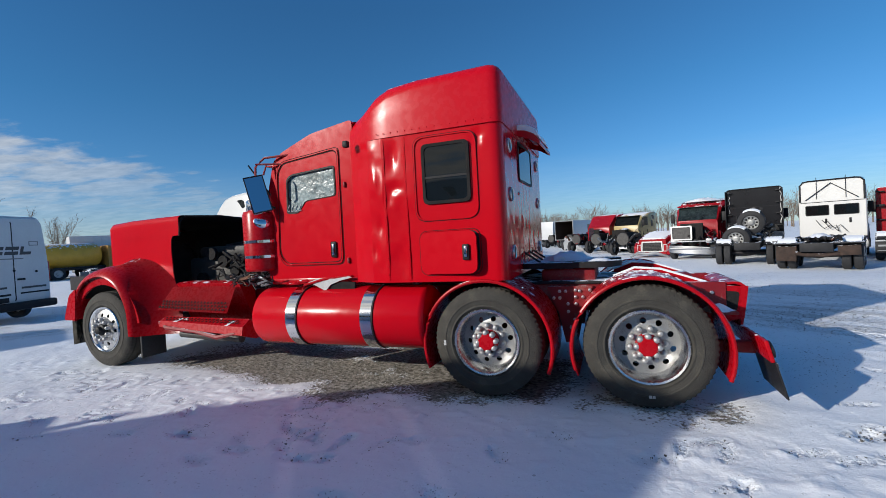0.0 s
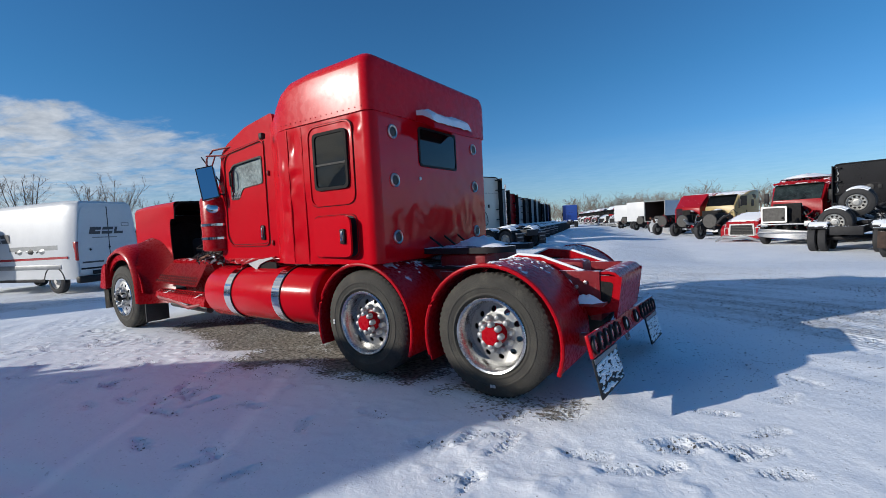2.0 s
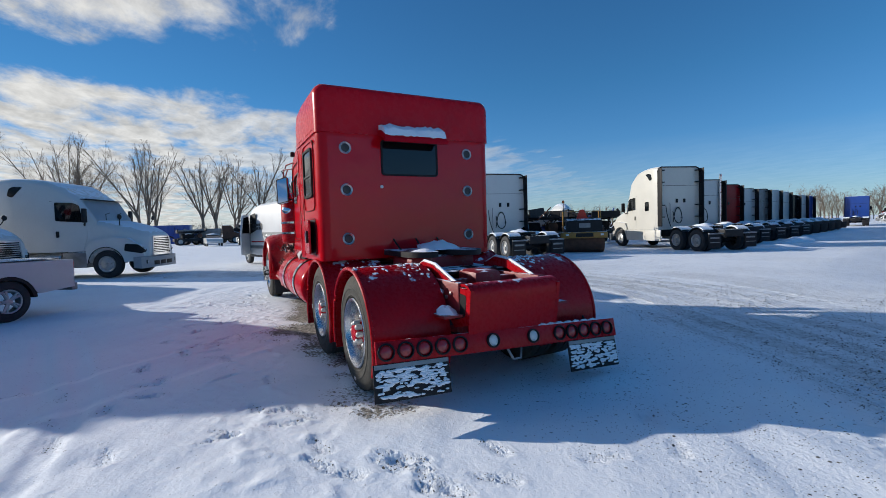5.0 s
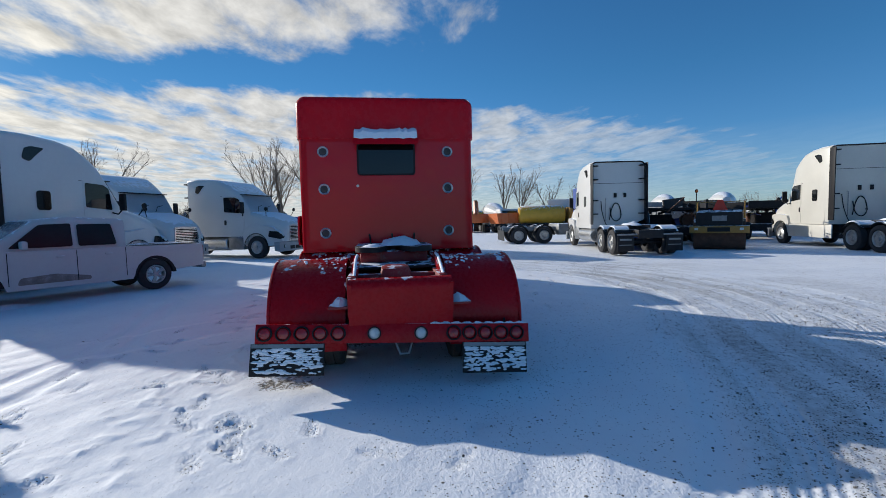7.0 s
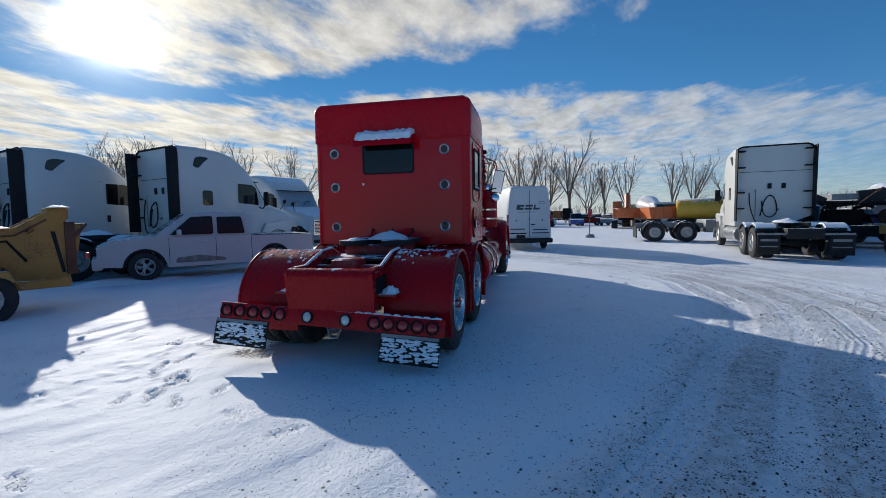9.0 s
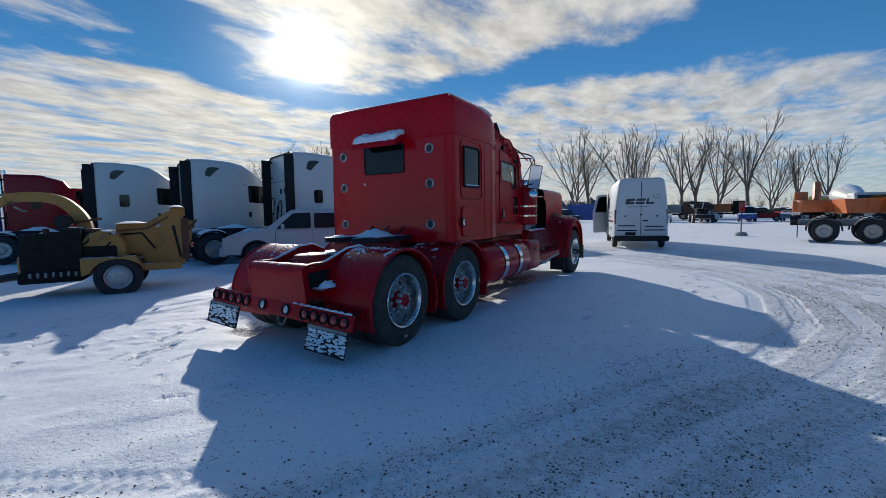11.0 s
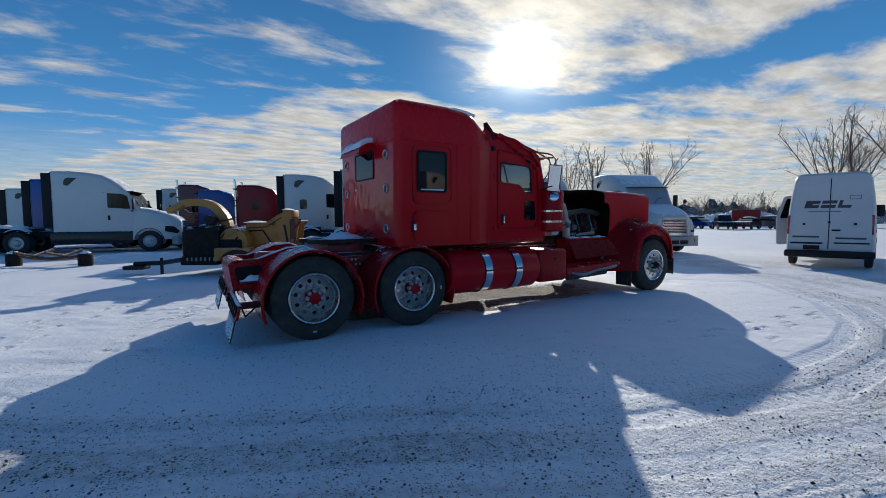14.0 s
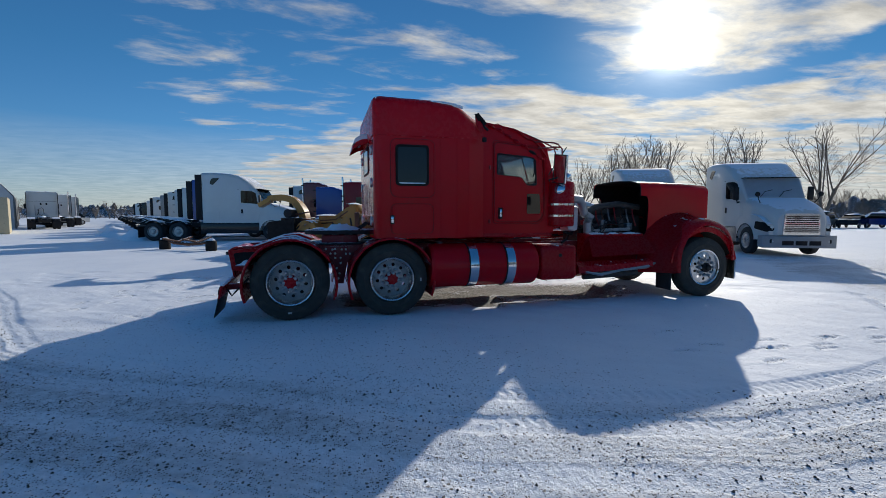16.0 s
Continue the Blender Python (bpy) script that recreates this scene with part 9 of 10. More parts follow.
def roller():
    T = thing("road_roller", "yellow road roller with a black engine hood seen from behind", "road roller", Matrix.Translation((-11.9, 13.7, 0)) @ pose(0, 0, 0, 0, 0, 139))
    # x ahead, its tail at x = 0
    part("drum", lathe([(0.2, -0.95), (0.62, -0.95), (0.65, -0.92), (0.65, 0.92), (0.62, 0.95), (0.2, 0.95)], 32), RUST, T, m=pose(0.75, 0, 0.65))
    part("drum", lathe([(0.2, -0.95), (0.62, -0.95), (0.65, -0.92), (0.65, 0.92), (0.62, 0.95), (0.2, 0.95)], 32), RUST, T, m=pose(3.6, 0, 0.65))
    part("rear_frame", box((-0.1, -1.05, 0.72), (0.25, 1.05, 1.02), 0.04), YELLOW, T)
    part("frame_side", box((0.2, -1.08, 0.7), (1.6, -0.97, 1.0), 0.02), YELLOW, T)
    part("frame_side", box((0.2, 0.97, 0.7), (1.6, 1.08, 1.0), 0.02), YELLOW, T)
    part("rear_grille", box((-0.12, -0.4, 0.78), (-0.095, 0.4, 0.96)), BLACK, T)
    part("engine_hood", loft([(0.02, section(0.82, 1.02, 1.58, 0.1)), (0.5, section(0.86, 1.02, 1.66, 0.12)), (1.5, section(0.86, 1.02, 1.68, 0.12))]), BLACK_SNOWY, T, "black engine hood with snow on top")
    part("maker_mark", box((0.0, -0.28, 1.22), (0.018, 0.24, 1.44)), STEEL, T)
    for s in (-1, 1):
        part("work_lamp", box((-0.13, s * 0.8 - 0.07, 0.84), (-0.09, s * 0.8 + 0.07, 0.94), 0.015), LENS_WHITE, T)
    part("operator_deck", box((1.6, -0.95, 0.95), (2.6, 0.95, 1.15), 0.03), YELLOW, T)
    part("seat", box((1.75, -0.25, 1.15), (2.1, 0.25, 1.7), 0.06), BLACK, T)
    for x in (1.65, 2.55):
        for s in (-1, 1):
            part("rail_post", tube([(x, s * 0.92, 1.1), (x, s * 0.92, 2.05)], 0.025, 8), YELLOW, T)
    for z in (1.6, 2.05):
        for s in (-1, 1):
            part("hand_rail", tube([(1.65, s * 0.92, z), (2.55, s * 0.92, z)], 0.022, 8), YELLOW, T)
        part("hand_rail", tube([(1.65, -0.92, z), (1.65, 0.92, z)], 0.022, 8), YELLOW, T)
    part("warning_triangle", plate(rounded([(-0.30, 1.66), (0.30, 1.66), (0.10, 2.14), (-0.10, 2.14)], 0.04), [], 1.6, 1.62, "yz"), TRIANGLE_RED, T, "bright orange-red warning triangle")
    part("beacon_pole", tube([(1.65, 0.92, 2.0), (1.65, 0.92, 2.5)], 0.02, 8), BLACK, T)
    part("beacon", lathe([(0.06, 0.0), (0.07, 0.03), (0.065, 0.12), (0.03, 0.15)], 14, "z"), ORANGE, T, m=pose(1.65, 0.92, 2.5))
    part("steering_console", box((2.3, -0.2, 1.15), (2.5, 0.2, 1.8), 0.04), BLACK, T)
    return T


roller()


# ---- bare axle lying in the lane ----
def axle():
    T = thing("spare_axle", "bare rusty truck axle with brake drums lying on the snow", "axle", Matrix.Translation((4.95, -12.65, 0)) @ pose(0, 0, 0, 0, 0, -32))
    for s in (-1, 1):
        part("brake_drum", lathe([(0.08, -0.2), (0.2, -0.2), (0.21, -0.18), (0.21, 0.16), (0.16, 0.2), (0.08, 0.22)], 24), SOOT, T, m=pose(s * 1.2, 0, 0.21) @ pose(0, 0, 0, 90, 0, 0) @ pose(0, 0, 0, 0, 0, 0))
        part("snow", lump(s * 1.2, 0, 0.42, 0.18, 0.18, 0.08, 810 + s), SNOW, T)
        part("leaf_spring", tube([(s * 0.5, -0.7, 0.5), (s * 0.5, 0, 0.34), (s * 0.5, 0.7, 0.5)], 0.045, 6), RUST, T)
    part("axle_beam", tube([(-1.1, 0, 0.36), (-0.7, 0, 0.28), (0.0, 0, 0.24), (0.7, 0, 0.28), (1.1, 0, 0.36)], [0.05, 0.06, 0.07, 0.06, 0.05], 8), RUST, T)
    part("tie_rod", tube([(-1.05, -0.25, 0.3), (-0.3, -0.28, 0.36), (0.4, -0.28, 0.4), (1.05, -0.25, 0.34)], 0.025, 6), STEEL, T)
    return T


axle()


# ---- chassis cab beside the white tractor ----
def tandem_rig():
    m = Matrix.Translation((-21.5, 8.7, 0)) @ pose(0, 0, 0, 0, 0, 84)
    T = thing("bare_chassis_truck", "dark blue cab with a bare tandem chassis behind it", "truck", m)
    for s in (-1, 1):
        for x in (-0.75, 0.75):
            far_wheel(T, x, s * 1.15, True)
            part("mudguard", arch(x, 0.5, 0.58, 0.61, 0, 180, min(s * 0.58, s * 1.18), max(s * 0.58, s * 1.18), 12), BLACK_SNOWY, T)
        part("frame_rail", box((-1.6, s * 0.42 - 0.04, 0.72), (6.0, s * 0.42 + 0.04, 0.98), 0.01), STEEL, T)
        far_wheel(T, 5.4, s * 1.1)
    part("tool_box", box((1.6, -1.1, 0.5), (3.0, 1.1, 1.15), 0.04), STEEL, T)
    part("cab", loft([(3.2, section(1.1, 0.9, 3.3, 0.1)), (4.4, section(1.12, 0.9, 3.35, 0.15)), (4.9, section(1.0, 0.9, 2.4, 0.15))]), BLUE, T)
    part("hood", loft([(4.9, section(0.95, 0.8, 1.9, 0.2)), (6.2, section(0.8, 0.8, 1.6, 0.25))]), WHITE, T)
    part("mud_flap", box((-1.65, -1.15, 0.2), (-1.62, 1.15, 0.8)), BLACK, T)
    return T


tandem_rig()

# ---- trees ----
def tree_meshes(seed, height=13.0, spread=1.0, forks=3):
    """A leafless tree: tapered trunk and limbs in one mesh, the fine crown in another."""
    rng = random.Random(seed)
    wood, crown = bmesh.new(), bmesh.new()

    def grow(p, d, length, r, level):
        bm = wood if level < 2 else crown
        pts, rad = [p], [r]
        n = (5, 6, 4, 3, 2)[level]
        for k in range(n):
            d = (d + Vector((rng.uniform(-1, 1), rng.uniform(-1, 1), rng.uniform(-0.1, 0.6))) * (0.05, 0.09, 0.11, 0.13, 0.15)[level]).normalized()
            p = p + d * (length / n)
            pts.append(p)
            rad.append(max(0.007, r * (1 - (0.35, 0.75, 0.75, 0.7, 0.5)[level] * (k + 1) / n)))
        tube(pts, rad, (7, 5, 4, 3, 3)[level], bm, cap=False)
        if level >= 4:
            return
        kids = (forks + 2, 8, 6, 4)[level]
        for k in range(kids):
            f = (0.55 if level == 0 else 0.12) + (0.45 if level == 0 else 0.86) * (k + rng.random()) / kids
            i = min(n - 1, int(f * n))
            q = pts[i].lerp(pts[i + 1], f * n - i)
            a, b = frame_of(d)
            t = 2.4 * k + rng.uniform(-0.5, 0.5) + level
            out = a * math.cos(t) + b * math.sin(t)
            ang = (rng.uniform(0.22, 0.62) if level == 0 else rng.uniform(0.4, 0.85)) * spread
            nd = (d * math.cos(ang) + out * math.sin(ang) + Vector((0, 0, 0.18))).normalized()
            reach = 1.0 if level == 0 else 1.15 - 0.75 * f
            grow(q, nd, length * (2.1, 0.46, 0.5, 0.5)[level] * reach * rng.uniform(0.75, 1.15), max(0.008, r * rng.uniform(0.85, 1.1) * (0.48, 0.30, 0.36, 0.5)[level]), level + 1)

    stems = rng.choice((1, 1, 2))
    for s in range(stems):
        lean = Vector((rng.uniform(-0.2, 0.2), rng.uniform(-0.2, 0.2), 1)).normalized() if stems > 1 else Vector((rng.uniform(-0.05, 0.05), rng.uniform(-0.05, 0.05), 1)).normalized()
        grow(Vector((0.3 * s, 0.1 * s, -0.1)), lean, height * 0.33, height * (0.022 if stems == 1 else 0.017), 0)
    a, b = finish(wood, 60), finish(crown, 60)
    a.materials.append(BARK)
    b.materials.append(BARK)
    return a, b


TREES = [tree_meshes(11, 13, 1.0), tree_meshes(23, 13, 0.8), tree_meshes(37, 13, 1.1), tree_meshes(41, 13, 0.9), tree_meshes(58, 13, 1.05), tree_meshes(64, 13, 0.95)]


def tree(x, y, k, scale=1.0, turn=0.0):
    trunk, crown = TREES[k % len(TREES)]
    T = thing("tree", "tall bare winter tree with fine branching twigs", "tree", pose(x, y, 0, 0, 0, turn) @ Matrix.Scale(scale, 4), "bare trees behind the yard")
    part("trunk", trunk, None, T)
    tagged(part("crown", crown, None, T), kind="stuff")


# rows of tall trees behind the yard: bearing, distance and height as seen from a point by the truck
for ox, oy, d, row in (
    (-0.5, 7.6, 106, ((-122.1, 17), (-124.2, 20), (-125.6, 22), (-127.8, 21), (-128.9, 23), (-130.5, 24), (-136.3, 23), (-138.7, 24), (-145.3, 25))),
    (3.3, 5.2, 108, ((-97.0, 9), (-100.0, 10), (-102.5, 9), (-110.9, 15), (-113.5, 16), (-116.9, 16), (-119.5, 15), (-158.4, 9), (-163.6, 25), (-165.2, 26), (-169.8, 26), (-171.2, 24), (-175.2, 23), (-176.8, 23), (-178.9, 24), (178.5, 25))),
    (5.0, 1.0, 104, ((174.3, 17), (172.2, 18), (169.8, 17), (164.9, 18), (163.0, 17), (159.5, 14), (156.4, 13)))):
    for k, (az, tall) in enumerate(row):
        a, dd = radians(az), d * (1 + 0.05 * math.sin(k * 2.4))
        tree(ox + dd * math.cos(a), oy + dd * math.sin(a), k * 5 + int(d), tall / 17.0, k * 67)


def far_woods():
    """Low leafless woods on the skyline: a few bare tree shapes strewn in belts."""
    shapes = []
    for seed in (3, 4, 5, 6):
        rg = random.Random(seed)
        bm = bmesh.new()
        tube([(0, 0, 0), (0, 0, 0.4)], [0.022, 0.014], 4, bm, cap=False)
        for k in range(7):
            t, f = 2.4 * k + rg.random(), rg.uniform(0.12, 0.4)
            p = Vector((0, 0, f))
            d = Vector((math.cos(t) * rg.uniform(0.25, 0.6), math.sin(t) * rg.uniform(0.25, 0.6), 1)).normalized()
            q = p + d * rg.uniform(0.4, 0.6)
            tube([p, q], [0.007, 0.003], 3, bm, cap=False)
            for j in range(7):
                g = rg.uniform(0.2, 1.0)
                a = p.lerp(q, g)
                e = (d + Vector((rg.uniform(-0.8, 0.8), rg.uniform(-0.8, 0.8), rg.uniform(-0.1, 0.4)))).normalized()
                b = a + e * rg.uniform(0.12, 0.3)
                tube([a, b], [0.0032, 0.002], 3, bm, cap=False)
                for i in range(2):
                    c = a.lerp(b, rg.uniform(0.3, 1.0))
                    tube([c, c + (e + Vector((rg.uniform(-0.8, 0.8), rg.uniform(-0.8, 0.8), rg.uniform(-0.2, 0.5)))).normalized() * 0.11], [0.0022, 0.0014], 3, bm, cap=False)
        bm.verts.index_update()
        shapes.append((np.array([v.co[:] for v in bm.verts]), np.array([[v.index for v in f.verts] for f in bm.faces])))
        bm.free()
    rg = random.Random(5)
    co, fa, base = [], [], 0
    for lo, hi, d0, n, h in ((55, 114, 150, 200, 9.5), (114, 158, 170, 90, 8.0), (-104, -45, 150, 90, 5.0), (-158, -104, 125, 90, 5.0), (158, 202, 122, 60, 5.0), (-166, -134, 130, 50, 8.0), (-168, -141, 96, 55, 4.2)):
        for k in range(n):
            a = radians(lo + (hi - lo) * (k + rg.random()) / n)
            d, hh, t = d0 * rg.uniform(0.92, 1.25), h * rg.uniform(0.5, 1.15), rg.uniform(0, 6.28)
            v, f = shapes[k % 4]
            w = rg.uniform(0.9, 1.4)
            x, y = v[:, 0] * w, v[:, 1] * w
            co.append(np.stack((d * math.cos(a) + hh * (x * math.cos(t) - y * math.sin(t)), d * math.sin(a) + hh * (x * math.sin(t) + y * math.cos(t)), hh * v[:, 2] - 0.4), -1))
            fa.append(f + base)
            base += len(v)
    me = bpy.data.meshes.new("woods")
    me.from_pydata(np.concatenate(co).tolist(), [], np.concatenate(fa).tolist())
    me.materials.append(BARK)
    tagged(new("far_woods", me), "low leafless woods along the skyline", "woods", kind="stuff")


far_woods()


def wooded_bank(a0, a1, d, h, seed):
    """A far bank under bare brush: a long uneven ridge."""
    bm = bmesh.new()
    n, rows = int((a1 - a0) * 6), []
    for k in range(n + 1):
        a = radians(a0 + (a1 - a0) * k / n)
        end = min(1.0, 8.0 * k / n, 8.0 * (n - k) / n)
        row = []
        for j, f in enumerate((0.0, 0.25, 0.55, 0.8, 1.0, 0.8, 0.0)):
            r = d + 3.0 * j
            x, y = r * math.cos(a), r * math.sin(a)
            q = 0.7 + 0.5 * noise.noise(Vector((x * 0.07, y * 0.07, seed))) + 0.4 * noise.noise(Vector((x * 0.35, y * 0.35, seed))) + 0.3 * noise.noise(Vector((x * 1.1, y * 1.1, seed)))
            row.append(bm.verts.new((x, y, h * f * max(0.1, q) * end - 0.4)))
        rows.append(row)
    for a, b in zip(rows, rows[1:]):
        for j in range(6):
            bm.faces.new((a[j], a[j + 1], b[j + 1], b[j]))
    bmesh.ops.recalc_face_normals(bm, faces=bm.faces[:])
    solid("backdrop", bm, BRUSH, "distant dark bank under leafless brush", "wooded bank", kind="structure", angle=20)


BRUSH = material("dark_winter_brush", (0.052, 0.044, 0.038), 0.95, var=0.6, scale=0.8, bump=0.8, bscale=2.5, snow=0.3, ragged=0.6)
wooded_bank(-172, -141, 112, 5.0, 1.0)
wooded_bank(-84, -55, 190, 7.0, 2.0)


# ---- heaps of cleared snow ----
def snow_pile(x, y, sx, sy, h, seed, turn=0):
    bm = bmesh.new()
    n, mrows = 40, 14
    rows = []
    for i in range(mrows + 1):
        f = i / mrows
        row = []
        for k in range(n):
            t = 2 * math.pi * k / n
            px, py = sx * f * math.cos(t), sy * f * math.sin(t)
            z = h * max(0.0, 1 - f ** 2) * (0.75 + 0.9 * (noise.noise(Vector((px * 0.5 + seed, py * 0.5, 0))) * 0.6 + noise.noise(Vector((px * 1.7, py * 1.7 + seed, 3))) * 0.3))
            row.append(bm.verts.new((px, py, max(z, 0.0) - 0.05)))
        rows.append(row)
    for a, b in zip(rows[1:], rows[2:]):
        for k in range(n):
            bm.faces.new((a[k], a[(k + 1) % n], b[(k + 1) % n], b[k]))
    bm.faces.new(rows[1])
    bmesh.ops.delete(bm, geom=rows[0], context="VERTS")
    solid("snow_pile", bm, SNOW, "lumpy heap of ploughed snow at the yard's edge", "snow pile", pose(x, y, 0, 0, 0, turn), "ploughed snow", angle=70)


for k, (x, y, sx, sy, h, tn) in enumerate(((-76, -31, 6, 4, 2.6, 70), (-78, -23, 5, 4, 2.2, 80), (-74, -37, 4, 3.5, 1.8, 60), (-12.5, 24.5, 1.4, 0.8, 0.45, 30), (-7.6, 21.3, 1.6, 0.6, 0.35, 20), (-9.2, 27.5, 2.4, 0.7, 0.5, 100), (13.0, -27, 4, 1.0, 0.7, -62), (10.4, -22.4, 3.0, 0.8, 0.55, -62), (16.5, -35, 5, 1.0, 0.7, -62), (-4.2, -7.9, 1.5, 0.5, 0.22, -39), (2.5, -15.2, 2.2, 0.6, 0.3, 10))):
    snow_pile(x, y, sx, sy, h, 3.1 * k, tn)


# ---- wrecked cars and machines in the back lot ----
def wreck(x, y, heading, paint, k):
    """A junk car: slab body, glasshouse, four wheels."""
    T = thing("junk_car", "snow-dusted junk car in the back lot", "car", pose(x, y, 0, 0, 0, heading), "junk cars")
    h = 1.35 + 0.3 * (k % 3) / 2
    prof = [(-2.1, 0.35), (-2.15, 0.85), (-1.9, 0.95), (2.0 - 0.9, 0.98), (1.95, 0.85), (2.15, 0.6), (2.1, 0.35)]
    bm = plate(prof, [], -0.85, 0.85)
    part("body", bm, paint, T)
    part("glasshouse", loft([(-1.7, section(0.72, 0.9, 1.0, 0.05)), (-1.1, section(0.7, 0.9, h, 0.1)), (0.3, section(0.7, 0.9, h, 0.1)), (1.1, section(0.74, 0.9, 1.0, 0.05))]), TINT, T)
    part("roof", box((-1.15, -0.66, h - 0.01), (0.35, 0.66, h + 0.04), 0.02), paint, T)
    for xx in (-1.3, 1.3):
        for s in (-1, 1):
            far_wheel(T, xx, s * 0.86, r=0.32)
    part("snow", lump(-0.4, 0, h + 0.03, 0.8, 0.6, 0.12, 900 + k), SNOW, T)


TANK_YELLOW = material("bright_yellow_tank_paint", (0.62, 0.34, 0.03), 0.4, var=0.15, scale=2.0, dirt=0.2, snow=0.6)


def boom_truck(x, y, heading, paint, k):
    """A work truck with a tank, mixer or hopper on its back."""
    T = thing("work_truck", ("orange-cabbed work truck", "white mixer truck", "yellow tank truck", "grey dump truck")[k % 4] + " standing in the back lot", "truck", pose(x, y, 0, 0, 0, heading), "work trucks")
    part("cab", loft([(1.4, section(1.1, 0.7, 2.6, 0.12)), (2.5, section(1.1, 0.7, 2.6, 0.15)), (2.9, section(1.05, 0.7, 1.7, 0.15)), (3.9, section(0.9, 0.7, 1.4, 0.2))]), paint, T)
    part("windscreen", box((2.58, -0.9, 1.75), (2.75, 0.9, 2.4), 0.02), TINT, T)
    part("frame", box((-4.0, -0.45, 0.7), (3.4, 0.45, 0.95), 0.02), BLACK_SNOWY, T)
    if k % 4 == 1:
        part("mixer_drum", lathe([(0.3, -3.9), (0.7, -3.4), (1.1, -2.2), (1.1, -1.2), (0.6, 0.6), (0.2, 0.9)], 22, "x"), WHITE, T, m=pose(0, 0, 2.1) @ pose(0, 0, 0, 0, 8, 0))
        part("drum_stand", box((-3.6, -0.4, 0.95), (-3.2, 0.4, 2.0), 0.03), STEEL, T)
    elif k % 4 == 2:
        part("tank", lathe([(0.2, -3.8), (0.8, -3.75), (0.95, -3.5), (0.95, 0.8), (0.8, 1.05), (0.2, 1.1)], 24, "x"), TANK_YELLOW, T, m=pose(0, 0, 1.9))
    else:
        bm = plate([(-3.9, 1.0), (1.1, 1.0), (1.2, 2.2), (-4.1, 2.1)], [], -1.15, 1.15)
        part("dump_body", bm, (ORANGE, STEEL)[k % 2], T)
        for j in range(6):
            for s in (-1, 1):
                part("body_rib", box((-3.6 + 0.85 * j, s * 1.18 - 0.04, 1.02), (-3.5 + 0.85 * j, s * 1.18 + 0.04, 2.1)), (ORANGE, STEEL)[k % 2], T)
    for xx, tw in ((3.0, False), (-2.0, True), (-3.3, True)):
        for s in (-1, 1):
            far_wheel(T, xx, s * 1.12, tw)
    part("bumper", box((3.9, -1.1, 0.4), (4.05, 1.1, 0.75), 0.03), STEEL, T)


def excavator(x, y, heading):
    T = thing("excavator", "orange tracked excavator with its boom folded", "excavator", pose(x, y, 0, 0, 0, heading))
    for s in (-1, 1):
        bm = plate(rounded([(-2.0, 0.0), (2.0, 0.0), (2.2, 0.45), (1.9, 0.9), (-1.9, 0.9), (-2.2, 0.45)], 0.3), [], s * 0.85, s * 1.45)
        part("track", bm, BLACK_SNOWY, T)
    part("turntable", lathe([(0.8, 0.85), (0.8, 1.1)], 20, "z"), BLACK, T)
    part("house", box((-2.3, -1.35, 1.1), (1.0, 1.35, 2.1), 0.12), ORANGE, T)
    part("counterweight", lathe([(0.2, 1.1), (1.3, 1.1), (1.35, 1.2), (1.35, 2.0), (1.3, 2.1), (0.2, 2.1)], 24, "z"), ORANGE, T, m=pose(-1.5, 0, 0))
    cb = part("operator_cab", box((0.3, 0.4, 1.1), (1.7, 1.35, 2.9), 0.08), ORANGE, T)
    part("cab_glass", box((0.45, 1.352, 1.7), (1.6, 1.36, 2.75)), TINT, cb)
    part("boom", tube([(1.0, -0.2, 1.5), (2.6, -0.2, 3.6), (4.6, -0.2, 3.2)], [0.3, 0.32, 0.2], 6), ORANGE, T)
    part("stick", tube([(4.6, -0.2, 3.2), (3.6, -0.2, 1.2)], [0.2, 0.15], 6), ORANGE, T)
    part("bucket", lathe([(0.1, -0.5), (0.45, -0.5), (0.45, 0.5), (0.1, 0.5)], 10), BLACK, T, m=pose(3.4, -0.2, 0.45))


excavator(-46.5, 10.8, 172)
for k, (x, y, h, p) in enumerate(((-43, 15.8, 100, YELLOW), (-45.5, 13.4, 10, WHITE), (-41, 18.2, 80, YELLOW), (-50, 21, 95, ORANGE), (-40, 24, 150, CRIMSON), (-36, 27, 160, STEEL), (-60, -45, 60, STEEL), (-68, -2, 85, RUST), (-72, 4, 80, SOOT), (-33, 31, 150, WHITE), (-62, 16, 90, ORANGE), (-28, 21.5, 170, STEEL))):
    boom_truck(x, y, h, p, k)
paints = (WHITE, STEEL, BLUE, CRIMSON, BLACKP, WHITE, MAROON, STEEL)
k = 0
for x, y, dx, dy, n, h in ((-56, -2, -1.0, 4.2, 7, 5), (-60, 8, -0.5, 4.4, 5, 100), (-24, 17.5, -3.2, 3.0, 6, 120), (-70, -44, 2.6, -3.6, 9, 40), (-82, -6, -0.6, 4.5, 6, 10), (-50, -54, 4.5, -3.0, 8, 70), (33, -64, 2.2, -4.6, 6, 20), (-58, -32, 1.5, -4.0, 3, 60), (-15.2, 11.9, -2.2, 0.6, 2, 150)):
    for j in range(n):
        wreck(x + dx * j, y + dy * j, h + 17 * math.sin(k * 1.7), paints[(k * 5) % 8], k)
        k += 1


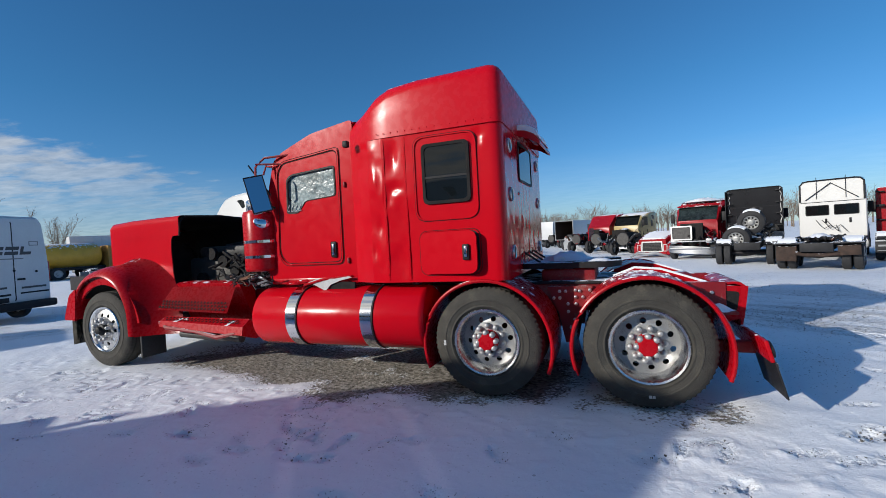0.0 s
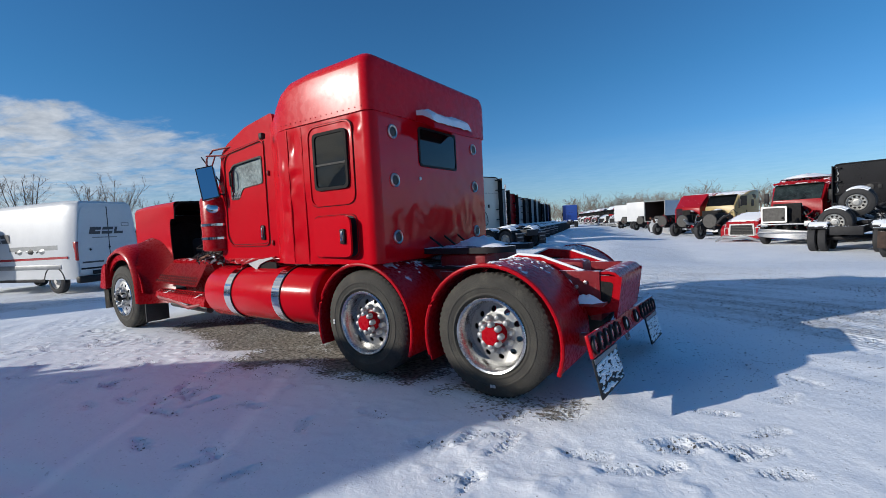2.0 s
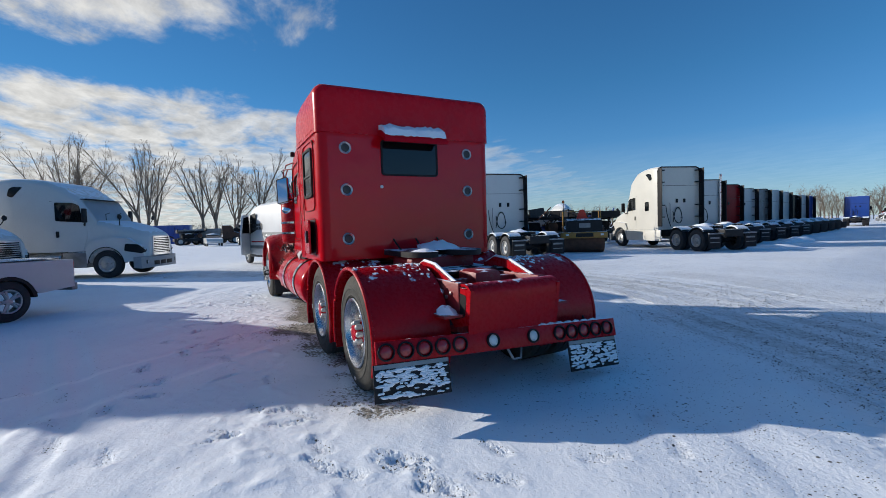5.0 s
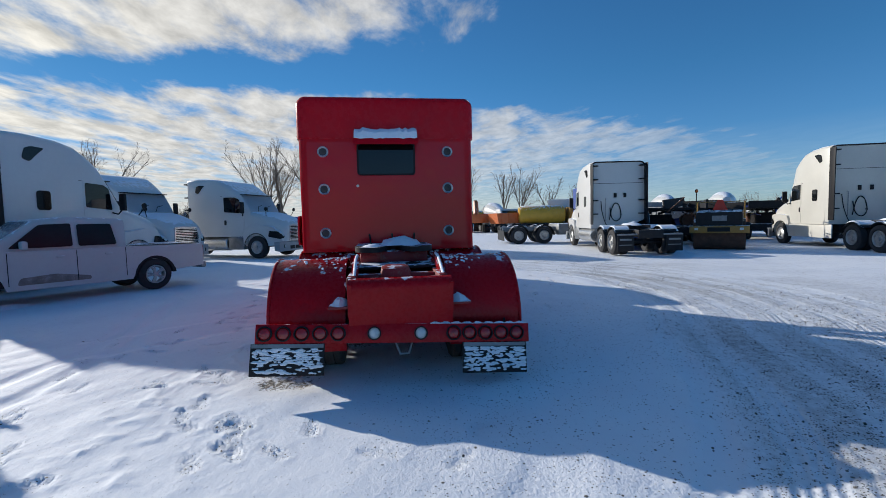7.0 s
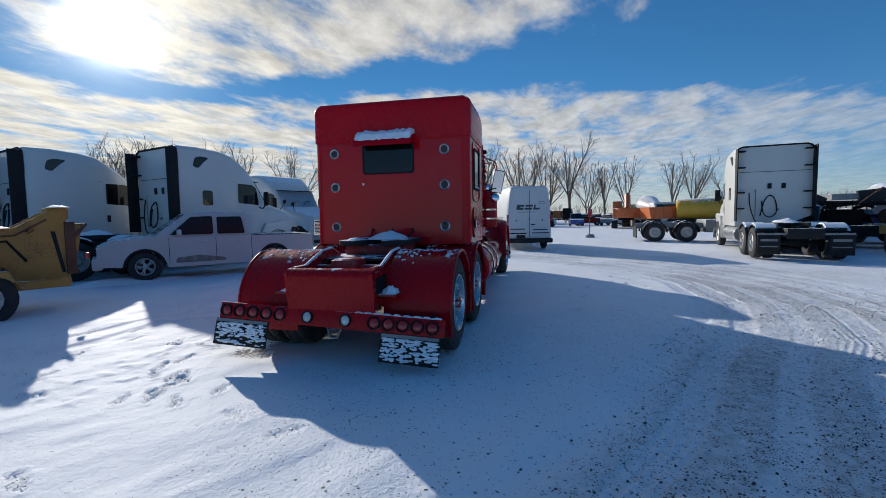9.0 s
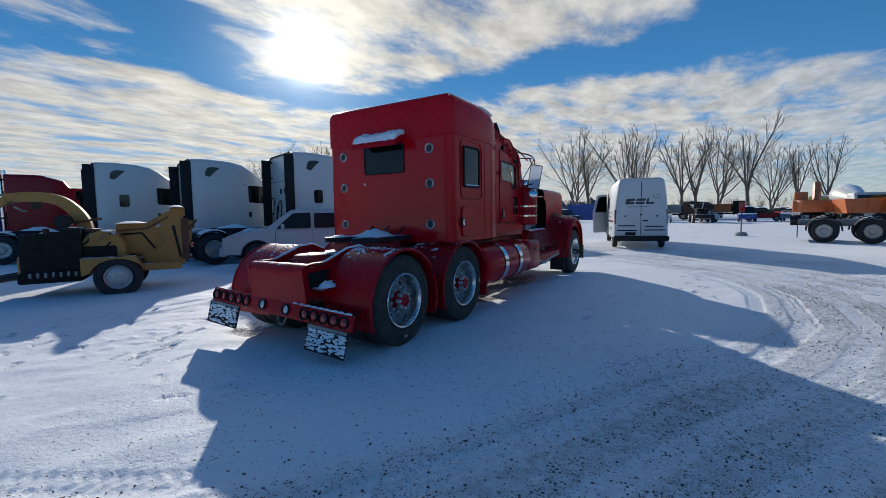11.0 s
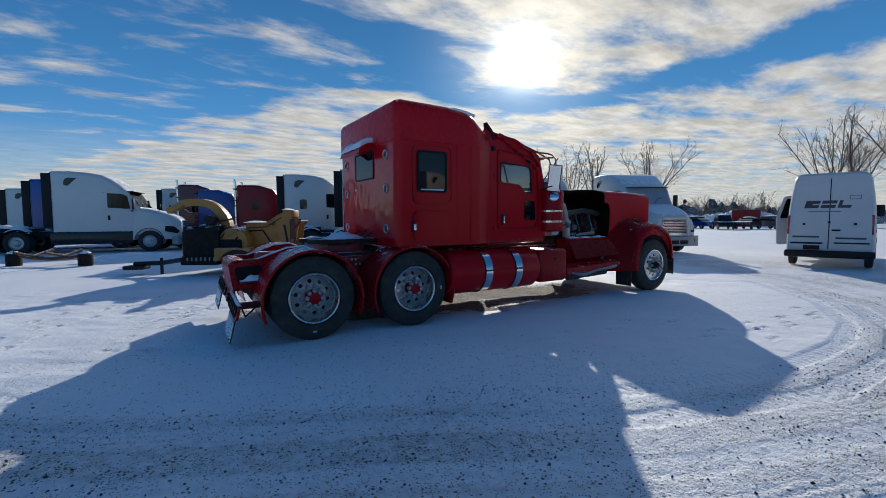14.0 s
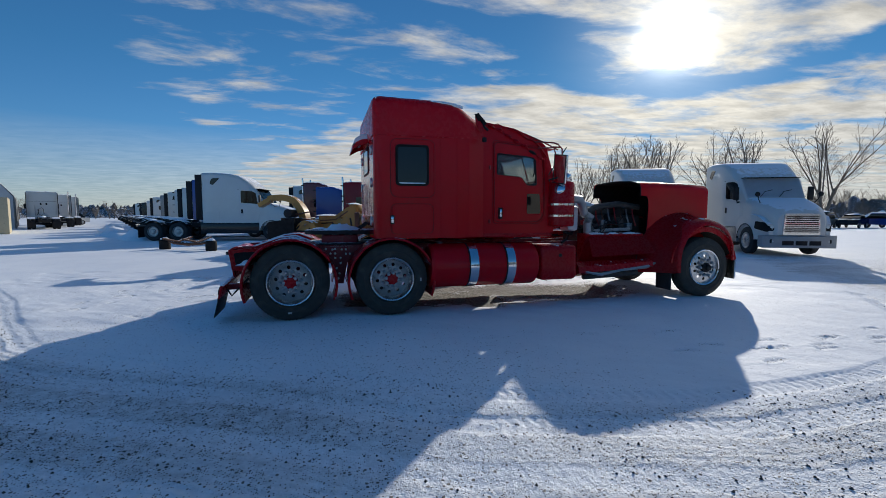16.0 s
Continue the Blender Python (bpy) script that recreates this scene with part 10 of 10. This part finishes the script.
def junk_machine(x, y, heading, seed, paint):
    """A scrapped machine: frame, engine, a tray lying askew and bent bars."""
    T = thing("scrap_machine", "stripped dark scrap machine with bent bars and snow", "machine", pose(x, y, 0, 0, 0, heading), "scrap machines")
    rg = random.Random(seed)
    part("frame", box((-2.2, -0.9, 0.5), (2.2, 0.9, 0.9), 0.05), BLACK_SNOWY, T)
    part("engine", box((-1.2, -0.45, 0.9), (0.2, 0.45, 1.55), 0.08), SOOT, T)
    part("fuel_drum", lathe([(0.05, -0.5), (0.27, -0.5), (0.3, -0.46), (0.3, 0.46), (0.27, 0.5), (0.05, 0.5)], 16), paint, T, m=pose(0.9, 0, 1.25))
    tray = part("tipped_tray", plate([(-1.9, 0.0), (1.6, 0.0), (1.6, 0.5), (1.52, 0.5), (1.52, 0.08), (-1.82, 0.08), (-1.82, 0.42), (-1.9, 0.42)], [], -0.95, 0.95), BLACK_SNOWY, T, "dark steel tray lying askew with snow in it", m=pose(0.1, 0, 1.75, rg.uniform(-6, 6), rg.uniform(-12, 12), 0))
    for xx in (-1.2, 0.0, 1.0):
        part("tray_rib", box((xx - 0.04, -0.97, -0.06), (xx + 0.04, 0.97, 0.0)), BLACK, tray)
    for j in range(13):
        p = Vector((rg.uniform(-2.3, 2.3), rg.uniform(-1.0, 1.0), rg.uniform(0.8, 1.7)))
        q = p + Vector((rg.uniform(-0.9, 0.9), rg.uniform(-0.5, 0.5), rg.uniform(-0.2, 1.0)))
        part("bent_bar", tube([p, p.lerp(q, 0.5) + Vector((0.1, 0, 0.1)), q], rg.choice((0.02, 0.035, 0.05, 0.08)), 6), rg.choice((RUST, STEEL, BLACK_SNOWY, BLUE, SOOT, WHITE_FLAT)), T)
    for j in range(4):
        part("torn_panel", box((-0.45, -0.012, -0.22), (0.45, 0.012, 0.22), 0.006), rg.choice((BLACK_SNOWY, BLUE, ALLOY_DULL, SOOT, STEEL)), T, m=pose(rg.uniform(-2.0, 2.0), rg.uniform(-1, 1), rg.uniform(0.8, 2.1), rg.uniform(-60, 60), rg.uniform(-40, 40), rg.uniform(0, 180)))
    for xx in (-1.5, 1.5):
        for s in (-1, 1):
            far_wheel(T, xx, s * 1.05)


for k, (x, y, h, p) in enumerate(((-16.6, 14.6, 60, RUST), (-19.4, 22.6, 150, RUST), (-20.6, 16.2, 20, STEEL), (-23, 25.5, 70, BLACKP), (-18.6, 18.9, 120, STEEL), (-70, 0.8, 80, SOOT), (-66, -4.5, 100, RUST), (-54, 2, 10, BLACKP), (13.5, 19.0, 75, MAROON))):
    junk_machine(x, y, h, 60 + k, p)


# dark scrap and cars in front of the woods beyond the snowed-in tractors
for j in range(9):
    a = radians(-140.5 - 2.3 * j)
    d = 63 + 2.5 * math.sin(j * 2.1)
    wreck(-0.5 + d * math.cos(a), 7.6 + d * math.sin(a), 40 + 35 * math.sin(j * 1.9), (BLACKP, MAROON, STEEL, BLACKP, BLUE)[j % 5], 60 + j)
for k, (az, d, sx, h) in enumerate(((-150.8, 88, 5, 1.8), (-153.5, 84, 5, 2.4), (-157.0, 86, 6, 2.6), (-161.0, 90, 5, 2.0))):
    a = radians(az)
    snow_pile(2.0 + d * math.cos(a), 6.3 + d * math.sin(a), sx, 4, h, 17.3 + k, az + 90)
container("red open steel bin beside the snow heaps", pose(-72.0, -28.5, 0, 0, 0, 112), CRIMSON, 3.5, 2.4)


# ---- lane sign on a block ----
def sign_post():
    T = thing("sign_post", "slim post with a small red sign standing in a concrete block", "sign", pose(-25.6, 5.05, 0, 0, 0, 20))
    part("foot", lathe([(0.32, 0.0), (0.3, 0.16), (0.2, 0.22)], 14, "z"), STEEL, T)
    part("post", tube([(0, 0, 0.2), (0.02, 0, 1.9)], 0.03, 8), RUST, T)
    part("sign_plate", box((-0.015, -0.14, 1.35), (0.015, 0.14, 1.85), 0.01), LENS_RED, T, m=pose(0.03, 0, 0))


sign_post()


# ---- spare wheels leaning on the black wreck ----
def spare_wheel(x, y, z, heading, tilt):
    T = thing("spare_twin_tyre", "worn pair of truck tyres leaning against the wreck", "tyre", Matrix.Translation((x, y, z)) @ pose(0, 0, 0, 0, 0, heading) @ pose(0, 0, 0, tilt, 0, 0), "spare wheels")
    for k, y in enumerate((0.0, 0.30)):
        tyre = part("tyre", TYRE_FAR, None, T, m=Matrix.Translation((0, y, 0)))
        part("snow", arch(0, 0, 0.525, 0.556, 52, 122, 0.04, 0.24, 10), SNOW, tyre, "snow lying on the tread")
    rim = part("rim", FAR_RIM, None, T, "dull alloy rim with hand holes")
    # hand holes drawn as dark discs, their shade in the colour
    for k in range(10):
        a = 2 * math.pi * k / 10
        part("hand_hole_shade", lathe([(0.042, 0.0), (0.042, -0.006), (0.004, -0.007)], 8), SOOT, rim, m=pose(0.215 * math.cos(a), 0.066, 0.215 * math.sin(a)))


spare_wheel(4.75, 17.75, 0.80, -22, 8)
spare_wheel(5.45, 18.2, 1.5, -18, 10)


# pale shed roof across the lane
def shed():
    T = thing("shed", "pale arched storage shed across the lane", "shed", pose(38, -52, 0, 0, 0, -62))
    bm = bmesh.new()
    prof = [(-5, 0), (-5, 3.2), (-4, 4.6), (-2.2, 5.4), (0, 5.7), (2.2, 5.4), (4, 4.6), (5, 3.2), (5, 0)]
    rows = [[bm.verts.new((x, y, z)) for y, z in prof] for x in (-9, -4.5, 0, 4.5, 9)]
    for a, b in zip(rows, rows[1:]):
        for k in range(len(prof) - 1):
            bm.faces.new((a[k], a[k + 1], b[k + 1], b[k]))
    bm.faces.new(rows[0])
    bm.faces.new(rows[-1][::-1])
    part("arched_shell", bm, WHITE_FLAT, T)
    for x in (-9, -4.5, 0, 4.5, 9):
        part("rib", tube([(x, y * 1.005, z * 1.005) for y, z in prof], 0.06, 6), STEEL, T)


shed()
